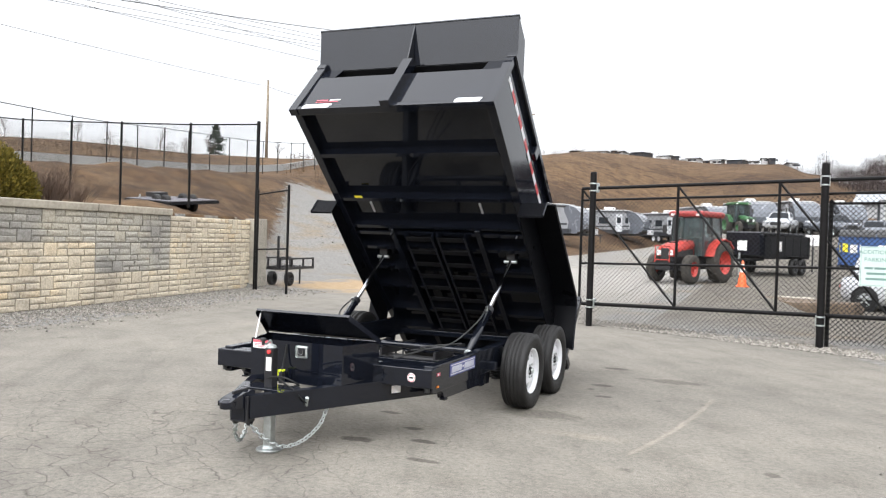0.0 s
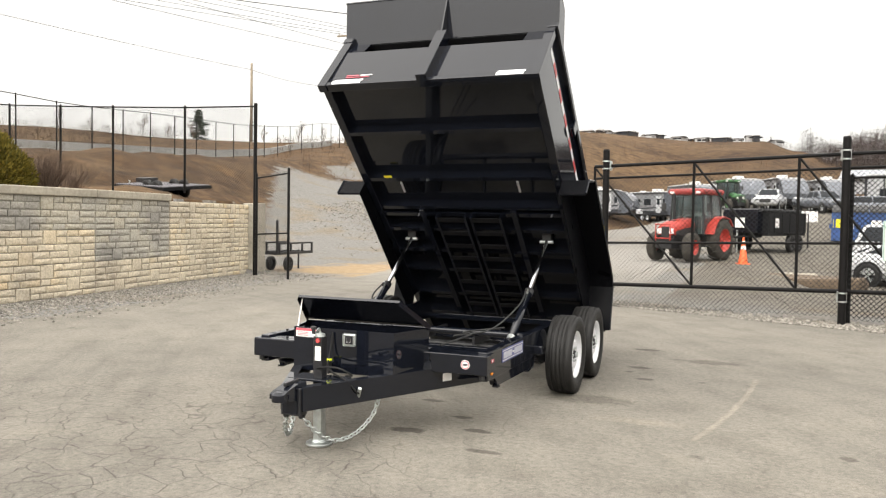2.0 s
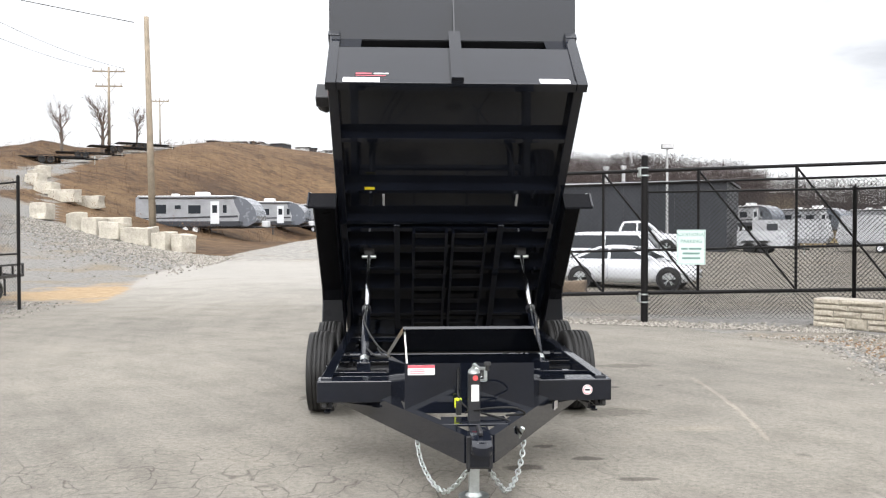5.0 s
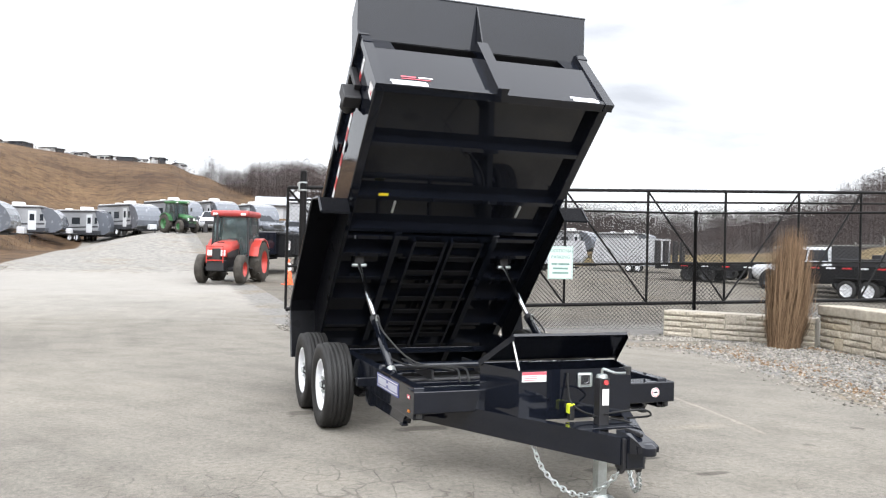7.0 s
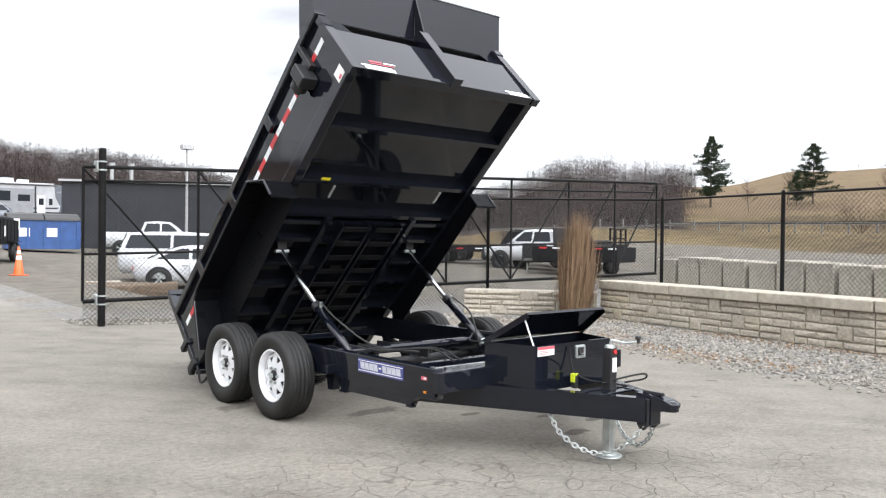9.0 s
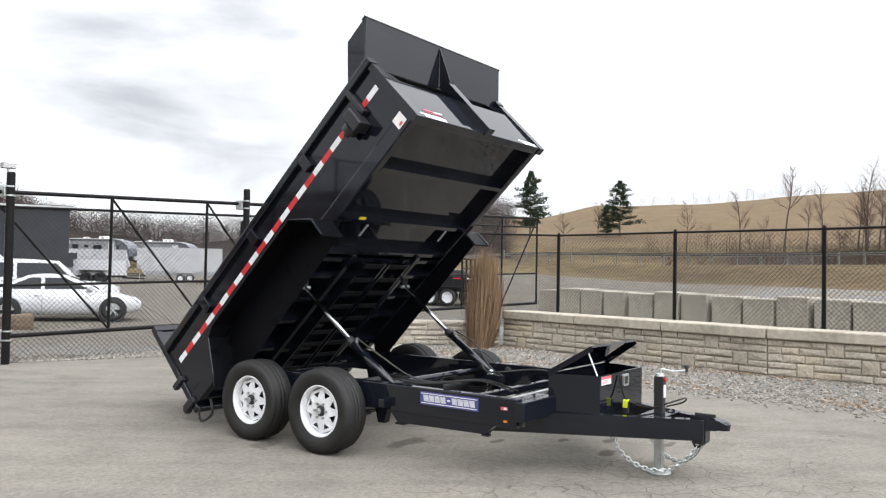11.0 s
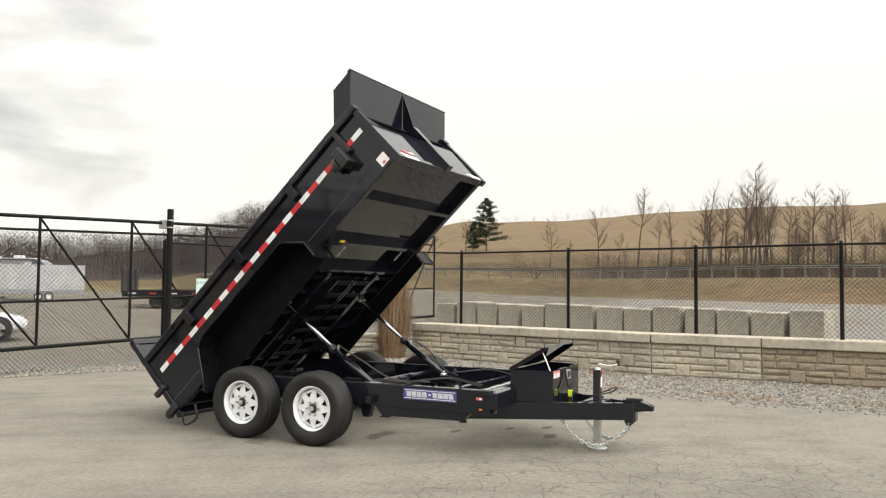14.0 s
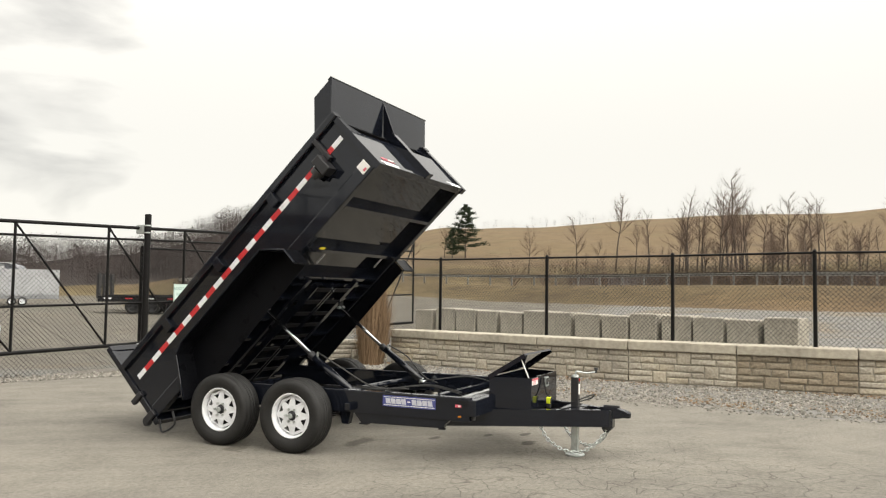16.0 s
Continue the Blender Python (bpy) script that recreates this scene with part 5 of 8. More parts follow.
part("danger_label", box(B(), -0.40, -0.225, -2.6035, -2.601, 0.70, 0.765), M["white_label"], tool_box, "white and red danger label")
part("danger_label_head", box(B(), -0.40, -0.225, -2.6055, -2.604, 0.745, 0.765), M["red_label"], tool_box)
for k in range(3):
    part("danger_label_line", box(B(), -0.385, -0.29, -2.6055, -2.604, 0.71 + 0.011 * k, 0.714 + 0.011 * k), M["red_label"], tool_box)
latch = part("latch", box(B(), 0.005, 0.115, -2.612, -2.6, 0.655, 0.75, 0.012), M["zinc"], tool_box, "chrome folding latch with a ring")
part("latch_dish", box(B(), 0.028, 0.092, -2.6135, -2.6115, 0.672, 0.733, 0.004), M["black_rough"], latch)
part("latch_ring", pipe(B(), [(0.042, -2.618, 0.715), (0.042, -2.62, 0.69), (0.06, -2.621, 0.68), (0.078, -2.62, 0.69), (0.078, -2.618, 0.715)], 0.004), M["chrome"], latch)

# jack with its crank
jack = part("jack", box(B(), -0.036, 0.036, -2.954, -2.882, 0.30, 0.768, 0.006), M["black_rough"], trailer, "black drop-leg jack with galvanised leg")
part("drop_leg", box(B(), -0.032, 0.032, -2.95, -2.886, 0.03, 0.31, 0.004), M["zinc"], jack)
bm = lathe(B(), [(0.0, 0.0), (0.0, 0.09), (0.01, 0.096), (0.018, 0.094), (0.022, 0.055), (0.04, 0.042), (0.04, 0.0)], "z", (0, -2.918, 0.0), 28)
part("foot_plate", bm, M["zinc"], jack)
bm = lathe(B(), [(0.766, 0.0), (0.766, 0.038), (0.785, 0.034), (0.795, 0.0)], "z", (0, -2.918, 0), 18)
part("jack_cap", bm, M["zinc"], jack)
part("crank", pipe(B(), curve_pts([(0, -2.918, 0.79), (0.0, -2.935, 0.822), (0.03, -3.02, 0.81), (0.062, -3.11, 0.822)], 5), 0.008), M["zinc"], jack)
part("crank_knob", lathe(B(), [(0.81, 0.0), (0.812, 0.012), (0.84, 0.012), (0.846, 0.022), (0.862, 0.02), (0.866, 0.0)], "z", (0.062, -3.11, 0), 14), M["black_plastic"], jack)
part("jack_label", box(B(), -0.018, 0.028, -2.9575, -2.955, 0.60, 0.70), M["white_label"], jack)
part("jack_badge", rod(B(), (0.006, -2.954, 0.74), (0.006, -2.962, 0.742), 0.017, 14), M["red_lens"], jack)
part("jack_plate", box(B(), -0.2, 0.2, -3.02, -2.82, 0.462, 0.478, 0.004), M["black"], frame_thing)

# coupler
coup = part("coupler", ext(B(), [(-3.18, 0.33), (-3.18, 0.50), (-3.28, 0.50), (-3.40, 0.475), (-3.45, 0.455), (-3.45, 0.425), (-3.38, 0.40), (-3.3, 0.39), (-3.3, 0.30), (-3.2, 0.30)], "x", -0.055, 0.055), M["black"], trailer, "black adjustable ball coupler")
part("coupler_nose", lathe(B(), [(0.405, 0.0), (0.405, 0.055), (0.45, 0.06), (0.468, 0.03), (0.47, 0.0)], "z", (0, -3.41, 0), 20), M["black"], coup)
part("latch_lever", box(B(), -0.012, 0.012, -3.36, -3.2, 0.49, 0.515, 0.006), M["black_rough"], coup)
part("channel", box(B(), -0.075, 0.075, -3.29, -3.2, 0.285, 0.47, 0.006), M["black_rough"], coup)
for x in (-0.06, 0.06):
    part("chain_eye", lathe(B(), [(x - 0.008, 0.018), (x - 0.008, 0.034), (x + 0.008, 0.034), (x + 0.008, 0.018)], "x", (0, -3.24, 0.29), 12, True), M["black_rough"], coup)


def chain(ctrl):
    pts = curve_pts(ctrl, 40)
    bm = B()
    acc, k, last = 0.0, 0, pts[0]
    for a, b in zip(pts, pts[1:]):
        acc += (b - a).length
        if acc >= 0.032:
            acc = 0.0
            d = (b - a).normalized()
            rot = d.to_track_quat('X', 'Z').to_matrix().to_4x4() @ pose(0, 0, 0, 90 * (k % 2) + 15, 0, 0)
            mt = Matrix.Translation(a) @ rot
            n, R = 10, []
            for i in range(n):
                t = i * math.tau / n
                c = Vector((math.cos(t) * 0.024, math.sin(t) * 0.0145, 0))
                o = Vector((math.cos(t), math.sin(t), 0))
                R.append([bm.verts.new(mt @ (c + o * 0.0055 * math.cos(j * math.tau / 5) + Vector((0, 0, 0.0055 * math.sin(j * math.tau / 5))))) for j in range(5)])
            for i in range(n):
                for j in range(5):
                    bm.faces.new((R[i][j], R[(i + 1) % n][j], R[(i + 1) % n][(j + 1) % 5], R[i][(j + 1) % 5]))
            k += 1
    return bm


for s in (-1, 1):
    bm = chain([(s * 0.06, -3.24, 0.27), (s * 0.13, -3.15, 0.15), (s * 0.19, -3.02, 0.075), (s * 0.26, -2.87, 0.095), (s * 0.32, -2.74, 0.19), (s * 0.345, -2.67, 0.315)])
    part("safety_chain", bm, M["zinc"], trailer, "galvanised safety chain", True)
bm = pipe(B(), curve_pts([(0.2, -2.9, 0.5), (0.3, -3.0, 0.53), (0.22, -3.05, 0.58), (0.05, -2.99, 0.56), (-0.05, -2.9, 0.52)], 8), 0.007)
part("plug_cable", bm, M["wire"], trailer)
bm = pipe(B(), curve_pts([(-0.075, -2.612, 0.75), (-0.078, -2.63, 0.66), (-0.075, -2.665, 0.57), (-0.03, -2.76, 0.52), (0.08, -2.86, 0.5), (0.22, -2.93, 0.47), (0.29, -2.9, 0.39), (0.285, -2.84, 0.38)], 8), 0.007)
part("power_cable", bm, M["wire"], trailer)
switch = part("breakaway_switch", box(B(), -0.093, -0.058, -2.69, -2.65, 0.455, 0.545, 0.006), M["black_plastic"], trailer, "black breakaway switch in a bright yellow holder")
bm = box(B(), -0.102, -0.094, -2.69, -2.65, 0.5, 0.56, 0.003)
box(bm, -0.093, -0.056, -2.69, -2.65, 0.547, 0.562, 0.003)
part("switch_holder", bm, M["safety_yellow"], switch, "bright yellow plastic holder")
bm = rod(B(), (0.275, -2.86, 0.35), (0.305, -2.89, 0.42), 0.014, 12)
part("trailer_plug", bm, M["zinc"], trailer)

# badges and labels
for s in (-1, 1):
    x = s * 1.0035
    badge = part("name_badge", box(B(), min(x, x - s * 0.003), max(x, x - s * 0.003), -1.86, -1.30, 0.49, 0.595), M["blue_label"], trailer, "dark blue name badge with silver shapes")
    part("badge_border", box(B(), min(x, x + s * 0.0015), max(x, x + s * 0.0015), -1.85, -1.31, 0.577, 0.583), M["white_label"], badge)
    part("badge_border", box(B(), min(x, x + s * 0.0015), max(x, x + s * 0.0015), -1.85, -1.31, 0.502, 0.508), M["white_label"], badge)
    for k in range(9):
        y0 = -1.825 + k * 0.0555
        if k == 4:
            part("badge_shape", box(B(), min(x, x + s * 0.002), max(x, x + s * 0.002), y0 + 0.008, y0 + 0.036, 0.538, 0.55), M["white_label"], badge)
        else:
            part("badge_shape", ext(B(), [(y0 - 0.006, 0.518), (y0 + 0.042, 0.518), (y0 + 0.05, 0.568), (y0 + 0.002, 0.568)], "x", x, x + s * 0.002), M["silver_badge"], badge)
    part("small_decal", box(B(), min(x, x - s * 0.003), max(x, x - s * 0.003), -2.12, -2.06, 0.53, 0.555), M["red_label"], trailer)
    part("small_decal_mark", box(B(), min(x, x + s * 0.0015), max(x, x + s * 0.0015), -2.115, -2.09, 0.535, 0.55), M["white_label"], trailer)
part("round_decal", rod(B(), (0.85, -2.27, 0.53), (0.85, -2.274, 0.53), 0.035, 24), M["white_label"], trailer, "round white decal with a red centre")
part("round_decal_ring", lathe(B(), [(-2.2745, 0.026), (-2.2745, 0.031), (-2.2755, 0.031), (-2.2755, 0.026)], "y", (0.85, 0, 0.53), 24, True), M["red_label"], trailer)
part("round_decal_bar", box(B(), 0.832, 0.868, -2.2756, -2.2742, 0.523, 0.537), M["black_rough"], trailer)
bm = box(B(), 0.0, 0.001, -0.045, 0.045, -0.03, 0.03)
lab = part("plate_label", bm, M["white_label"], trailer)
lab.matrix_local = pose(0.655, -2.14, 0.40, 0, 0, -26.3)


# ---- yard furniture and vehicles beyond the gate ----
def put(name, x, y, label, category, turn=0.0, group="", dz=0.0):
    return thing(name, (x, y, height(x, y) + dz), label, category, turn, group)


def sign():
    t = thing("parking_sign", (4.52, 6.5, 1.06), "pale green parking sign with dark lettering on the gate", "sign", -10.5)
    part("sign_panel", box(B(), 0, 0.5, -0.004, 0.004, 0, 0.63, 0.003), M["sign"], t)
    bm = B()
    for a in ((0.015, 0.485, 0.612, 0.618), (0.015, 0.485, 0.012, 0.018), (0.015, 0.021, 0.018, 0.612), (0.479, 0.485, 0.018, 0.612)):
        box(bm, a[0], a[1], -0.0065, -0.0045, a[2], a[3])
    part("sign_border", bm, M["sign_text"], t)
    face = lambda z: Matrix.Translation((0.25, -0.006, z)) @ pose(0, 0, 0, 90, 0, 0)
    text("ADDITIONAL", 0.088, M["sign_text"], "sign_lettering", t, face(0.54))
    text("PARKING", 0.09, M["sign_text"], "sign_lettering", t, face(0.42))
    for k, words in enumerate(((0.07, 0.19, 0.21, 0.43), (0.1, 0.4), (0.09, 0.41))):
        for a, b in zip(words[::2], words[1::2]):
            part("sign_line", box(B(), a, b, -0.0065, -0.0045, 0.27 - 0.085 * k, 0.305 - 0.085 * k), M["sign_text"], t)


sign()


def cone(x, y, dz=0.0):
    t = put("traffic_cone", x, y, "orange traffic cone with white collars on the lot", "cone", 12, dz=dz)
    part("base", box(B(), -0.21, 0.21, -0.21, 0.21, 0, 0.03, 0.01), M["cone_orange"], t)
    part("body", lathe(B(), [(0.03, 0.155), (0.06, 0.15), (0.9, 0.03), (0.905, 0.0)], "z", (0, 0, 0), 24), M["cone_orange"], t, smoothed=True)
    for a, b in ((0.5, 0.62), (0.68, 0.78)):
        r = lambda z: 0.15 - (z - 0.06) / 0.84 * 0.12 + 0.002
        part("collar", lathe(B(), [(a, r(a)), (b, r(b))], "z", (0, 0, 0), 24), M["white_tape"], t, smoothed=True)


cone(2.0, 21.3)


def road_wheel(parent, x, y, r, w, rim="zinc", spokes=5):
    """A car wheel at x ahead, y to the side; tyre with rim and spokes under it."""
    s = 1 if y > 0 else -1
    k = 0.66
    prof = [(-w / 2, r * k), (-w / 2 * 1.02, r * 0.85), (-w * 0.38, r), (w * 0.38, r), (w / 2 * 1.02, r * 0.85), (w / 2, r * k)]
    ty = part("tyre", lathe(B(), prof, "y", (x, y, r), 36), M["rubber"], parent, smoothed=True)
    bm = lathe(B(), [(s * w * 0.48, r * k * 1.02), (s * w * 0.42, r * k * 0.92), (s * w * 0.1, r * k * 0.88), (s * w * 0.08, 0.0)], "y", (x, y, r), 36)
    part("rim", bm, M["black_rough"] if rim == "zinc" else M[rim], ty, smoothed=True)
    bm = B()
    for i in range(spokes):
        a = i * math.tau / spokes + 0.3
        c, q = math.cos(a), math.sin(a)
        for o in (-0.16, 0.16):
            c2, q2 = math.cos(a + o), math.sin(a + o)
            rod(bm, (x + c * r * 0.1, y + s * w * 0.40, r + q * r * 0.1), (x + c2 * r * k * 0.95, y + s * w * 0.42, r + q2 * r * k * 0.95), r * 0.05, 6)
    lathe(bm, [(s * w * 0.43, r * 0.0), (s * w * 0.43, r * 0.13), (s * w * 0.3, r * 0.15)], "y", (x, y, r), 14)
    part("spokes", bm, M["zinc" if rim == "zinc" else rim], ty)
    return ty


def loft(bm, rows):
    """rows: (x, [(y, z), ...]) half sections from the bottom centre up to the top centre; mirrored to both sides."""
    rings = []
    for x, half in rows:
        pts = [(y, z) for y, z in half] + [(-y, z) for y, z in half[::-1] if y > 1e-6]
        rings.append([bm.verts.new((x, y, z)) for y, z in pts])
    fs = []
    for u, v in zip(rings, rings[1:]):
        for k in range(len(u)):
            fs.append(bm.faces.new((u[k], u[(k + 1) % len(u)], v[(k + 1) % len(v)], v[k])))
    fs += [bm.faces.new(rings[0]), bm.faces.new(rings[-1])]
    bmesh.ops.recalc_face_normals(bm, faces=fs)
    return bm


def car(name, x, y, turn, label, body, cabin, W, wheels, r, paint="white_paint", group="", dz=0.0, rim="zinc", extra=None):
    """body: (x, sill, belt, half width) rows from tail to nose; cabin: (tail base, tail top, nose top, nose base, belt z, roof z)."""
    t = put(name, x, y, label, "car", turn, group, dz)
    rows = []
    for bx, z0, z1, hw in body:
        rows.append((bx, [(0.0, z0), (hw * 0.86, z0), (hw * 0.99, z0 + (z1 - z0) * 0.3), (hw, z0 + (z1 - z0) * 0.62), (hw * 0.94, z1 - 0.03), (hw * 0.86, z1), (0.0, z1 + 0.02)]))
    bm = loft(B(), rows)
    part("body", bm, M[paint], t, smoothed=True)
    for wx in wheels:
        for s in (-1, 1):
            bm = lathe(B(), [(s * (W / 2 - 0.02), r * 1.17), (s * (W / 2 + 0.008), r * 1.17), (s * (W / 2 + 0.008), r * 1.0), (s * (W / 2 - 0.2), r * 0.9)], "y", (wx, 0, r), 30)
            part("wheel_arch", bm, M["black_rough"], t)
            road_wheel(t, wx, s * (W / 2 - 0.085), r, 0.21, rim)
    a, b, c, d, zb, zr = cabin
    hw = W / 2
    wb, wt = hw * 0.92, hw * 0.72
    z0, z1 = zb - 0.05, zr - 0.07

    def hoop(x, k):
        """Half section of the painted cabin shell, k: from the belt (0) to the roof (1)."""
        top = zb + (zr - zb) * k
        e = max(z0 + 0.02, top - 0.07)
        w = wb + (wt - wb) * (e - z0) / (z1 - z0)
        return (x, [(0, z0), (wb, z0), (w, e), (w * 0.84, top - 0.012), (0, top)])
    rows = [hoop(a, 0.0), hoop(a + (b - a) * 0.55, 0.62), hoop(b, 0.93), hoop(b + (c - b) * 0.3, 0.995), hoop(b + (c - b) * 0.65, 1.0), hoop(c, 0.93), hoop(c + (d - c) * 0.5, 0.55), hoop(d, 0.0)]
    part("cabin", loft(B(), rows), M[paint], t, smoothed=False)
    # dark panes, set a little proud of the shell
    def tail_x(k):
        return a + (b - a) * k + 0.13

    def nose_x(k):
        return d + (c - d) * k - 0.16
    mid = (a + d) / 2 - 0.1
    for s in (-1, 1):
        def at(x, k):
            z = z0 + (z1 - z0) * k
            return Vector((x, s * (wb + (wt - wb) * k + 0.006), z))
        for spans in (((tail_x, None), (None, -0.05)), ((None, 0.05), (nose_x, None))):
            (f0, o0), (f1, o1) = spans
            quad = [at(f0(k) if f0 else mid + o0, k) for k in (0.2, 0.9)] + [at(f1(k) if f1 else mid + o1, k) for k in (0.9, 0.2)]
            bm = B()
            v0 = [bm.verts.new(p) for p in quad]
            v1 = [bm.verts.new(p - Vector((0, s * 0.02, 0))) for p in quad]
            bm.faces.new(v0)
            bm.faces.new(v1[::-1])
            for i in range(4):
                bm.faces.new((v0[i], v1[i], v1[(i + 1) % 4], v0[(i + 1) % 4]))
            bmesh.ops.recalc_face_normals(bm, faces=bm.faces[:])
            part("side_window", bm, M["glass"], t)
    for name_, x0, x1, sgn in (("windscreen", d, c, 1), ("rear_window", a, b, -1)):
        run = Vector((x1 - x0, 0, (zr - zb) * 0.93))
        nrm = Vector((run.z, 0, -run.x)).normalized() * 0.012
        if nrm.x * sgn < 0:
            nrm = -nrm
        lo, hi = Vector((x0, 0, zb)) + run * 0.12, Vector((x0, 0, zb)) + run * 0.9
        bm = B()
        quad = [lo + Vector((0, -wb * 0.86, 0)), lo + Vector((0, wb * 0.86, 0)), hi + Vector((0, wt * 0.86, 0)), hi + Vector((0, -wt * 0.86, 0))]
        bow = Vector((0.03 * sgn, 0, 0.02))
        v0 = [bm.verts.new(p + nrm + bow) for p in quad]
        v1 = [bm.verts.new(p - nrm) for p in quad]
        bm.faces.new(v0)
        bm.faces.new(v1[::-1])
        for i in range(4):
            bm.faces.new((v0[i], v1[i], v1[(i + 1) % 4], v0[(i + 1) % 4]))
        bmesh.ops.recalc_face_normals(bm, faces=bm.faces[:])
        part(name_, bm, M["glass"], t)
    for s in (-1, 1):
        part("door_seam", box(B(), (a + d) / 2 - 0.13, (a + d) / 2 - 0.12, s * (hw + 0.001) - 0.006, s * (hw + 0.001) + 0.002, 0.34, zb - 0.04), M["black_rough"], t)
        part("door_handle", box(B(), (a + d) / 2 - 0.35, (a + d) / 2 - 0.18, s * hw - 0.012, s * hw + 0.018, zb - 0.16, zb - 0.13, 0.005), M["chrome"], t)
        part("mirror", box(B(), d - 0.45, d - 0.27, s * (wb + 0.06) - 0.08, s * (wb + 0.06) + 0.08, zb + 0.02, zb + 0.15, 0.03), M[paint], t)
        tail, nose = body[0], body[-1]
        part("tail_lamp", box(B(), tail[0] - 0.015, tail[0] + 0.26, s * tail[3] * 0.78 - 0.17, s * tail[3] * 0.78 + 0.17, tail[2] - 0.26, tail[2] - 0.1, 0.03), M["red_lens"], t)
        part("head_lamp", box(B(), nose[0] - 0.32, nose[0] + 0.012, s * nose[3] * 0.76 - 0.16, s * nose[3] * 0.76 + 0.16, nose[2] - 0.2, nose[2] - 0.05, 0.03), M["chrome"], t)
    nose = body[-1]
    part("grille", box(B(), nose[0] - 0.02, nose[0] + 0.02, -nose[3] * 0.5, nose[3] * 0.5, nose[1] + 0.12, nose[2] - 0.05, 0.01), M["black_plastic"], t)
    return t


SEDAN = [(-2.28, 0.42, 0.86, 0.70), (-2.15, 0.27, 0.98, 0.84), (-1.4, 0.2, 0.99, 0.89), (0.0, 0.19, 0.93, 0.9), (0.9, 0.19, 0.9, 0.9), (1.7, 0.2, 0.82, 0.87), (2.15, 0.26, 0.72, 0.78), (2.32, 0.36, 0.6, 0.62)]
SUV = [(-2.5, 0.5, 1.05, 0.86), (-2.4, 0.34, 1.14, 0.95), (-1.4, 0.3, 1.15, 1.0), (0.6, 0.3, 1.12, 1.0), (1.2, 0.3, 1.1, 0.99), (2.2, 0.32, 1.02, 0.94), (2.5, 0.42, 0.9, 0.84)]
PICK = [(-2.9, 0.55, 1.22, 0.93), (-2.85, 0.5, 1.28, 0.98), (-0.7, 0.45, 1.28, 1.0), (0.9, 0.42, 1.22, 1.0), (1.3, 0.42, 1.2, 0.99), (2.6, 0.45, 1.12, 0.95), (2.85, 0.55, 1.02, 0.86)]
car_turn = math.degrees(math.atan2(-1.45, 2.77))
car("sedan", 7.25, 19.12, car_turn, "white four-door sedan parked behind the gate", SEDAN, (-1.95, -0.85, 0.15, 1.15, 0.93, 1.44), 1.8, (-1.46, 1.46), 0.345)
car("sport_utility_vehicle", 8.0, 21.9, car_turn, "white sport utility vehicle parked beside the sedan", SUV, (-2.45, -2.2, 0.6, 1.25, 1.13, 1.82), 2.0, (-1.5, 1.55), 0.38)
car("pickup_truck", 13.0, 38.0, -24, "white crew-cab pickup truck parked by the dark shed", PICK, (-0.85, -0.6, 0.75, 1.5, 1.24, 1.92), 2.0, (-1.8, 1.85), 0.4)
car("sport_utility_vehicle", 10.9, 67.0, 8, "dark grey sport utility vehicle by the campers", SUV, (-2.45, -2.2, 0.6, 1.25, 1.13, 1.78), 2.0, (-1.5, 1.55), 0.37, "grey_car")
car("pickup_truck", 6.5, 66, -62, "dark pickup truck parked by the campers", PICK, (-0.85, -0.6, 0.75, 1.5, 1.24, 1.9), 2.0, (-1.8, 1.85), 0.4, "grey_car")
car("pickup_truck", 2.6, 67, -98, "white pickup truck parked by the campers", PICK, (-0.85, -0.6, 0.75, 1.5, 1.24, 1.9), 2.0, (-1.8, 1.85), 0.4)


wt = car("work_truck", 24.0, 19.0, 103, "white crew-cab pickup with a black service bed", PICK, (-0.95, -0.75, 0.75, 1.5, 1.24, 1.9), 2.0, (-1.8, 1.85), 0.42, rim="black_rough")
part("service_bed", box(B(), -2.95, -1.0, -1.02, 1.02, 0.72, 1.42, 0.03), M["black_rough"], wt)
part("headboard", box(B(), -1.02, -0.97, -1.0, 1.0, 1.3, 1.95, 0.01), M["black_rough"], wt)
part("bull_bar", box(B(), 2.8, 2.98, -0.9, 0.9, 0.42, 0.9, 0.03), M["black_rough"], wt)


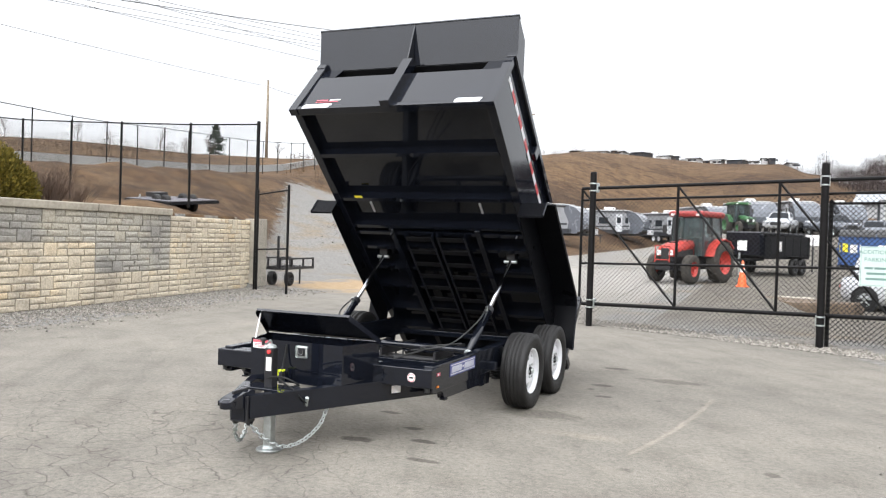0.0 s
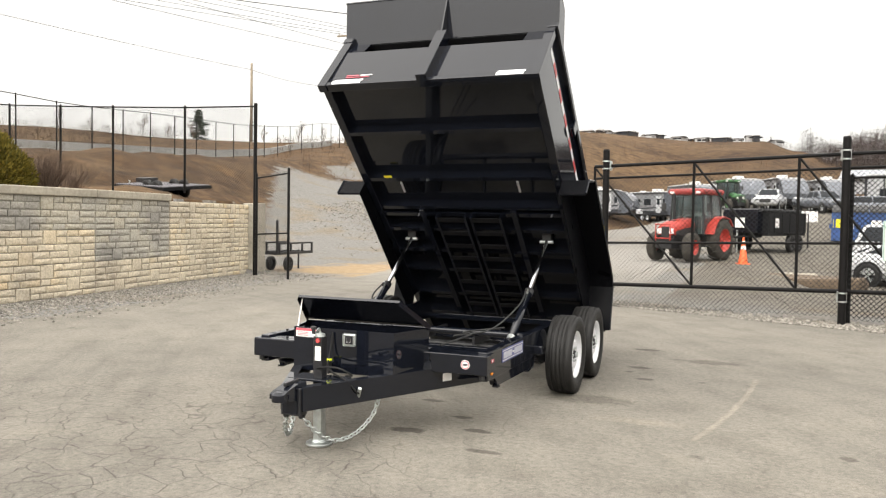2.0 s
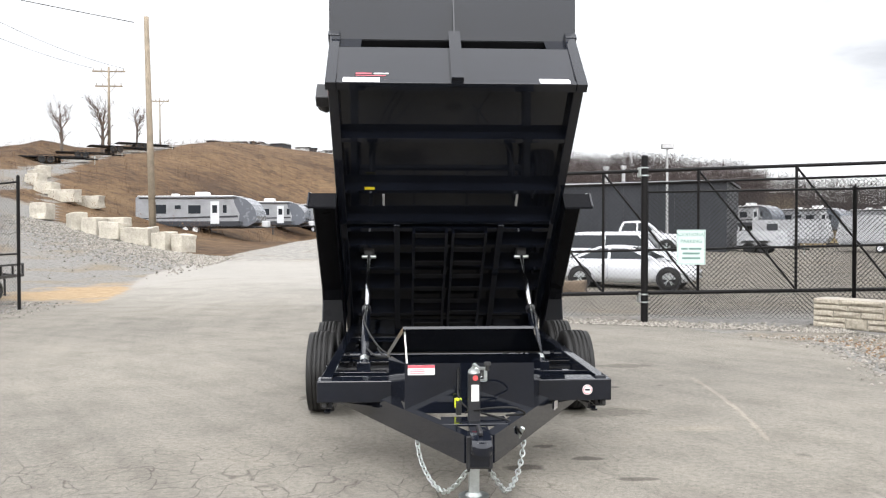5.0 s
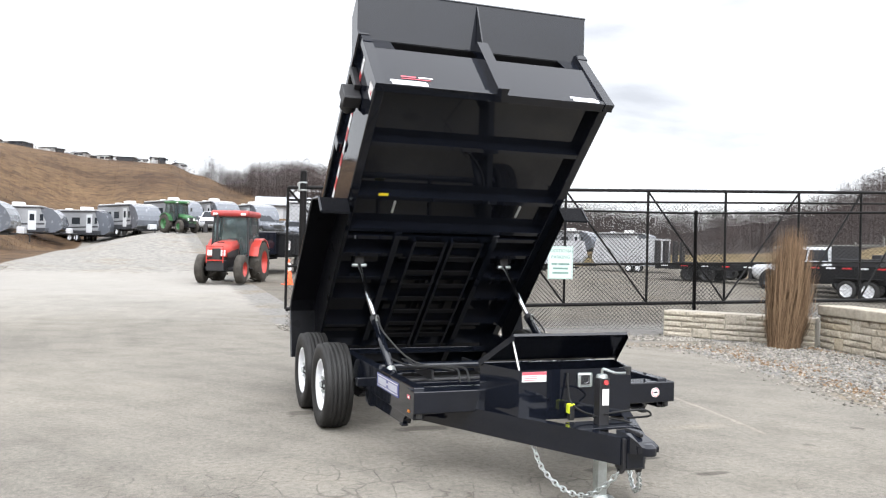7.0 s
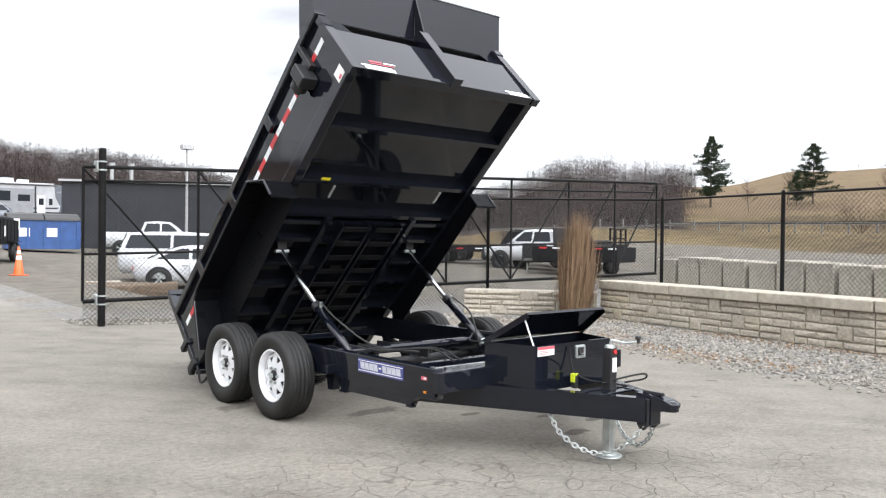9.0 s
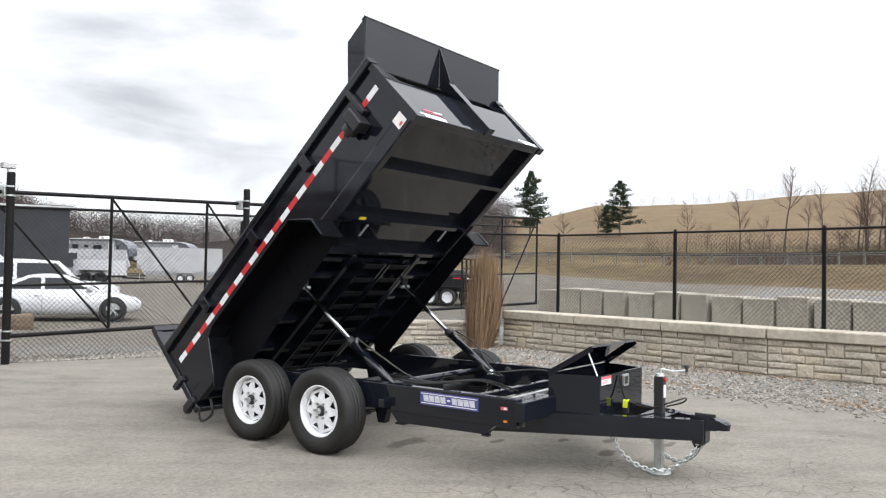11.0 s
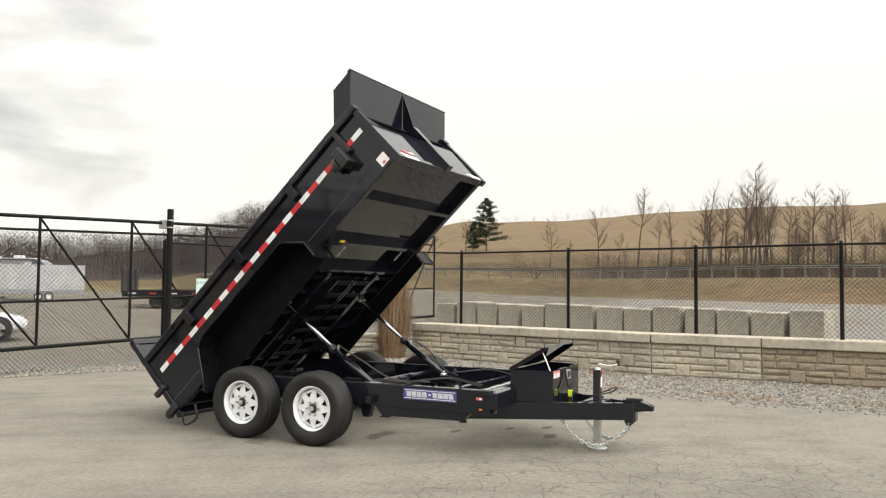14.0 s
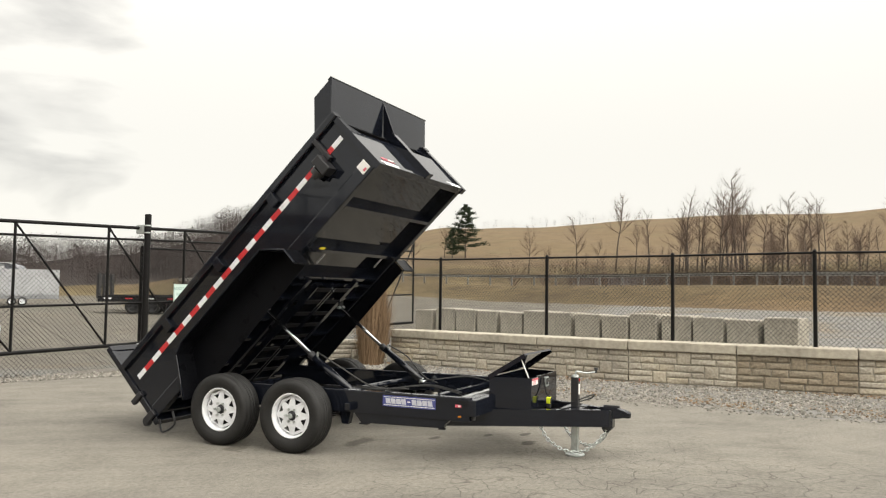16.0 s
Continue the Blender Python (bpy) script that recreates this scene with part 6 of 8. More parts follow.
def tractor(x, y, turn, paint="orange", label="orange farm tractor with a glass cab on the lot"):
    t = put("tractor", x, y, label, "tractor", turn)
    part("hood", loft(B(), [(0.35, [(0, 0.95), (0.34, 0.95), (0.36, 1.35), (0.28, 1.5), (0, 1.53)]), (1.2, [(0, 0.9), (0.34, 0.9), (0.35, 1.25), (0.26, 1.4), (0, 1.43)]), (1.72, [(0, 0.92), (0.3, 0.92), (0.31, 1.15), (0.2, 1.26), (0, 1.28)])]), M[paint], t, smoothed=True)
    part("chassis", box(B(), -1.2, 1.65, -0.26, 0.26, 0.5, 0.95, 0.03), M["black_rough"], t)
    part("nose_grille", box(B(), 1.68, 1.745, -0.15, 0.15, 0.8, 1.2, 0.02), M["black_plastic"], t)
    bm = B()
    for y_ in (-0.28, 0.28):
        rod(bm, (1.9, y_, 0.72), (1.88, y_, 1.3), 0.02, 6)
    for z in (0.8, 1.28):
        rod(bm, (1.9, -0.3, z), (1.9, 0.3, z), 0.02, 6)
    part("brush_guard", bm, M[paint], t)
    part("hood_vent", box(B(), 0.9, 1.3, -0.12, 0.12, 1.38, 1.425, 0.01), M["black_plastic"], t)
    part("weight_bracket", box(B(), 1.55, 1.86, -0.3, 0.3, 0.45, 0.8, 0.02), M["black_rough"], t)
    part("cab_glass", loft(B(), [(-1.05, [(0, 0.95), (0.62, 0.95), (0.66, 1.5), (0.58, 2.36), (0, 2.36)]), (0.28, [(0, 0.95), (0.6, 0.95), (0.64, 1.5), (0.55, 2.36), (0, 2.36)])]), M["cab_glass"], t)
    for px, pq in ((-1.05, -1.0), (0.29, 0.22), (-0.35, -0.35)):
        for s in (-1, 1):
            part("cab_pillar", rod(B(), (px, s * 0.66, 0.95), (pq, s * 0.59, 2.38), 0.04, 8), M["black_rough"], t)
    part("cab_roof", box(B(), -1.2, 0.45, -0.7, 0.7, 2.34, 2.56, 0.09), M["roof_red" if paint == "orange" else paint], t)
    part("cab_seat", box(B(), -0.75, -0.3, -0.25, 0.25, 0.95, 1.6, 0.05), M["black_rough"], t)
    for s in (-1, 1):
        ty = part("rear_tyre", lathe(B(), [(-0.2, 0.42), (-0.21, 0.62), (-0.15, 0.74), (0.15, 0.74), (0.21, 0.62), (0.2, 0.42)], "y", (-0.75, s * 0.77, 0.74), 32), M["dusty_rubber"], t, smoothed=True)
        bm = B()
        for k in range(20):
            a = k * math.tau / 20
            m = Matrix.Translation((-0.75, s * 0.77, 0.74)) @ Matrix.Rotation(a, 4, 'Y') @ Matrix.Translation((0, 0.09 * (1 if k % 2 else -1), 0.75)) @ Matrix.Rotation(0.6 * (1 if k % 2 else -1), 4, 'Z')
            box(bm, -0.03, 0.03, -0.12, 0.12, -0.03, 0.035, m=m)
        part("tread_lugs", bm, M["dusty_rubber"], ty)
        part("rear_rim", lathe(B(), [(s * 0.19, 0.43), (s * 0.14, 0.38), (s * 0.02, 0.3), (s * 0.02, 0.12), (s * 0.08, 0.1), (s * 0.08, 0.0)], "y", (-0.75, s * 0.77, 0.74), 24), M[paint], ty)
        tf = part("front_tyre", lathe(B(), [(-0.14, 0.26), (-0.15, 0.4), (-0.1, 0.5), (0.1, 0.5), (0.15, 0.4), (0.14, 0.26)], "y", (1.15, s * 0.68, 0.5), 28), M["dusty_rubber"], t, smoothed=True)
        part("front_rim", lathe(B(), [(s * 0.13, 0.27), (s * 0.09, 0.23), (s * 0.02, 0.2), (s * 0.02, 0.0)], "y", (1.15, s * 0.68, 0.5), 24), M[paint], tf)
        bm = B()
        pr = [(math.cos(a) * 0.86, math.sin(a) * 0.86) for a in (0.25, 0.7, 1.15, 1.6, 2.05, 2.5)]
        pi = [(math.cos(a) * 0.82, math.sin(a) * 0.82) for a in (0.25, 0.7, 1.15, 1.6, 2.05, 2.5)]
        ext(bm, [(-0.75 + a, 0.74 + b) for a, b in pr + pi[::-1]], "y", s * 0.57, s * 0.95)
        part("rear_fender", bm, M[paint], t)
        part("head_lamp", ext(B(), [(1.62, 0.98), (1.745, 0.96), (1.73, 1.14), (1.62, 1.18)], "y", s * 0.23 - 0.075, s * 0.23 + 0.075), M["white_label"], t)
        part("mirror", box(B(), 0.3, 0.36, s * 0.88 - 0.08, s * 0.88 + 0.08, 1.75, 2.05, 0.02), M["black_plastic"], t)
    for q in (-1, 1):
        part("hood_side", ext(B(), [(0.45, 0.92), (1.62, 0.9), (1.62, 1.05), (1.1, 1.14), (0.45, 1.2)], "y", q * 0.352 - 0.008, q * 0.352 + 0.008), M["black_plastic"], t)
        part("roof_lamp", box(B(), 0.38, 0.46, q * 0.5 - 0.09, q * 0.5 + 0.09, 2.38, 2.46, 0.015), M["white_label"], t)
        part("step", box(B(), 0.05, 0.35, q * 0.66 - 0.1, q * 0.66 + 0.1, 0.5, 0.54), M["black_rough"], t)
    part("front_axle", rod(B(), (1.15, -0.7, 0.5), (1.15, 0.7, 0.5), 0.09, 10), M["black_rough"], t)
    part("exhaust", rod(B(), (0.42, -0.42, 1.0), (0.42, -0.42, 2.4), 0.045, 10), M["black_rough"], t)


tractor(0.15, 22.4, -90 - 23)
tractor(-0.4, 61.0, -60, "green", "small green farm tractor by the campers")


def low_trailer(name, x, y, turn, label, L=4.2, W=1.9, side=0.7, deck=0.75, mt="black", group="", dz=0.0, fenders=True, rim="black_rough"):
    t = put(name, x, y, label, "trailer", turn, group, dz)
    part("deck", box(B(), -L / 2, L / 2, -W / 2, W / 2, deck - 0.12, deck, 0.01), M["dull_black"], t)
    if side:
        for s in (-1, 1):
            part("side_wall", box(B(), -L / 2, L / 2, s * W / 2 - 0.025, s * W / 2 + 0.025, deck, deck + side), M["dull_black" if mt == "black" else mt], t)
            k = -L / 2 + 0.2
            while k < L / 2:
                part("side_stake", box(B(), k - 0.04, k + 0.04, s * (W / 2 + 0.035) - 0.012, s * (W / 2 + 0.035) + 0.012, deck, deck + side, 0.004), M["dull_black" if mt == "black" else mt], t)
                k += 0.8
        for e in (-1, 1):
            part("end_wall", box(B(), e * L / 2 - 0.025, e * L / 2 + 0.025, -W / 2, W / 2, deck, deck + side), M["dull_black" if mt == "black" else mt], t)
    for s in (-1, 1):
        part("tongue", rod(B(), (L / 2 - 0.2, s * W * 0.3, deck - 0.15), (L / 2 + 1.1, s * 0.04, deck - 0.2), 0.045, 8), M["dull_black"], t)
        for wx in (-0.75, 0.05):
            road_wheel(t, wx, s * (W / 2 + (0.14 if fenders else -0.45)), 0.36, 0.2, rim)
        if fenders:
            part("fender", box(B(), -1.2, 0.5, s * (W / 2 + 0.14) - 0.13, s * (W / 2 + 0.14) + 0.13, 0.78, 0.81, 0.01), M["dull_black"], t)
    part("jack", rod(B(), (L / 2 + 0.8, 0.0, 0.0), (L / 2 + 0.8, 0.0, deck + 0.1), 0.035, 8), M["zinc"], t)
    return t


dt = low_trailer("utility_dump_trailer", 2.6, 29.3, -112, "black dump trailer parked behind the tractor", 3.9, 1.9, 0.85, 0.8)
part("hood_box", box(B(), 1.95, 2.5, -0.7, 0.7, 0.8, 1.75, 0.03), M["black"], dt)
part("mesh_tarp", box(B(), -1.9, 2.3, -0.8, 0.8, 1.66, 1.78, 0.03), M["black_rough"], dt)
part("paper_sign", box(B(), 2.52, 2.525, -0.2, 0.2, 1.0, 1.4), M["white_label"], dt)
part("paper_sign", box(B(), 1.0, 1.4, 0.98, 0.985, 1.0, 1.4), M["white_label"], dt)
low_trailer("utility_trailer", 22.6, 42.2, -35, "white-sided open trailer at the far lot", 3.0, 1.9, 0.95, 0.5, "white_paint", "trailers in the far row")
def gooseneck_trailer(x, y, turn, label, L=7.0):
    """A low equipment trailer: deck along x, raised neck at +x, ramps standing at -x."""
    t = put("gooseneck_trailer", x, y, label, "trailer", turn, "trailers in the far row")
    part("deck", box(B(), -L / 2, L / 2, -1.05, 1.05, 0.72, 0.84, 0.01), M["dark_board"], t)
    for s in (-1, 1):
        part("side_beam", box(B(), -L / 2, L / 2, s * 1.08 - 0.04, s * 1.08 + 0.04, 0.6, 0.88, 0.01), M["dull_black"], t)
        for k in range(7):
            part("tape_strip", box(B(), -L / 2 + 0.3 + k, -L / 2 + 0.65 + k, s * 1.124 - 0.003, s * 1.124 + 0.003, 0.74, 0.8), M["red_tape" if k % 2 else "white_tape"], t)
        part("neck_beam", ext(B(), [(L / 2 - 0.3, 0.62), (L / 2 + 0.1, 0.62), (L / 2 + 0.5, 1.35), (L / 2 + 2.2, 1.5), (L / 2 + 2.2, 1.7), (L / 2 + 0.4, 1.62), (L / 2 - 0.1, 0.9)], "y", s * 0.55 - 0.07, s * 0.55 + 0.07), M["dull_black"], t)
        part("ramp", box(B(), -L / 2 - 0.12, -L / 2, s * 0.6 - 0.3, s * 0.6 + 0.3, 0.75, 2.0, 0.01), M["black_rough"], t)
        part("fender", box(B(), -1.7, 0.5, s * 1.0 - 0.2, s * 1.0 + 0.2, 0.86, 0.9, 0.01), M["dull_black"], t)
        part("landing_leg", rod(B(), (L / 2 + 0.3, s * 0.6, 0), (L / 2 + 0.3, s * 0.6, 1.2), 0.05, 8), M["dull_black"], t)
        for wx in (-1.1, -0.2):
            road_wheel(t, wx, s * 0.98, 0.38, 0.22, "black_rough")
    part("coupler", rod(B(), (L / 2 + 2.1, 0, 0.9), (L / 2 + 2.1, 0, 1.65), 0.07, 10), M["dull_black"], t)
    part("neck_head", box(B(), L / 2 + 1.8, L / 2 + 2.25, -0.62, 0.62, 1.45, 1.72, 0.02), M["dull_black"], t)
    part("tool_box", box(B(), L / 2 + 0.7, L / 2 + 1.5, -0.45, 0.45, 1.3, 1.75, 0.02), M["black_rough"], t)


gooseneck_trailer(23.6, 25.2, -55, "black gooseneck equipment trailer in the far row", 5.5)
gooseneck_trailer(27.0, 27.6, -55, "black gooseneck equipment trailer in the far row", 6.5)
side_dump = low_trailer("utility_trailer", 22.3, 15.3, 104, "black dump trailer with white wheels beside the work truck", 3.8, 2.0, 0.5, 0.72, rim="wheel_white")
part("tongue_box", box(B(), 2.0, 2.7, -0.5, 0.5, 0.7, 1.35, 0.03), M["black_rough"], side_dump)
for k in range(6):
    part("tape_strip", box(B(), -1.9 + 0.62 * k, -1.55 + 0.62 * k, 1.05, 1.056, 1.13, 1.19), M["red_tape" if k % 2 else "white_tape"], side_dump)
flatbed = low_trailer("equipment_trailer", 26.9, 20.0, 104, "black flat-deck trailer with a front rack beside the work truck", 5.4, 2.0, 0.2, 1.0)
for q in (-0.95, -0.32, 0.32, 0.95):
    part("rack_post", box(B(), -2.7, -2.62, q - 0.04, q + 0.04, 1.05, 1.95), M["dull_black"], flatbed)
for q in (1.45, 1.9):
    part("rack_bar", box(B(), -2.7, -2.62, -0.99, 0.99, q, q + 0.07), M["dull_black"], flatbed)
part("winch", box(B(), -1.2, -0.8, -0.3, 0.2, 1.05, 1.6, 0.04), M["black_rough"], flatbed)
part("hand_crank", box(B(), 0.4, 0.7, -0.2, 0.2, 1.05, 1.5, 0.04), M["black_rough"], flatbed)
flat = low_trailer("equipment_trailer", -19.6, 17.6, 158, "black flat-deck equipment trailer on the gravel bank", 4.2, 2.0, 0.0, 0.5, fenders=False)
flat.matrix_world = flat.matrix_world @ pose(0, 0, -0.2, -5, -3, 0)
for k in range(9):
    part("deck_board", box(B(), -2.05, 2.05, -0.95 + 0.212 * k, -0.95 + 0.212 * k + 0.2, 0.504, 0.53, 0.004), M["dark_board"], flat)
part("tool_tray", box(B(), 1.5, 2.3, -0.6, 0.0, 0.53, 0.72, 0.02), M["black_rough"], flat)
low_trailer("equipment_trailer", -34.7, 73.4, 10, "black flat-deck trailer at the top of the ramp", 6.0, 2.2, 0.0, 0.7)
for px_, py_ in ((-36.0, 94.8), (-35.2, 102.2)):
    low_trailer("equipment_trailer", px_, py_, 35, "black flat-deck trailer at the top of the ramp", 6.5, 2.2, 0.0, 0.8, group="trailers on the hill")
low_trailer("equipment_trailer", -35.9, 84.6, 20, "black flat-deck trailer at the top of the ramp", 6.0, 2.2, 0.0, 0.7)


def frame_trailer():
    t = put("utility_trailer", -10.75, 13.0, "small black utility trailer frame behind the swing gate", "trailer", 92)
    for q in (-1, 1):
        part("side_rail", box(B(), -1.1, 0.8, q * 0.42 - 0.03, q * 0.42 + 0.03, 0.5, 0.58), M["black_rough"], t)
        part("top_rail", box(B(), -1.1, 0.8, q * 0.42 - 0.025, q * 0.42 + 0.025, 0.8, 0.85), M["black_rough"], t)
        for k in (-1.08, -0.45, 0.2, 0.78):
            part("stake", box(B(), k - 0.025, k + 0.025, q * 0.42 - 0.022, q * 0.42 + 0.022, 0.5, 0.85), M["black_rough"], t)
        road_wheel(t, -0.4, q * 0.3, 0.21, 0.13, "black_rough")
    for k in (-1.08, -0.5, 0.1, 0.78):
        part("cross_bar", box(B(), k - 0.03, k + 0.03, -0.42, 0.42, 0.5, 0.57), M["black_rough"], t)
    part("ramp_post", box(B(), -1.15, -1.1, -0.4, -0.34, 0.5, 1.5), M["black_rough"], t)
    part("jack_stand", rod(B(), (0.7, 0, 0.0), (0.7, 0, 0.6), 0.03, 8), M["black_rough"], t)


frame_trailer()


def dumpster():
    t = put("dumpster", 7.6, 40.2, "blue steel dumpster with black lids", "dumpster", -6)
    part("bin", ext(B(), [(-1.0, 0.15), (0.9, 0.15), (1.0, 1.25), (0.6, 1.85), (-1.0, 1.7)], "x", -1.75, 1.75), M["blue"], t)
    for k in (-1.6, -0.8, 0.0, 0.8, 1.6):
        part("rib", box(B(), k - 0.05, k + 0.05, -1.05, -0.98, 0.2, 1.6), M["blue"], t)
    for k in (-0.88, 0.88):
        part("lid", ext(B(), [(-1.08, 1.66), (-1.05, 1.76), (-0.5, 1.98), (0.1, 2.06), (0.62, 1.93), (0.62, 1.85)], "x", k - 0.85, k + 0.85), M["black_plastic"], t)
    for k in (-1.2, 0.1):
        part("notice", box(B(), k, k + 0.5, -1.016, -1.004, 0.8, 1.25), M["white_label"], t)
    part("notice", box(B(), -1.68, -1.3, -1.016, -1.004, 0.85, 1.3), M["yellow_label"], t)
    for s in (-1, 1):
        part("fork_pocket", box(B(), s * 1.8 - 0.08, s * 1.8 + 0.08, -0.6, 0.6, 0.8, 1.05, 0.01), M["blue"], t)


dumpster()
t = put("notice_post", 4.4, 33.0, "white notice on a thin black post", "sign", -8)
part("post", rod(B(), (0, 0, 0), (0, 0, 1.6), 0.04, 8), M["black_rough"], t)
part("notice_board", box(B(), -0.4, 0.4, -0.03, 0.0, 1.2, 1.7, 0.01), M["white_label"], t)


def dark_building():
    x0, y0, x1, y1 = 9.9, 44.8, 19.2, 40.0
    L = math.hypot(x1 - x0, y1 - y0)
    t = put("dark_shed", x0, y0, "charcoal metal shed with a flat roof", "building", math.degrees(math.atan2(y1 - y0, x1 - x0)))
    zg = t.matrix_world.translation.z
    H = 4.8 - zg
    part("wall", box(B(), 0, L, 0, 9, -0.4, H), M["dark_panel"], t)
    k = 0.0
    while k < L:
        part("wall_seam", box(B(), k, k + 0.05, -0.03, 0.0, -0.3, H - 0.1), M["dark_panel"], t)
        k += 1.05
    part("roof", box(B(), -0.15, L + 0.15, -0.15, 9.2, H, H + 0.14), M["dark_panel"], t)
    part("gutter", box(B(), -0.15, L + 0.15, -0.22, -0.15, H - 0.02, H + 0.1), M["bare_steel"], t)
    for a in (2.2, 3.4):
        part("roof_pipe", rod(B(), (a, 4, H), (a, 4, H + 1.3), 0.12, 10), M["bare_steel"], t)
        part("pipe_cap", rod(B(), (a, 4, H + 1.3), (a, 4, H + 1.5), 0.2, 10), M["bare_steel"], t)


dark_building()


def lamp_post(x, y, top):
    t = put("street_lamp", x, y, "pale steel lamp post with a box head", "street lamp")
    h = top - height(x, y)
    part("pole", rod(B(), (0, 0, 0), (0, 0, h), 0.09, 12, 0.06), M["bare_steel"], t)
    part("lamp_head", box(B(), -0.35, 0.35, -0.2, 0.2, h - 0.05, h + 0.25, 0.03), M["bare_steel"], t)


lamp_post(15.4, 39.6, 6.75)


def camper(x, y, turn, label, L=8.0, group="campers on the lot", side="silver_panel", dz=0.0, H=3.0):
    """A travel trailer: long side along x, rounded nose at +x."""
    t = put("camper", x, y, label, "camper", turn, group, dz)
    W = 2.4
    nose_line = [(L / 2 - 0.7, 0.65), (L / 2 - 0.12, 0.95), (L / 2, 1.45), (L / 2 - 0.12, 1.9), (L / 2 - 0.4, H - 0.65), (L / 2 - 0.85, H - 0.28), (L / 2 - 1.4, H - 0.08), (L / 2 - 1.9, H)]
    part("body", ext(B(), [(-L / 2, 0.65)] + nose_line + [(-L / 2 + 0.15, H), (-L / 2, H - 0.15)], "y", -W / 2, W / 2), M[side], t)
    part("roof", box(B(), -L / 2 + 0.1, L / 2 - 1.9, -W / 2 + 0.04, W / 2 - 0.04, H, H + 0.06, 0.02), M["roof_white"], t)
    capp = [(a + 0.012, b + 0.008) for a, b in nose_line] + [(L / 2 - 1.75, 2.4), (L / 2 - 1.35, 1.6), (L / 2 - 1.5, 0.655)]
    part("nose_cap", ext(B(), capp, "y", -W / 2 - 0.012, W / 2 + 0.012), M["grey_car"], t)
    for s in (-1, 1):
        o = s * W / 2
        part("lower_skirt", box(B(), -L / 2, L / 2 - 1.1, o - 0.012, o + 0.012, 0.65, 1.05), M["dark_panel"], t)
        part("awning_rail", rod(B(), (-L / 2 + 0.3, o + s * 0.06, H - 0.12), (L / 2 - 1.6, o + s * 0.06, H - 0.12), 0.05, 8), M["black_rough"], t)
        part("door", box(B(), 1.2, 1.9, o - 0.02, o + 0.02, 0.85, 2.6, 0.01), M["white_paint"], t)
        part("door_window", box(B(), 1.35, 1.75, o - 0.028, o + 0.028, 1.7, 2.3), M["glass"], t)
        for a, b, c, d in ((-3.3, -2.4, 1.65, 2.35), (-0.6, 0.4, 1.65, 2.3), (-1.7, -1.2, 2.0, 2.3), (2.2, 2.5, 1.7, 2.3)):
            if a > -L / 2 + 0.3:
                part("window", box(B(), a, b, o - 0.022, o + 0.022, c, d, 0.02), M["glass"], t)
        part("stripe", ext(B(), [(-L / 2 + 0.2, 1.2), (L / 2 - 1.5, 1.35), (L / 2 - 1.5, 1.5), (-L / 2 + 0.2, 1.28)], "y", o - 0.014, o + 0.014), M["dark_panel"], t)
        for wx in (-0.85, -0.05):
            road_wheel(t, wx, s * (W / 2 - 0.12), 0.36, 0.22, "wheel_white")
        part("hitch_bar", rod(B(), (L / 2 - 0.6, s * 0.6, 0.62), (L / 2 + 1.1, 0, 0.58), 0.05, 8), M["black_rough"], t)
    part("frame", box(B(), -L / 2, L / 2 - 0.3, -0.9, 0.9, 0.5, 0.66), M["black_rough"], t)
    part("air_conditioner", box(B(), -0.4, 0.6, -0.4, 0.4, H + 0.05, H + 0.38, 0.08), M["roof_white"], t)
    part("roof_vent", box(B(), -2.4, -1.9, -0.25, 0.25, H + 0.05, H + 0.25, 0.04), M["roof_white"], t)
    part("gas_locker", box(B(), L / 2 + 0.1, L / 2 + 0.6, -0.35, 0.35, 0.6, 1.1, 0.06), M["white_paint"], t)
    part("stand", rod(B(), (L / 2 + 0.9, 0, 0), (L / 2 + 0.9, 0, 0.7), 0.05, 8), M["black_rough"], t)
    return t


camper(-16.3, 57.0, -9, "pale grey travel trailer with a charcoal nose", 9.8, dz=-0.3)
camper(-14.0, 75.2, -8, "pale grey travel trailer behind the first camper", 8.2, dz=-0.9)
for x, y, a in ((-4.5, 76.0, -62), (-0.5, 77.0, -66), (3.5, 78.5, -70), (7.5, 79.0, -72), (23.5, 83, -75), (-8.5, 79.0, -40)):
    camper(x, y, a, "pale grey travel trailer in the row on the lot", 7.6 if int(x) % 2 else 8.2)
for x, y in ((41, 86), (47, 82), (53.5, 79)):
    camper(x, y, -60, "pale grey travel trailer in the far row", 7.6)
rv = camper(15.2, 76.0, -8, "tall white camper with dark trim by the shed", 9.0, side="cargo_white", H=3.65)
part("corner_trim", box(B(), -4.52, -4.3, -1.23, 1.23, 0.65, 3.5), M["dark_panel"], rv)
part("awning_arm", box(B(), -3.0, -2.88, -1.26, -1.2, 0.9, 3.4), M["dark_panel"], rv)
part("awning_arm", box(B(), 1.0, 1.12, -1.26, -1.2, 0.9, 3.4), M["dark_panel"], rv)
part("slide_out", box(B(), -2.7, 0.9, -1.32, -1.2, 0.95, 3.15), M["silver_panel"], rv)
part("slide_window", box(B(), -2.4, -1.0, -1.335, -1.32, 2.0, 2.9), M["glass"], rv)
part("slide_window", box(B(), -0.4, 0.6, -1.335, -1.32, 2.0, 2.6), M["glass"], rv)


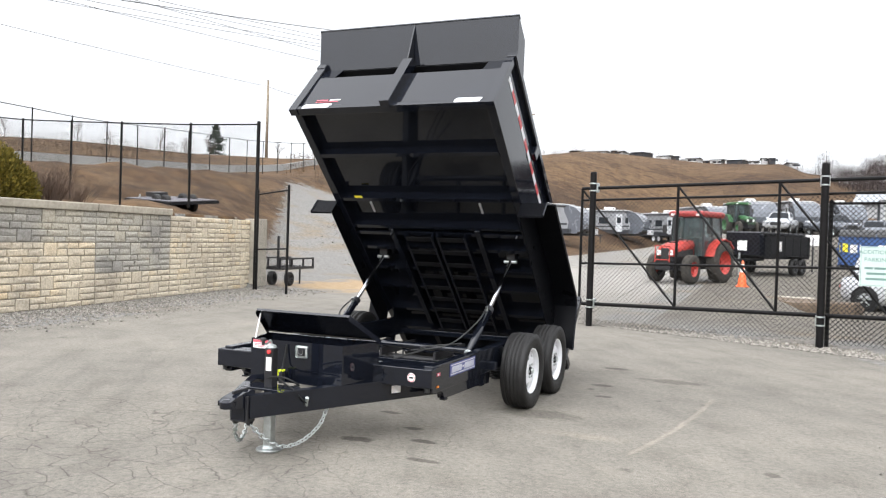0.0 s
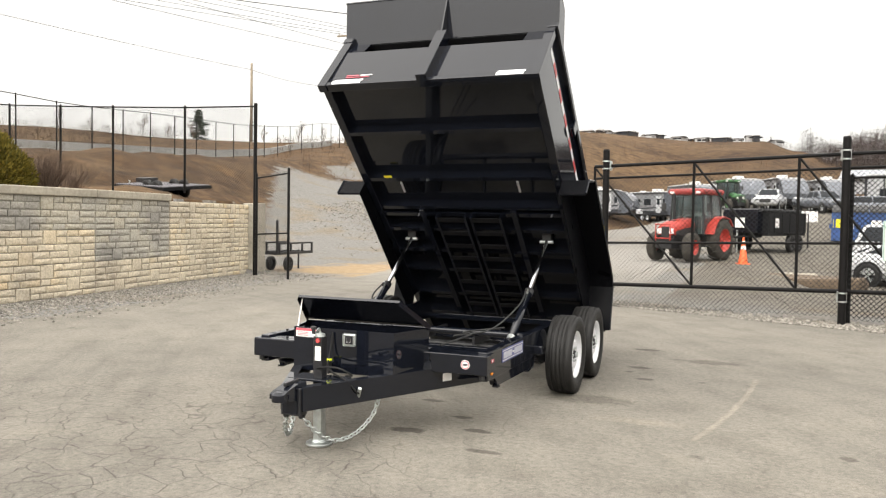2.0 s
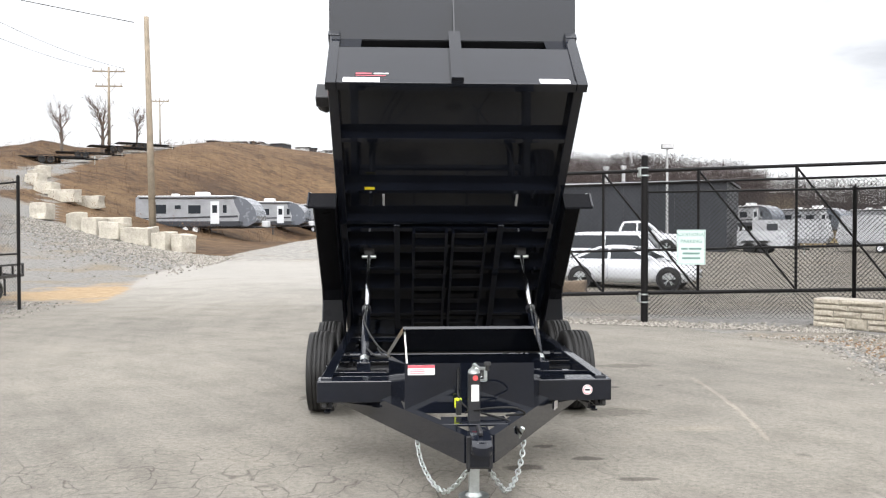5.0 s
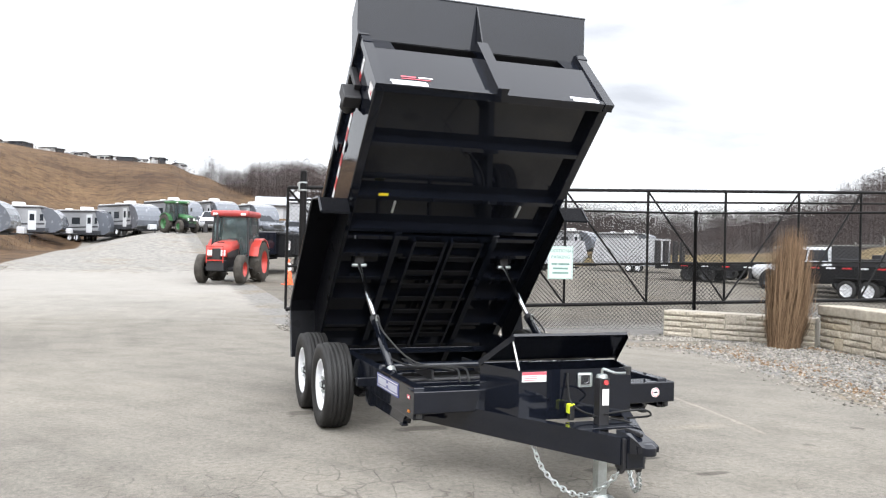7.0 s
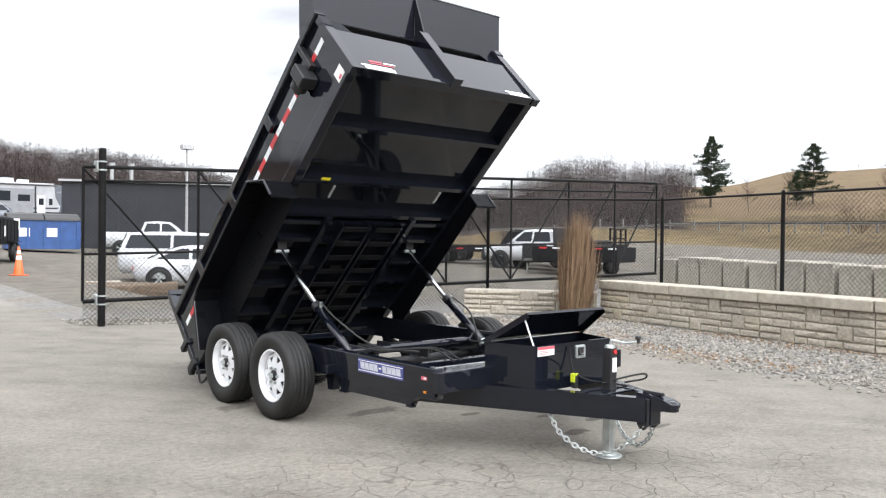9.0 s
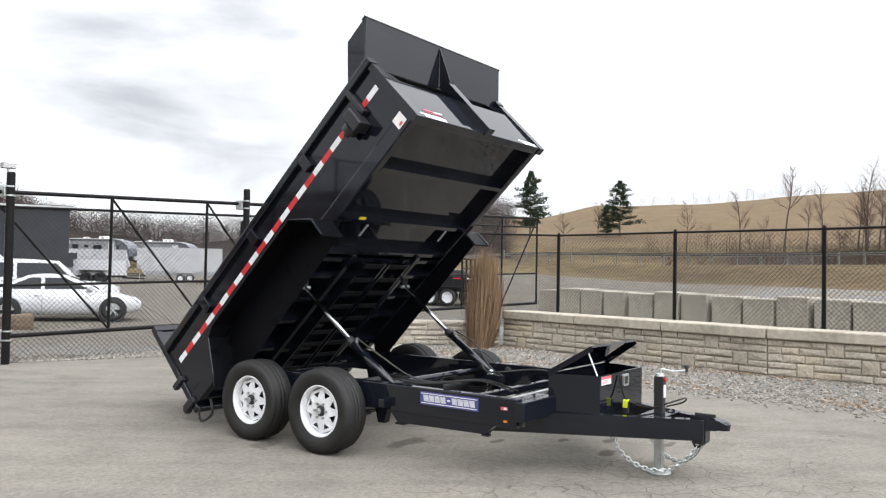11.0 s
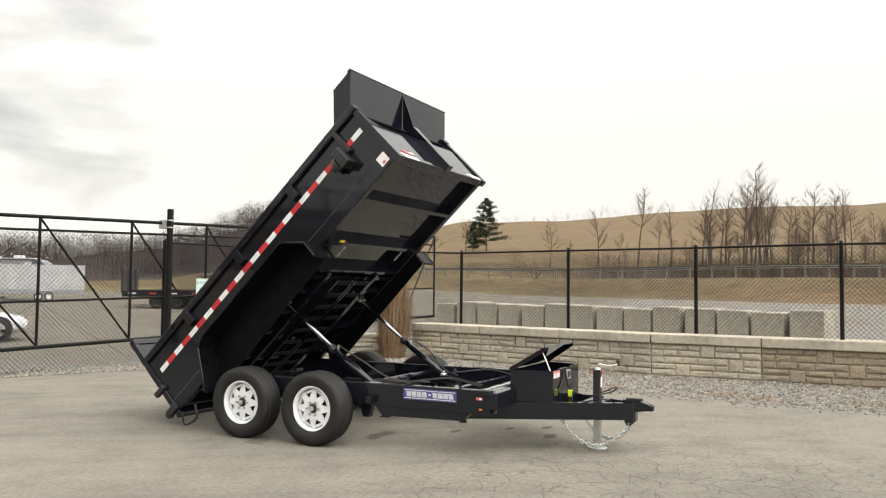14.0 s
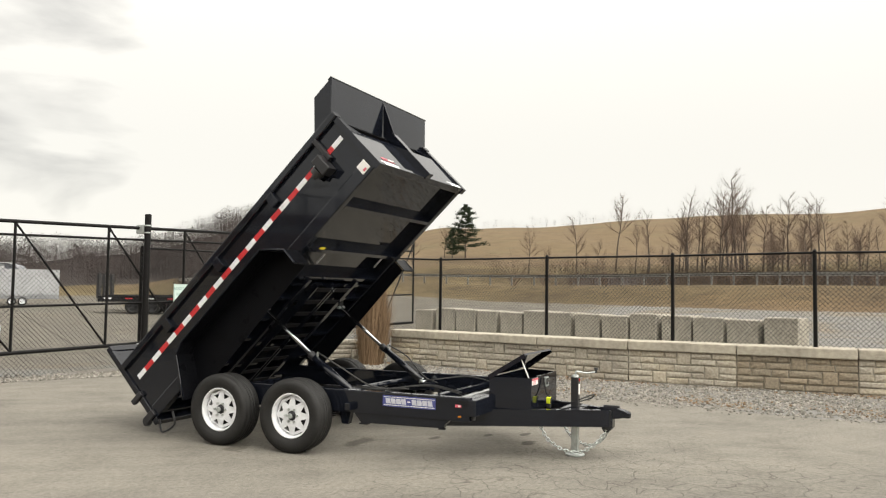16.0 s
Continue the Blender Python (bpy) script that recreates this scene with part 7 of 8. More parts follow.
def cargo_trailer(x, y, turn, L=6.5, dz=0.0, H=2.75):
    t = put("cargo_trailer", x, y, "white enclosed cargo trailer in the far row", "trailer", turn, "cargo trailers", dz)
    part("body", ext(B(), [(-L / 2, 0.55), (L / 2, 0.55), (L / 2 + 0.4, 1.2), (L / 2, H), (-L / 2, H)], "y", -1.2, 1.2), M["cargo_white"], t)
    part("roof", box(B(), -L / 2, L / 2, -1.21, 1.21, H, H + 0.05), M["cargo_white"], t)
    for s in (-1, 1):
        part("stone_guard", box(B(), -L / 2, L / 2, s * 1.2 - 0.012, s * 1.2 + 0.012, 0.55, 0.95), M["silver_panel"], t)
        part("fender", box(B(), -0.9, 0.7, s * 1.25 - 0.08, s * 1.25 + 0.08, 0.82, 0.9, 0.02), M["bare_steel"], t)
        for wx in (-0.5, 0.3):
            road_wheel(t, wx, s * 1.16, 0.35, 0.2, "wheel_white")
    part("side_door", box(B(), -1.9, -0.9, -1.225, -1.2, 1.0, 2.4), M["dark_panel"], t)
    part("rear_door", box(B(), -L / 2 - 0.02, -L / 2, -1.05, 1.05, 0.65, 2.6), M["dark_panel"], t)
    part("tongue", rod(B(), (L / 2, 0, 0.5), (L / 2 + 1.5, 0, 0.5), 0.06, 8), M["black_rough"], t)


for x, y, a in ((39.3, 56.3, 142), (47.5, 70.0, -38), (37.0, 68.0, -38)):
    cargo_trailer(x, y, a, H=3.0 if a > 0 else 2.75)


# ---- quarry blocks along the ramp, cast blocks behind the fence ----
def rough_block(name, x, y, z, turn, l, w, h, material, label, group, tilt=0.0, amp=0.05):
    bm = B()
    box(bm, -l / 2, l / 2, -w / 2, w / 2, 0, h, 0.05 if amp > 0.02 else 0.025)
    bmesh.ops.subdivide_edges(bm, edges=[e for e in bm.edges if e.calc_length() > 0.3], cuts=2, use_grid_fill=True)
    s = Vector((x * 1.7, y * 1.3, 2.0))
    for v in bm.verts:
        v.co += Vector((noise.noise(v.co * 1.6 + s), noise.noise(v.co * 1.6 + s + Vector((9, 0, 0))), noise.noise(v.co * 1.6 + s + Vector((0, 9, 0))))) * amp
    ob = solo(name, bm, material, label, "block", group)
    ob.matrix_world = pose(x, y, z - 0.06, tilt, 0, turn)
    return ob


BL = [(-11.6, 33.9, 0.85, 40), (-12.6, 34.2, 0.95, 30), (-14.2, 35.2, 1.9, 24), (-15.7, 35.6, 1.2, 20), (-17.0, 36.6, 1.0, 24), (-18.2, 37.3, 1.1, 55), (-20.8, 38.9, 1.0, 12), (-25.4, 53.2, 2.2, 14), (-23.9, 54.4, 1.7, 8), (-27.0, 54.0, 1.6, 20), (-28.7, 56.0, 1.5, 30), (-29.6, 58.4, 1.4, 40), (-30.4, 61.0, 1.4, 50)]
for k, (x, y, l, a) in enumerate(BL):
    rough_block("quarry_block", x, y, height(x, y), -a, l, 0.9, 0.95, M["pale_block"], "pale rough quarry block along the gravel ramp", "quarry blocks along the ramp", 4 * ((k * 7) % 3 - 1), 0.09)
rough_block("quarry_block", -16.4, 37.4, height(-16.4, 37.4) + 0.55, -24, 2.3, 0.7, 0.5, M["pale_block"], "pale slab lying on the blocks by the ramp", "quarry blocks along the ramp", 0, 0.06)
for k in range(14):
    s = k / 13
    x, y = 12.7 + (9.9 - 12.7) * s, 4.6 + (-4.6 - 4.6) * s
    rough_block("cast_block", x, y, 0.5, 90 - 17 + 3 * ((k * 5) % 3 - 1), 0.66, 0.8, 0.68 + 0.022 * ((k * 3) % 4), M["concrete"], "grey cast concrete block standing behind the fence", "concrete blocks behind the fence", 0, 0.015)

# dug earth with a broken slab at the edge of the lot
rough_block("earth_bank", 4.1, 17.6, height(4.1, 17.6) - 0.1, -22, 2.6, 1.0, 0.5, M["dirt"], "low bank of dug brown earth beside the sedan", "", 0, 0.16)
rough_block("kerb_slab", 3.4, 18.7, height(3.4, 18.7), -18, 1.6, 0.3, 0.16, M["concrete"], "broken concrete slab lying at the dug edge", "", 5, 0.04)


# ---- poles and wires ----
def utility_pole(x, y, top, arms, label="weathered wooden utility pole", r=0.16, lean=0.0):
    zb = height(x, y)
    t = thing("utility_pole", (x, y, zb), label, "pole", group="utility poles")
    h = top - zb
    part("pole", rod(B(), (0, 0, -0.5), (lean * h, 0, h), r, 12, r * 0.65), M["wood_pole"], t, smoothed=True)
    for a, w in arms:
        part("cross_arm", box(B(), -w, w, -0.09, 0.09, h - a - 0.1, h - a + 0.1), M["wood_pole"], t)
        for k in (-0.9, -0.45, 0.45, 0.9):
            part("insulator", rod(B(), (k * w, 0, h - a + 0.1), (k * w, 0, h - a + 0.4), 0.07, 8), M["concrete"], t)
        for s in (-1, 1):
            part("arm_brace", rod(B(), (s * w * 0.5, -0.1, h - a), (0, -0.1, h - a - w * 0.6), 0.04, 6), M["wood_pole"], t)
    return t


utility_pole(-49.6, 88.0, 26.7, ((0.6, 2.7), (2.9, 2.3)), r=0.25)
utility_pole(-57.5, 76.0, 20.6, (), "slim wooden pole by the road", 0.2)
utility_pole(-43.5, 75.0, 17.3, (), "short wooden pole by the road", 0.2)
utility_pole(-40.0, 103.5, 24.2, ((0.6, 2.2), (2.6, 1.8)), r=0.22)
utility_pole(-13.75, 36.1, 13.2, (), "pale wooden utility pole beside the ramp", 0.2, lean=-0.025)
utility_pole(-42.8, 136, 25.5, ((0.6, 1.6),), "far wooden utility pole on the hill", 0.14)


def cable(name, p, q, sag, r=0.022):
    p, q = Vector(p), Vector(q)
    pts = [p.lerp(q, k / 20) - Vector((0, 0, sag * 4 * (k / 20) * (1 - k / 20))) for k in range(21)]
    solo(name, pipe(B(), pts, r, 5), M["wire"], "black overhead cable between the poles", "cable", "overhead cables", smoothed=True)


for k, (p, q) in enumerate((
        ((-75, 2, 20.5), (-51.8, 88, 26.4)), ((-74, 2, 21.4), (-50.5, 88, 26.4)), ((-72, 2, 22.3), (-48.6, 88, 26.4)), ((-71, 2, 23.1), (-47.2, 88, 26.4)),
        ((-75, 2, 23.9), (-51.5, 88, 24.0)), ((-71, 2, 25.6), (-47.6, 88, 24.0)),
        ((-51.8, 88, 26.4), (-42, 103.5, 24.0)), ((-47.4, 88, 26.4), (-38, 103.5, 24.0)),
        ((-70, 10, 20.9), (-57.5, 76, 19.8)), ((-57.5, 76, 19.8), (-43.5, 75, 16.8)),
        ((-52, 10, 16.5), (-14.7, 36.1, 12.9)))):
    cable("overhead_cable", p, q, 0.5, 0.024 if k < 8 else 0.02)


# ---- road edge on the western bank: far fence, barrier ----
def far_fence():
    pts = [(-30.5 - 0.66 * k, 17.5 + 3.0 * k) for k in range(20)]
    posts = [(x, y, height(x, y), height(x, y) + 2.7) for x, y in pts]
    fence("road_fence", posts, "black chain-link fence along the road on the bank", wire=False)
    b = thing("road_barrier", (pts[0][0] - 2, pts[0][1], height(*pts[0])), "pale concrete road barrier above the bank", "barrier")
    inv = b.matrix_world.inverted()
    q = [(-32.6, -8), (-32.8, 2), (-33, 12)] + [(x - 2.2, y) for x, y in pts]
    for (xa, ya), (xb, yb) in zip(q, q[1:]):
        za, zb = height(xa, ya), height(xb, yb)
        bm = B()
        d = Vector((xb - xa, yb - ya, 0)).normalized()
        nn = Vector((d.y, -d.x, 0))
        A, Bq = Vector((xa, ya, za)), Vector((xb, yb, zb))
        sec = [(-0.2, -0.3), (0.2, -0.3), (0.12, 0.25), (0.08, 0.58), (-0.08, 0.58), (-0.12, 0.25)]
        va = [bm.verts.new(A + nn * o + Vector((0, 0, z))) for o, z in sec]
        vb = [bm.verts.new(Bq + nn * o + Vector((0, 0, z))) for o, z in sec]
        for k in range(6):
            bm.faces.new((va[k], va[(k + 1) % 6], vb[(k + 1) % 6], vb[k]))
        bmesh.ops.recalc_face_normals(bm, faces=bm.faces[:])
        part("barrier_unit", bm, M["barrier"], b).matrix_parent_inverse = inv


far_fence()


def guard_rail():
    t = thing("guard_rail", (42, 2.5, height(42, 2.5)), "grey steel guard rail along the eastern road", "guard rail")
    inv = t.matrix_world.inverted()
    pts = []
    for k in range(26):
        a = radians(42 + k * 3.4)
        far = bank_foot(42 + k * 3.4) + 12.5
        pts.append((math.sin(a) * far, math.cos(a) * far - 5))
    raw = [height(x, y) for x, y in pts]
    flat = [sum(raw[max(0, k - 3):k + 4]) / len(raw[max(0, k - 3):k + 4]) + 0.62 for k in range(len(raw))]
    for ((xa, ya), (xb, yb)), za, zb in zip(zip(pts, pts[1:]), flat, flat[1:]):
        bm = B()
        d = Vector((xb - xa, yb - ya, 0)).normalized()
        nn = Vector((-d.y, d.x, 0))
        prof = [(0, -0.1), (0.05, -0.06), (0.0, 0.0), (0.05, 0.06), (0.0, 0.1)]
        va = [bm.verts.new(Vector((xa, ya, za + z)) + nn * o) for o, z in prof]
        vb = [bm.verts.new(Vector((xb, yb, zb + z)) + nn * o) for o, z in prof]
        vc = [bm.verts.new(Vector((xa, ya, za + z)) + nn * (o + 0.02)) for o, z in prof]
        vd = [bm.verts.new(Vector((xb, yb, zb + z)) + nn * (o + 0.02)) for o, z in prof]
        for k in range(4):
            bm.faces.new((va[k], va[k + 1], vb[k + 1], vb[k]))
            bm.faces.new((vc[k], vd[k], vd[k + 1], vc[k + 1]))
        part("rail", bm, M["rail_steel"], t).matrix_parent_inverse = inv
        for s in (0.0, 0.5):
            x, y = xa + (xb - xa) * s, ya + (yb - ya) * s
            z = height(x, y)
            part("post", box(B(), x - 0.05, x + 0.05, y - 0.05, y + 0.05, z - 0.2, z + 0.72), M["rail_steel"], t).matrix_parent_inverse = inv


guard_rail()


# ---- trees ----
def twig(bm, p, q, r0, r1, n=4):
    d = (q - p).normalized()
    a = d.orthogonal().normalized()
    b = d.cross(a)
    va = [bm.verts.new(p + (a * math.cos(k * math.tau / n) + b * math.sin(k * math.tau / n)) * r0) for k in range(n)]
    vb = [bm.verts.new(q + (a * math.cos(k * math.tau / n) + b * math.sin(k * math.tau / n)) * r1) for k in range(n)]
    for k in range(n):
        bm.faces.new((va[k], va[(k + 1) % n], vb[(k + 1) % n], vb[k]))


def grow(bm, p, d, length, r, depth, rng, spread=0.6, kids=3):
    steps_ = 3 if depth > 1 else 2
    for i in range(steps_):
        q = p + d * (length / steps_)
        twig(bm, p, q, r, r * 0.78, 5 if r > 0.05 else 3)
        p, r = q, r * 0.78
        d = (d + Vector((rng.uniform(-1, 1), rng.uniform(-1, 1), rng.uniform(-0.3, 0.5))) * 0.16).normalized()
        if depth > 0 and i < steps_ - 1:
            for _ in range(kids - 1):
                e = (d + Vector((rng.uniform(-1, 1), rng.uniform(-1, 1), rng.uniform(-0.1, 0.7))) * spread).normalized()
                grow(bm, p.copy(), e, length * rng.uniform(0.42, 0.62), r * 0.6, depth - 1, rng, spread, kids)
    if depth > 0:
        for _ in range(kids):
            e = (d + Vector((rng.uniform(-1, 1), rng.uniform(-1, 1), rng.uniform(-0.1, 0.7))) * spread).normalized()
            grow(bm, p.copy(), e, length * rng.uniform(0.45, 0.68), r * 0.62, depth - 1, rng, spread, kids)


def bare_tree_meshes(h, seed, depth=4, spread=0.6, rad=0.012):
    rng = random.Random(seed)
    bt, bc = B(), B()
    p, d, r = Vector((0, 0, -0.3)), Vector((0, 0, 1)), h * rad
    hh = h * 0.42
    for i in range(4):
        q = p + d * (hh / 4)
        twig(bt, p, q, r, r * 0.88, 7)
        p, r = q, r * 0.88
        d = (d + Vector((rng.uniform(-1, 1), rng.uniform(-1, 1), 0.6)) * 0.08).normalized()
        if i:
            for _ in range(2):
                e = (d + Vector((rng.uniform(-1, 1), rng.uniform(-1, 1), rng.uniform(0, 0.5))) * spread * 1.2).normalized()
                grow(bc, p.copy(), e, h * 0.2, r * 0.5, depth - 2, rng, spread)
    for _ in range(3):
        e = (d + Vector((rng.uniform(-1, 1), rng.uniform(-1, 1), rng.uniform(0.2, 0.8))) * spread * 0.8).normalized()
        grow(bc, p.copy(), e, h * 0.26, r * 0.75, depth - 1, rng, spread)
    return mesh_of("trunk", bt, M["bark"]), mesh_of("crown", bc, M["twigs"])


def tall_tree_meshes(h, seed, lean=0.05, low=0.3):
    """A slender hedgerow tree: one stem to the top, side limbs that climb steeply."""
    rng = random.Random(seed)
    bt, bc = B(), B()
    p, d, r = Vector((0, 0, -0.3)), Vector((rng.uniform(-lean, lean), rng.uniform(-lean, lean), 1)).normalized(), h * 0.019
    n = 11
    for i in range(n):
        q = p + d * (h / n)
        twig(bt, p, q, r, r * 0.86, 6)
        p, r = q, r * 0.86
        d = (d + Vector((rng.uniform(-1, 1), rng.uniform(-1, 1), 0.5)) * 0.11).normalized()
        if i / n >= low:
            for _ in range(rng.choice((2, 3, 3, 4))):
                a = rng.uniform(0, math.tau)
                e = Vector((math.cos(a), math.sin(a), rng.uniform(0.6, 1.7))).normalized()
                grow(bc, p.copy(), e, h * (0.27 * (1 - i / n) + 0.05) * rng.uniform(0.7, 1.25), r * 0.62, 2, rng, 0.6, 3)
    return mesh_of("trunk", bt, M["bark"]), mesh_of("crown", bc, M["twigs"])


BARE = [tall_tree_meshes(9.5, 11), tall_tree_meshes(8.0, 12, 0.14, 0.2), tall_tree_meshes(7.0, 13, 0.1, 0.4), tall_tree_meshes(10.0, 14, 0.06, 0.45), bare_tree_meshes(7.0, 13, 4, 0.85), tall_tree_meshes(6.0, 16, 0.2, 0.15)]
ROUND = [bare_tree_meshes(7.0, 31, 4, 0.95, 0.016), bare_tree_meshes(6.5, 33, 4, 1.05, 0.016), bare_tree_meshes(7.5, 37, 4, 0.9, 0.016)]
STUB = [bare_tree_meshes(6.5, 21, 4, 1.0, 0.026), bare_tree_meshes(6.0, 22, 4, 1.1, 0.03)]


def bare_tree(x, y, k, scale, turn, label, group, kinds=BARE, dz=0.0):
    t = put("bare_tree", x, y, label, "tree", turn, group, dz)
    for nm, me in zip(("trunk", "crown"), kinds[k % len(kinds)]):
        ob = new(nm, me)
        ob.parent = t
        ob.scale = (scale, scale, scale)
    return t


rng = random.Random(5)
for lo, hi, count, big in ((81.2, 84.2, 14, 1.15), (84.5, 86.3, 12, 1.3), (86.6, 88.7, 12, 1.05), (89.4, 91.2, 10, 1.0), (91.4, 94.5, 11, 0.95), (95, 108, 16, 1.0), (78.5, 81, 5, 0.6), (70, 76, 4, 0.6)):
    for k in range(count):
        a, r = radians(rng.uniform(lo, hi)), rng.uniform(86, 100)
        bare_tree(math.sin(a) * r, math.cos(a) * r - 5, rng.randrange(6), big * rng.uniform(0.5, 0.92), rng.uniform(0, 360), "slender leafless tree beyond the eastern road", "leafless trees beyond the road")
for k, (az, r, s) in enumerate(((73.7, 96, 0.85), (75.2, 94, 0.6), (76.6, 97, 0.95), (64, 118, 0.9), (61.5, 112, 0.8), (79, 92, 0.8), (70, 90, 0.7), (78, 95, 0.9))):
    a = radians(az)
    bare_tree(math.sin(a) * r, math.cos(a) * r - 5, k + 1, s, k * 70, "leafless tree beyond the eastern road", "leafless trees beyond the road")
for k, (x, y, s) in enumerate(((-39.5, 87.1, 1.2), (-38.9, 98.0, 1.5), (-37.6, 107.4, 1.1))):
    bare_tree(x, y, k, s, k * 100, "dead lopped tree at the top of the ramp", "dead trees by the ramp", STUB)



def spruce(x, y, top, label, seed, wide=0.27):
    t = put("spruce", x, y, label, "tree", 0, "spruces on the hill")
    h = top - height(x, y)
    rng = random.Random(seed)
    part("trunk", rod(B(), (0, 0, -0.3), (0, 0, h * 0.97), h * 0.018, 8, h * 0.003), M["bark"], t)
    bm = B()
    z = h * 0.16
    while z < h * 0.985:
        reach = h * wide * (1 - (z / h) ** 1.7) ** 0.8 * rng.uniform(0.55, 1.2) + 0.15
        for k in range(6):
            a = rng.uniform(0, math.tau)
            R = reach * rng.uniform(0.45, 1.1)
            d = Vector((math.cos(a), math.sin(a), 0))
            s = Vector((-d.y, d.x, 0))
            rise = rng.uniform(-0.05, 0.22)
            twig(bm, Vector((0, 0, z)), Vector((0, 0, z + rise * R)) + d * R, h * 0.005, h * 0.001, 3)
            for j in range(85):
                f0 = rng.uniform(0.25, 1.0)
                p = Vector((0, 0, z + rise * R * f0)) + d * R * f0 + s * rng.gauss(0, 0.13) * R + Vector((0, 0, rng.uniform(-0.012, 0.03) * h))
                q = p + (d * rng.uniform(0.02, 0.09) + s * rng.uniform(-0.05, 0.05)) * R + Vector((0, 0, rng.uniform(0.005, 0.028) * h))
                w = (s * rng.uniform(-1, 1) + d * rng.uniform(-1, 1)).normalized() * h * 0.009
                bm.faces.new([bm.verts.new(v) for v in (p - w, p + w, q)])
        z += h * 0.05
    part("crown", bm, M["needles"], t)


spruce(97.0, 53.3, 16.4, "dark open-branched pine on the far slope", 3, 0.34)
spruce(107.2, 43.7, 15.5, "dark bushy pine on the far slope", 4, 0.5)
spruce(104.2, 44.6, 11.6, "small dark evergreen beside the bushy pine", 8, 0.4)
spruce(-86.0, 101.0, 19.2, "small dark spruce beyond the western road", 6, 0.42)


def shrub(name, x, y, z, rx, rz, label, material, n, seed, leaf=0.035, hollow=0.55):
    rng = random.Random(seed)
    t = thing(name, (x, y, z), label, "bush")
    bm = B()
    for _ in range(n):
        v = Vector((rng.gauss(0, 1), rng.gauss(0, 1), rng.gauss(0, 1))).normalized()
        v.z = abs(v.z)
        lump = 1 + 0.16 * noise.noise(v * 2.6 + Vector((seed, 0, 0))) + 0.10 * noise.noise(v * 6)
        k = (hollow + (1 - hollow) * rng.random() ** 0.5) * lump
        p = Vector((v.x * rx * k, v.y * rx * k, (v.z * 0.92 + 0.04) * rz * k))
        d = (v + Vector((rng.uniform(-1, 1), rng.uniform(-1, 1), rng.uniform(0.0, 1.2))) * 0.7).normalized()
        s = d.orthogonal().normalized() * leaf * rng.uniform(0.3, 0.7)
        s.rotate(Euler((0, 0, rng.uniform(0, 6.28))))
        L = leaf * rng.uniform(1.0, 2.4)
        bm.faces.new([bm.verts.new(w) for w in (p - s, p + s, p + d * L + s * 0.4, p + d * L - s * 0.4)])
    part("foliage", bm, material, t)
    bm = B()
    for _ in range(9):
        a, l = rng.uniform(0, math.tau), rng.uniform(0.4, 0.8)
        twig(bm, Vector((0, 0, -0.05)), Vector((math.cos(a) * rx * 0.6 * l, math.sin(a) * rx * 0.6 * l, rz * l)), 0.02, 0.006, 5)
    part("stems", bm, M["bark"], t)


shrub("evergreen_bush", -10.75, 2.9, 2.0, 0.85, 1.1, "clipped golden-green evergreen bush above the wall", M["cedar"], 14000, 2)


def twig_bush(x, y, z, h, n, seed, label):
    rng = random.Random(seed)
    t = thing("bare_bush", (x, y, z), label, "bush", group="leafless bushes")
    bm = B()
    for _ in range(n):
        a, l = rng.uniform(0, math.tau), rng.uniform(0.2, 0.9)
        d = Vector((math.cos(a) * l, math.sin(a) * l, 1)).normalized()
        grow(bm, Vector((rng.uniform(-.15, .15), rng.uniform(-.15, .15), 0)), d, h * rng.uniform(0.4, 0.6), h * 0.008, 2, rng, 0.5, 2)
    part("branch_mass", bm, M["twigs"], t)


twig_bush(-11.0, 4.5, 2.0, 1.05, 130, 3, "leafless brown twiggy bush above the wall")
twig_bush(-11.6, 5.7, 2.0, 0.8, 80, 4, "leafless brown twiggy bush above the wall")
for k, (x, y, h) in enumerate(((-92, 78, 0.62), (-89, 81, 0.5), (-84, 86, 0.6), (-97, 70, 0.55), (-104, 62, 0.5), (-78, 90, 0.6), (-81, 88, 0.45), (-69, 95, 0.55), (-64, 97, 0.6), (-61, 99, 0.5), (-110, 55, 0.5))):
    bare_tree(x, y, k, h, k * 63, "round-crowned leafless tree on the western skyline", "trees on the western skyline", ROUND, dz=-0.3)
rng = random.Random(9)
for k in range(14):
    a = radians(rng.uniform(64, 106))
    r = rng.uniform(60, 82)
    x, y = math.sin(a) * r, math.cos(a) * r - 5
    twig_bush(x, y, height(x, y), rng.uniform(2.2, 3.6), 14, 40 + k, "leafless brush beyond the eastern road")


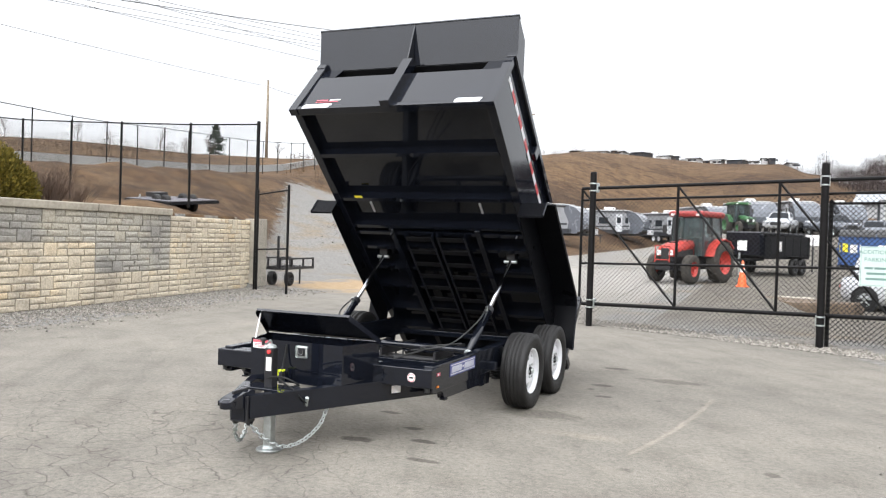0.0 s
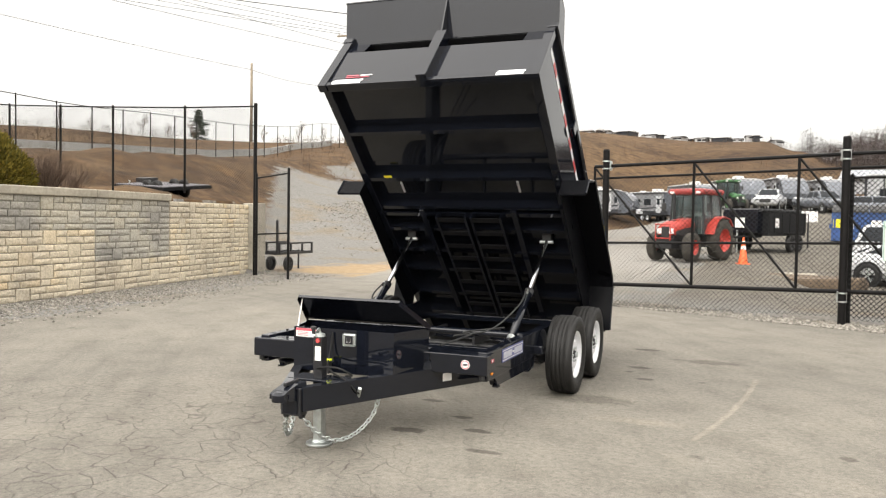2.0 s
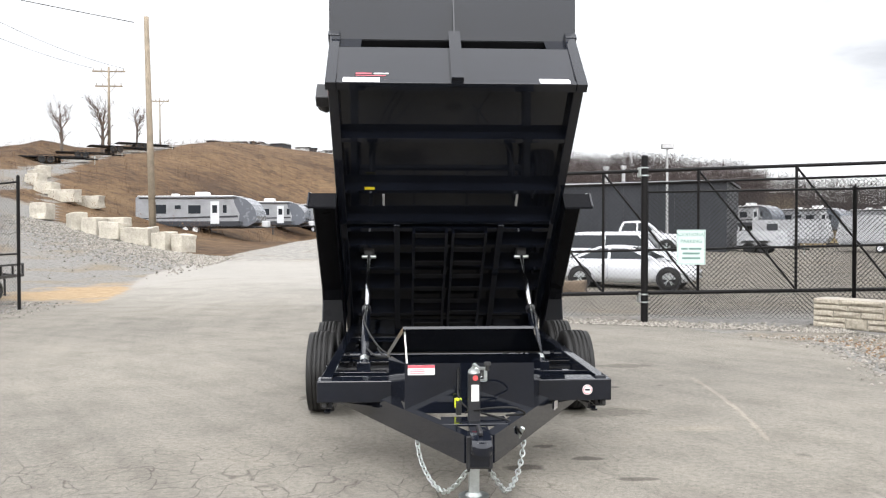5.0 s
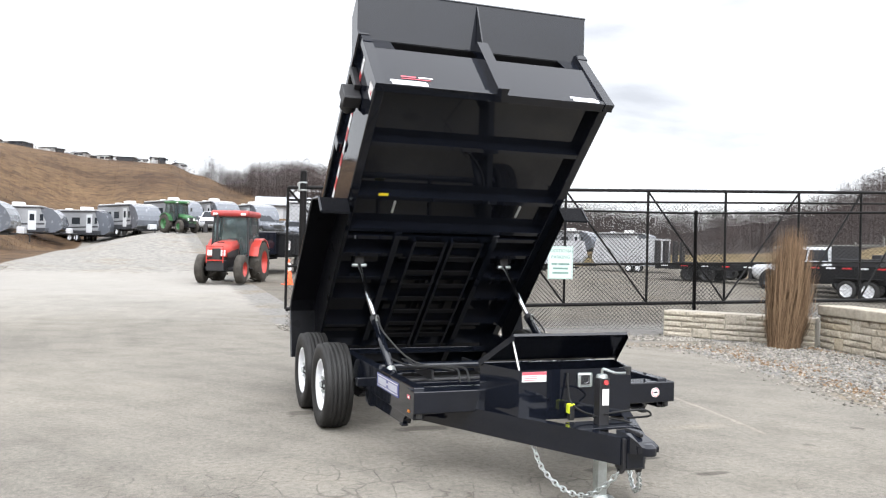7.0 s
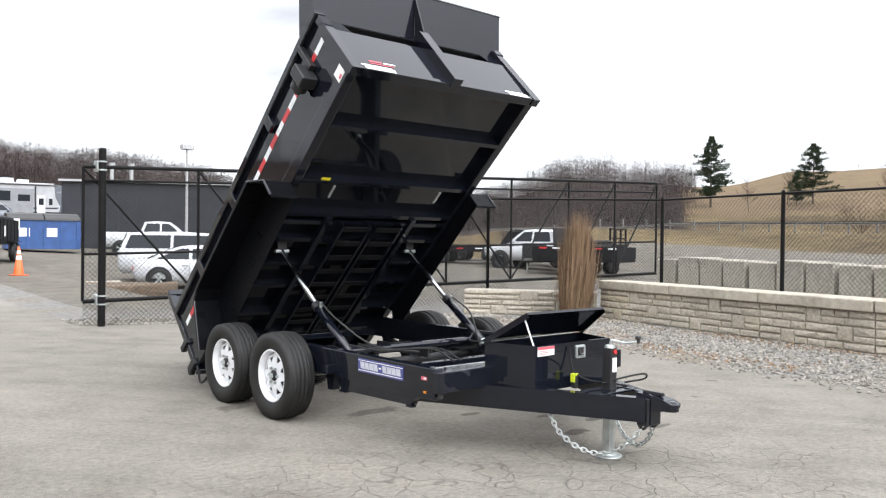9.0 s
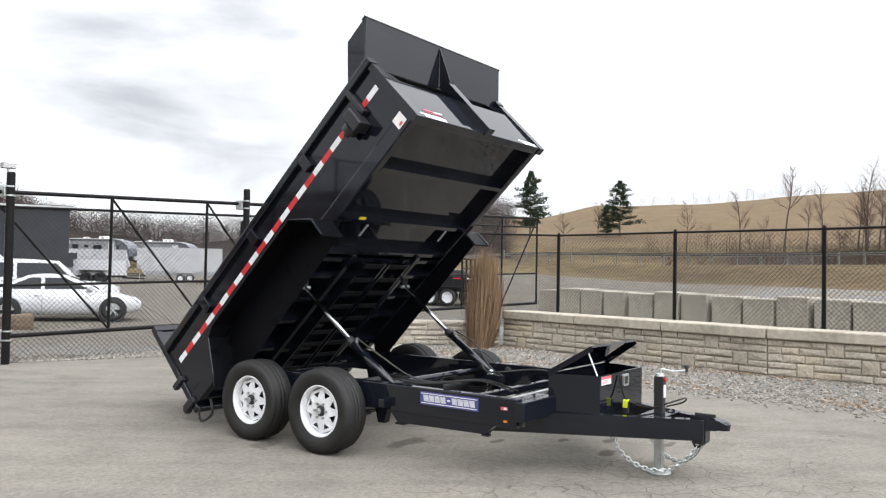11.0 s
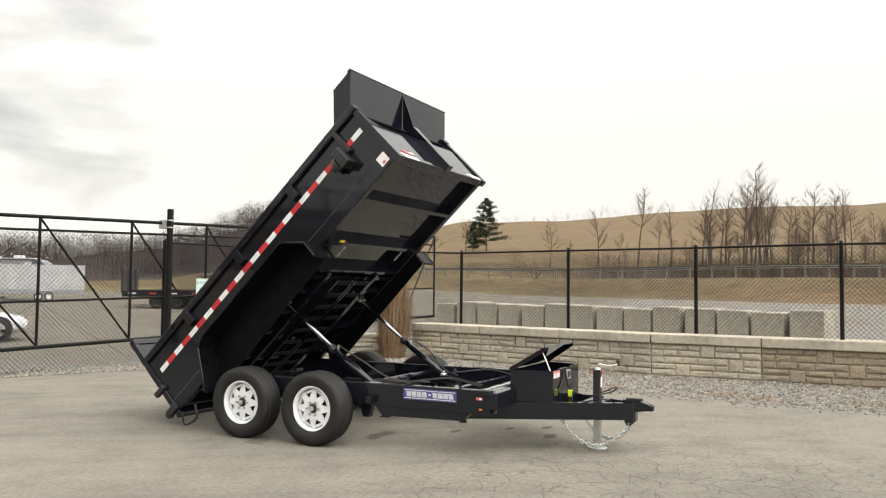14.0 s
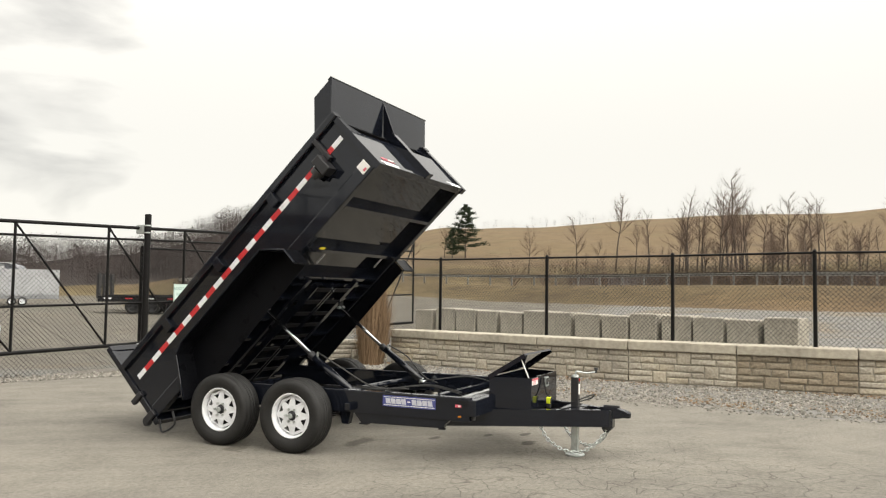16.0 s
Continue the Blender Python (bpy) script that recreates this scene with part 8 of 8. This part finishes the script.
def reed_clump():
    rng = random.Random(17)
    t = put("ornamental_grass", 7.7, 3.77, "tall dry bundle of ornamental grass by the wall corner", "grass")
    bm = B()
    for k in range(3400):
        a, r = rng.uniform(0, math.tau), 0.27 * math.sqrt(rng.random())
        p = Vector((math.cos(a) * r, math.sin(a) * r, 0))
        h = rng.uniform(1.2, 2.2) if r < 0.2 else rng.uniform(0.7, 2.0)
        top = p * rng.uniform(0.8, 1.5) + Vector((0.16 + rng.gauss(0, 0.09), rng.gauss(0, 0.09), h))
        mid = (p * 1.25).lerp(top, 0.5) + Vector((rng.gauss(0, 0.03), rng.gauss(0, 0.03), 0))
        if k % 9 == 0:
            # broken blades that hang out of the bundle
            p = mid
            mid = p + Vector((math.cos(a) * 0.06, math.sin(a) * 0.06, 0.12))
            top = p + Vector((math.cos(a) * rng.uniform(0.08, 0.2), math.sin(a) * rng.uniform(0.08, 0.2), rng.uniform(-0.25, 0.2)))
        w = Vector((math.cos(a + 1.57), math.sin(a + 1.57), 0)) * rng.uniform(0.003, 0.007)
        v = [bm.verts.new(q) for q in (p - w, p + w, mid - w, mid + w, top)]
        bm.faces.new((v[0], v[1], v[3], v[2]))
        bm.faces.new((v[2], v[3], v[4]))
    part("blades", bm, M["reed"], t)


reed_clump()


# ---- woods on the hills: one sheet of many bare trunks and twigs ----
def far_woods(name, label, count, az, rr, hh, seed, material, fill=26, thick=1.0, keep=None, crown=0.12):
    rng = random.Random(seed)
    V, F = [], []

    def spike(p, q, w):
        i = len(V)
        s = Vector((rng.uniform(-1, 1), rng.uniform(-1, 1), 0)).normalized() * w
        V.extend([p - s, p + s, q + s * 0.3, q - s * 0.3])
        F.append((i, i + 1, i + 2, i + 3))
    for _ in range(count):
        a, r = radians(rng.uniform(*az)), rng.uniform(*rr)
        x, y = math.sin(a) * r, math.cos(a) * r - 5
        h = rng.uniform(*hh)
        if keep and not keep(x, y):
            continue
        if h > 2.4:
            h *= 0.92 + 0.4 * noise.noise((x * 0.07, y * 0.05, 3.0)) + 0.2 * noise.noise((x * 0.3, y * 0.2, 7.0))
        p = Vector((x, y, height(x, y) - 0.3))
        top = p + Vector((rng.gauss(0, 0.3), rng.gauss(0, 0.3), h))
        spike(p, top, h * 0.007)
        wide = h * rng.uniform(0.26, 0.46)
        for k in range(fill):
            u = rng.uniform(crown, 1.0)
            b, q = rng.uniform(0, math.tau), wide * math.sqrt(rng.random()) * math.sqrt(max(0.04, 1 - (2 * u - 1.1) ** 2))
            s = p.lerp(top, u) + Vector((math.cos(b) * q, math.sin(b) * q, -0.25 * q))
            l = h * rng.uniform(0.03, 0.1)
            c = rng.uniform(0, math.tau)
            spike(s, s + Vector((math.cos(c) * l, math.sin(c) * l, l * rng.uniform(-0.2, 1.0))), h * rng.uniform(0.004, 0.01) * thick)
    me = bpy.data.meshes.new(name)
    me.from_pydata(V, [], F)
    me.materials.append(material)
    tagged(new(name, me), label, "woods", kind="stuff")


def on_east_bank(x, y):
    off = math.hypot(x, y + 5) - bank_foot(math.degrees(math.atan2(x, y + 5)))
    return 1.5 < off < 12


def north_edge(x, y):
    # the woods keep behind the bare spur of the northern slope
    az = math.degrees(math.atan2(x, y + 5))
    return math.hypot(x, y + 5) > 168 - 11 * (az - 2)


far_woods("hill_woods", "leafless brown woods on the rounded northern hill", 2100, (5.6, 25), (120, 176), (4.2, 6.4), 1, M["woods"], 105, 0.85, north_edge)
far_woods("hill_woods", "leafless brown woods behind the bare northern spur", 420, (2.6, 5.9), (130, 176), (2.5, 4.2), 17, M["woods"], 95, 0.85, north_edge)
far_woods("hill_woods", "low leafless woods along the northern skyline", 160, (0.5, 3.0), (158, 174), (0.8, 2.0), 14, M["woods"], 60, 0.8)
far_woods("hill_woods", "leafless brown woods on the north-eastern hill", 3500, (24, 58), (108, 178), (3.0, 5.2), 2, M["woods"], 95, 0.85)
far_woods("hill_woods", "leafless brown woods at the foot of the north-eastern hill", 900, (44, 57), (74, 110), (2.2, 4.0), 15, M["woods"], 95, 0.75)
far_woods("hill_woods", "leafless trees along the eastern skyline", 90, (66, 79), (192, 204), (1.4, 3.2), 3, M["woods"], 70, 1.0, crown=0.25)
far_woods("hill_brush", "low brown brush on the northern slope", 8000, (-34, 13), (58, 165), (0.5, 1.6), 5, M["brush"], 14, 2.6, lambda x, y: x < -11 or math.hypot(x, y + 5) > 90)
far_woods("hill_brush", "low brown brush on the eastern bank", 1700, (46, 112), (46, 100), (0.3, 1.0), 6, M["brush"], 12, 2.4, lambda x, y: math.hypot(x, y + 5) > 64)
far_woods("bank_brush", "low dry brush on the bank below the eastern road", 5200, (46, 112), (26, 57), (0.15, 0.55), 16, M["brush"], 14, 2.2, on_east_bank)
far_woods("hill_brush", "dark leafless hedge brush beyond the eastern road", 2300, (72, 110), (64, 96), (0.7, 2.4), 9, M["hedge"], 36, 1.0)
far_woods("hill_brush", "dense dark brush under the trees beyond the eastern road", 1300, (79.5, 110), (70, 92), (1.2, 2.4), 18, M["hedge"], 60, 1.3)
far_woods("slope_scrub", "scattered brown scrub at the foot of the eastern field", 90, (66, 80), (78, 104), (1.6, 2.4), 19, M["hedge"], 170, 0.7)
far_woods("bank_brush", "low dry brush on the western bank", 1900, (-66, -24), (28, 46), (0.15, 0.5), 7, M["brush"], 12, 1.8)
far_woods("field_brush", "tall brown brush along the far side of the western road", 2600, (-82, -40), (44, 100), (0.9, 2.2), 8, M["hedge"], 40, 1.6, lambda x, y: x < -42.5 - 0.22 * (y - 17))

# houses and campers on the northern ridge
rng = random.Random(31)
for k in range(20):
    az = -13 + k * 0.72 + rng.uniform(-0.25, 0.25)
    r = 168 + rng.uniform(-6, 6)
    x, y = math.sin(radians(az)) * r, math.cos(radians(az)) * r - 5
    w, h = rng.uniform(0.8, 3.0), rng.uniform(0.4, 1.1) * (0.6 if k < 10 else 1.0)
    t = put("ridge_house", x, y, "small building on the far ridge", "building", rng.uniform(-20, 20), "buildings on the ridge")
    part("wall", box(B(), -w / 2, w / 2, -2, 2, -0.5, h), M["house" if k % 3 else "dark_panel"], t)
    part("roof", ext(B(), [(-2.2, h), (2.2, h), (0, h + 0.3)], "x", -w / 2 - 0.2, w / 2 + 0.2), M["dark_panel" if k % 3 else "roof_white"], t)
    for q in (-0.25, 0.2):
        part("window", box(B(), q * w, q * w + 0.8, -2.03, -2.0, h * 0.4, h * 0.75), M["glass"], t)
def low_shed(name, x, y, turn, half, wall, rise, z, label, roof):
    t = put(name, x, y, label, "building", turn)
    b = z - t.matrix_world.translation.z
    part("wall", box(B(), -half, half, -2.8, 2.8, min(-0.5, b - wall), b), M["silver_panel"], t)
    part("roof", ext(B(), [(-3.3, b), (-3.3, b + 0.12), (0, b + rise + 0.12), (3.3, b + 0.12), (3.3, b)], "x", -half - 0.35, half + 0.35), M[roof], t)
    if half > 3:
        part("roof_vent", box(B(), half * 0.05, half * 0.05 + 0.7, -0.3, 0.3, b + rise, b + rise + 0.8, 0.06), M["bare_steel"], t)
    for k in (-0.5, 0.35):
        part("door", box(B(), half * k - 1.1, half * k + 1.1, -2.83, -2.8, b - wall, b - wall + 2.2), M["cargo_white"], t)


low_shed("metal_shed", 15.0, 99.0, -10, 4.4, 2.6, 1.15, 7.0, "pale grey metal shed with a low roof below the hill", "shed_roof")
low_shed("hill_house", 21.6, 127.0, -10, 2.3, 1.6, 0.9, 10.8, "small pale house with a white roof among the woods", "roof_white")


# ---- loose stone along the walls and the gate ----
def stones(name, label, count, where, seed, size=(0.012, 0.035), material=None, category="gravel"):
    rng = np.random.default_rng(seed)
    oct_v = np.array([(1, 0, 0), (-1, 0, 0), (0, 1, 0), (0, -1, 0), (0, 0, 1), (0, 0, -1)], float)
    oct_f = [(0, 2, 4), (2, 1, 4), (1, 3, 4), (3, 0, 4), (2, 0, 5), (1, 2, 5), (3, 1, 5), (0, 3, 5)]
    V, F = [], []
    made = 0
    while made < count:
        p = where(rng)
        if p is None:
            continue
        s = rng.uniform(*size)
        v = oct_v * rng.uniform(0.5, 1.2, (6, 3)) * s
        a = rng.uniform(0, 6.28)
        c, q = math.cos(a), math.sin(a)
        v = v @ np.array([(c, q, 0), (-q, c, 0), (0, 0, 0.75)])
        i = len(V)
        z = height(p[0], p[1]) + s * 0.25
        V.extend([(x + p[0], y + p[1], w + z) for x, y, w in v])
        F.extend([(i + a_, i + b_, i + c_) for a_, b_, c_ in oct_f])
        made += 1
    me = bpy.data.meshes.new(name)
    me.from_pydata(V, [], F)
    me.materials.append(material or M["gravel"])
    tagged(new(name, me), label, category, kind="stuff")


def west_strip(r):
    y = r.uniform(-3, 11.6)
    w = along(LEFT_WALL, y)
    d = abs(r.normal(0, 1.0))
    return (w + 0.08 + d, y) if d < 2.6 else None


def east_strip(r):
    y = r.uniform(-9, 4.6)
    x = r.uniform(3.7, 8.3)
    lim = along(RIGHT_WALL, min(y, 3.65)) - 0.12
    return (x, y) if along(EAST_EDGE, y) + r.normal(0, 0.18) < x < lim else None


def gate_strip(r):
    x = r.uniform(-0.3, 7.0)
    return (x, 7.65 - 0.425 * x + abs(r.normal(0.0, 0.45)))


stones("wall_gravel", "loose grey limestone gravel along the tall wall", 9000, west_strip, 1)
stones("terrace_gravel", "loose pale gravel along the low wall", 11000, east_strip, 2)
def ramp_edge(r):
    x = r.uniform(-22, -8.2)
    y = r.uniform(17, 38)
    front = 31 + 0.75 * (-8.8 - x)
    away = front - y
    return (x, y) if 0.0 < away < 2.0 + abs(r.normal(0, 3.2)) else None


stones("ramp_riprap", "broken grey limestone spread along the gravel ramp", 9000, ramp_edge, 8, (0.02, 0.075))
stones("gate_gravel", "loose grey gravel under the gate", 4000, gate_strip, 3, (0.012, 0.04))


def litter_patch(r):
    # brown leaves caught along the asphalt edge and at the foot of the wall
    y = r.uniform(-9, 4.4)
    edge, wall = along(EAST_EDGE, y), along(RIGHT_WALL, min(y, 3.65)) - 0.12
    x = edge + 0.35 + abs(r.normal(0, 0.5)) if r.random() < 0.6 else wall - abs(r.normal(0, 0.25))
    return (x, y) if x < wall and noise.noise((x * 0.9, y * 0.9, 4.0)) > -0.05 else None


stones("leaf_litter", "dry brown leaves and stems lying on the gravel", 2400, litter_patch, 5, (0.01, 0.03), M["reed"], "litter")


# ---- the single stones of the walls ----
for pieces in STONES_LATER:
    for root, me, m in pieces:
        ob = new("stone", me)
        ob.parent = root
        ob.matrix_local = m
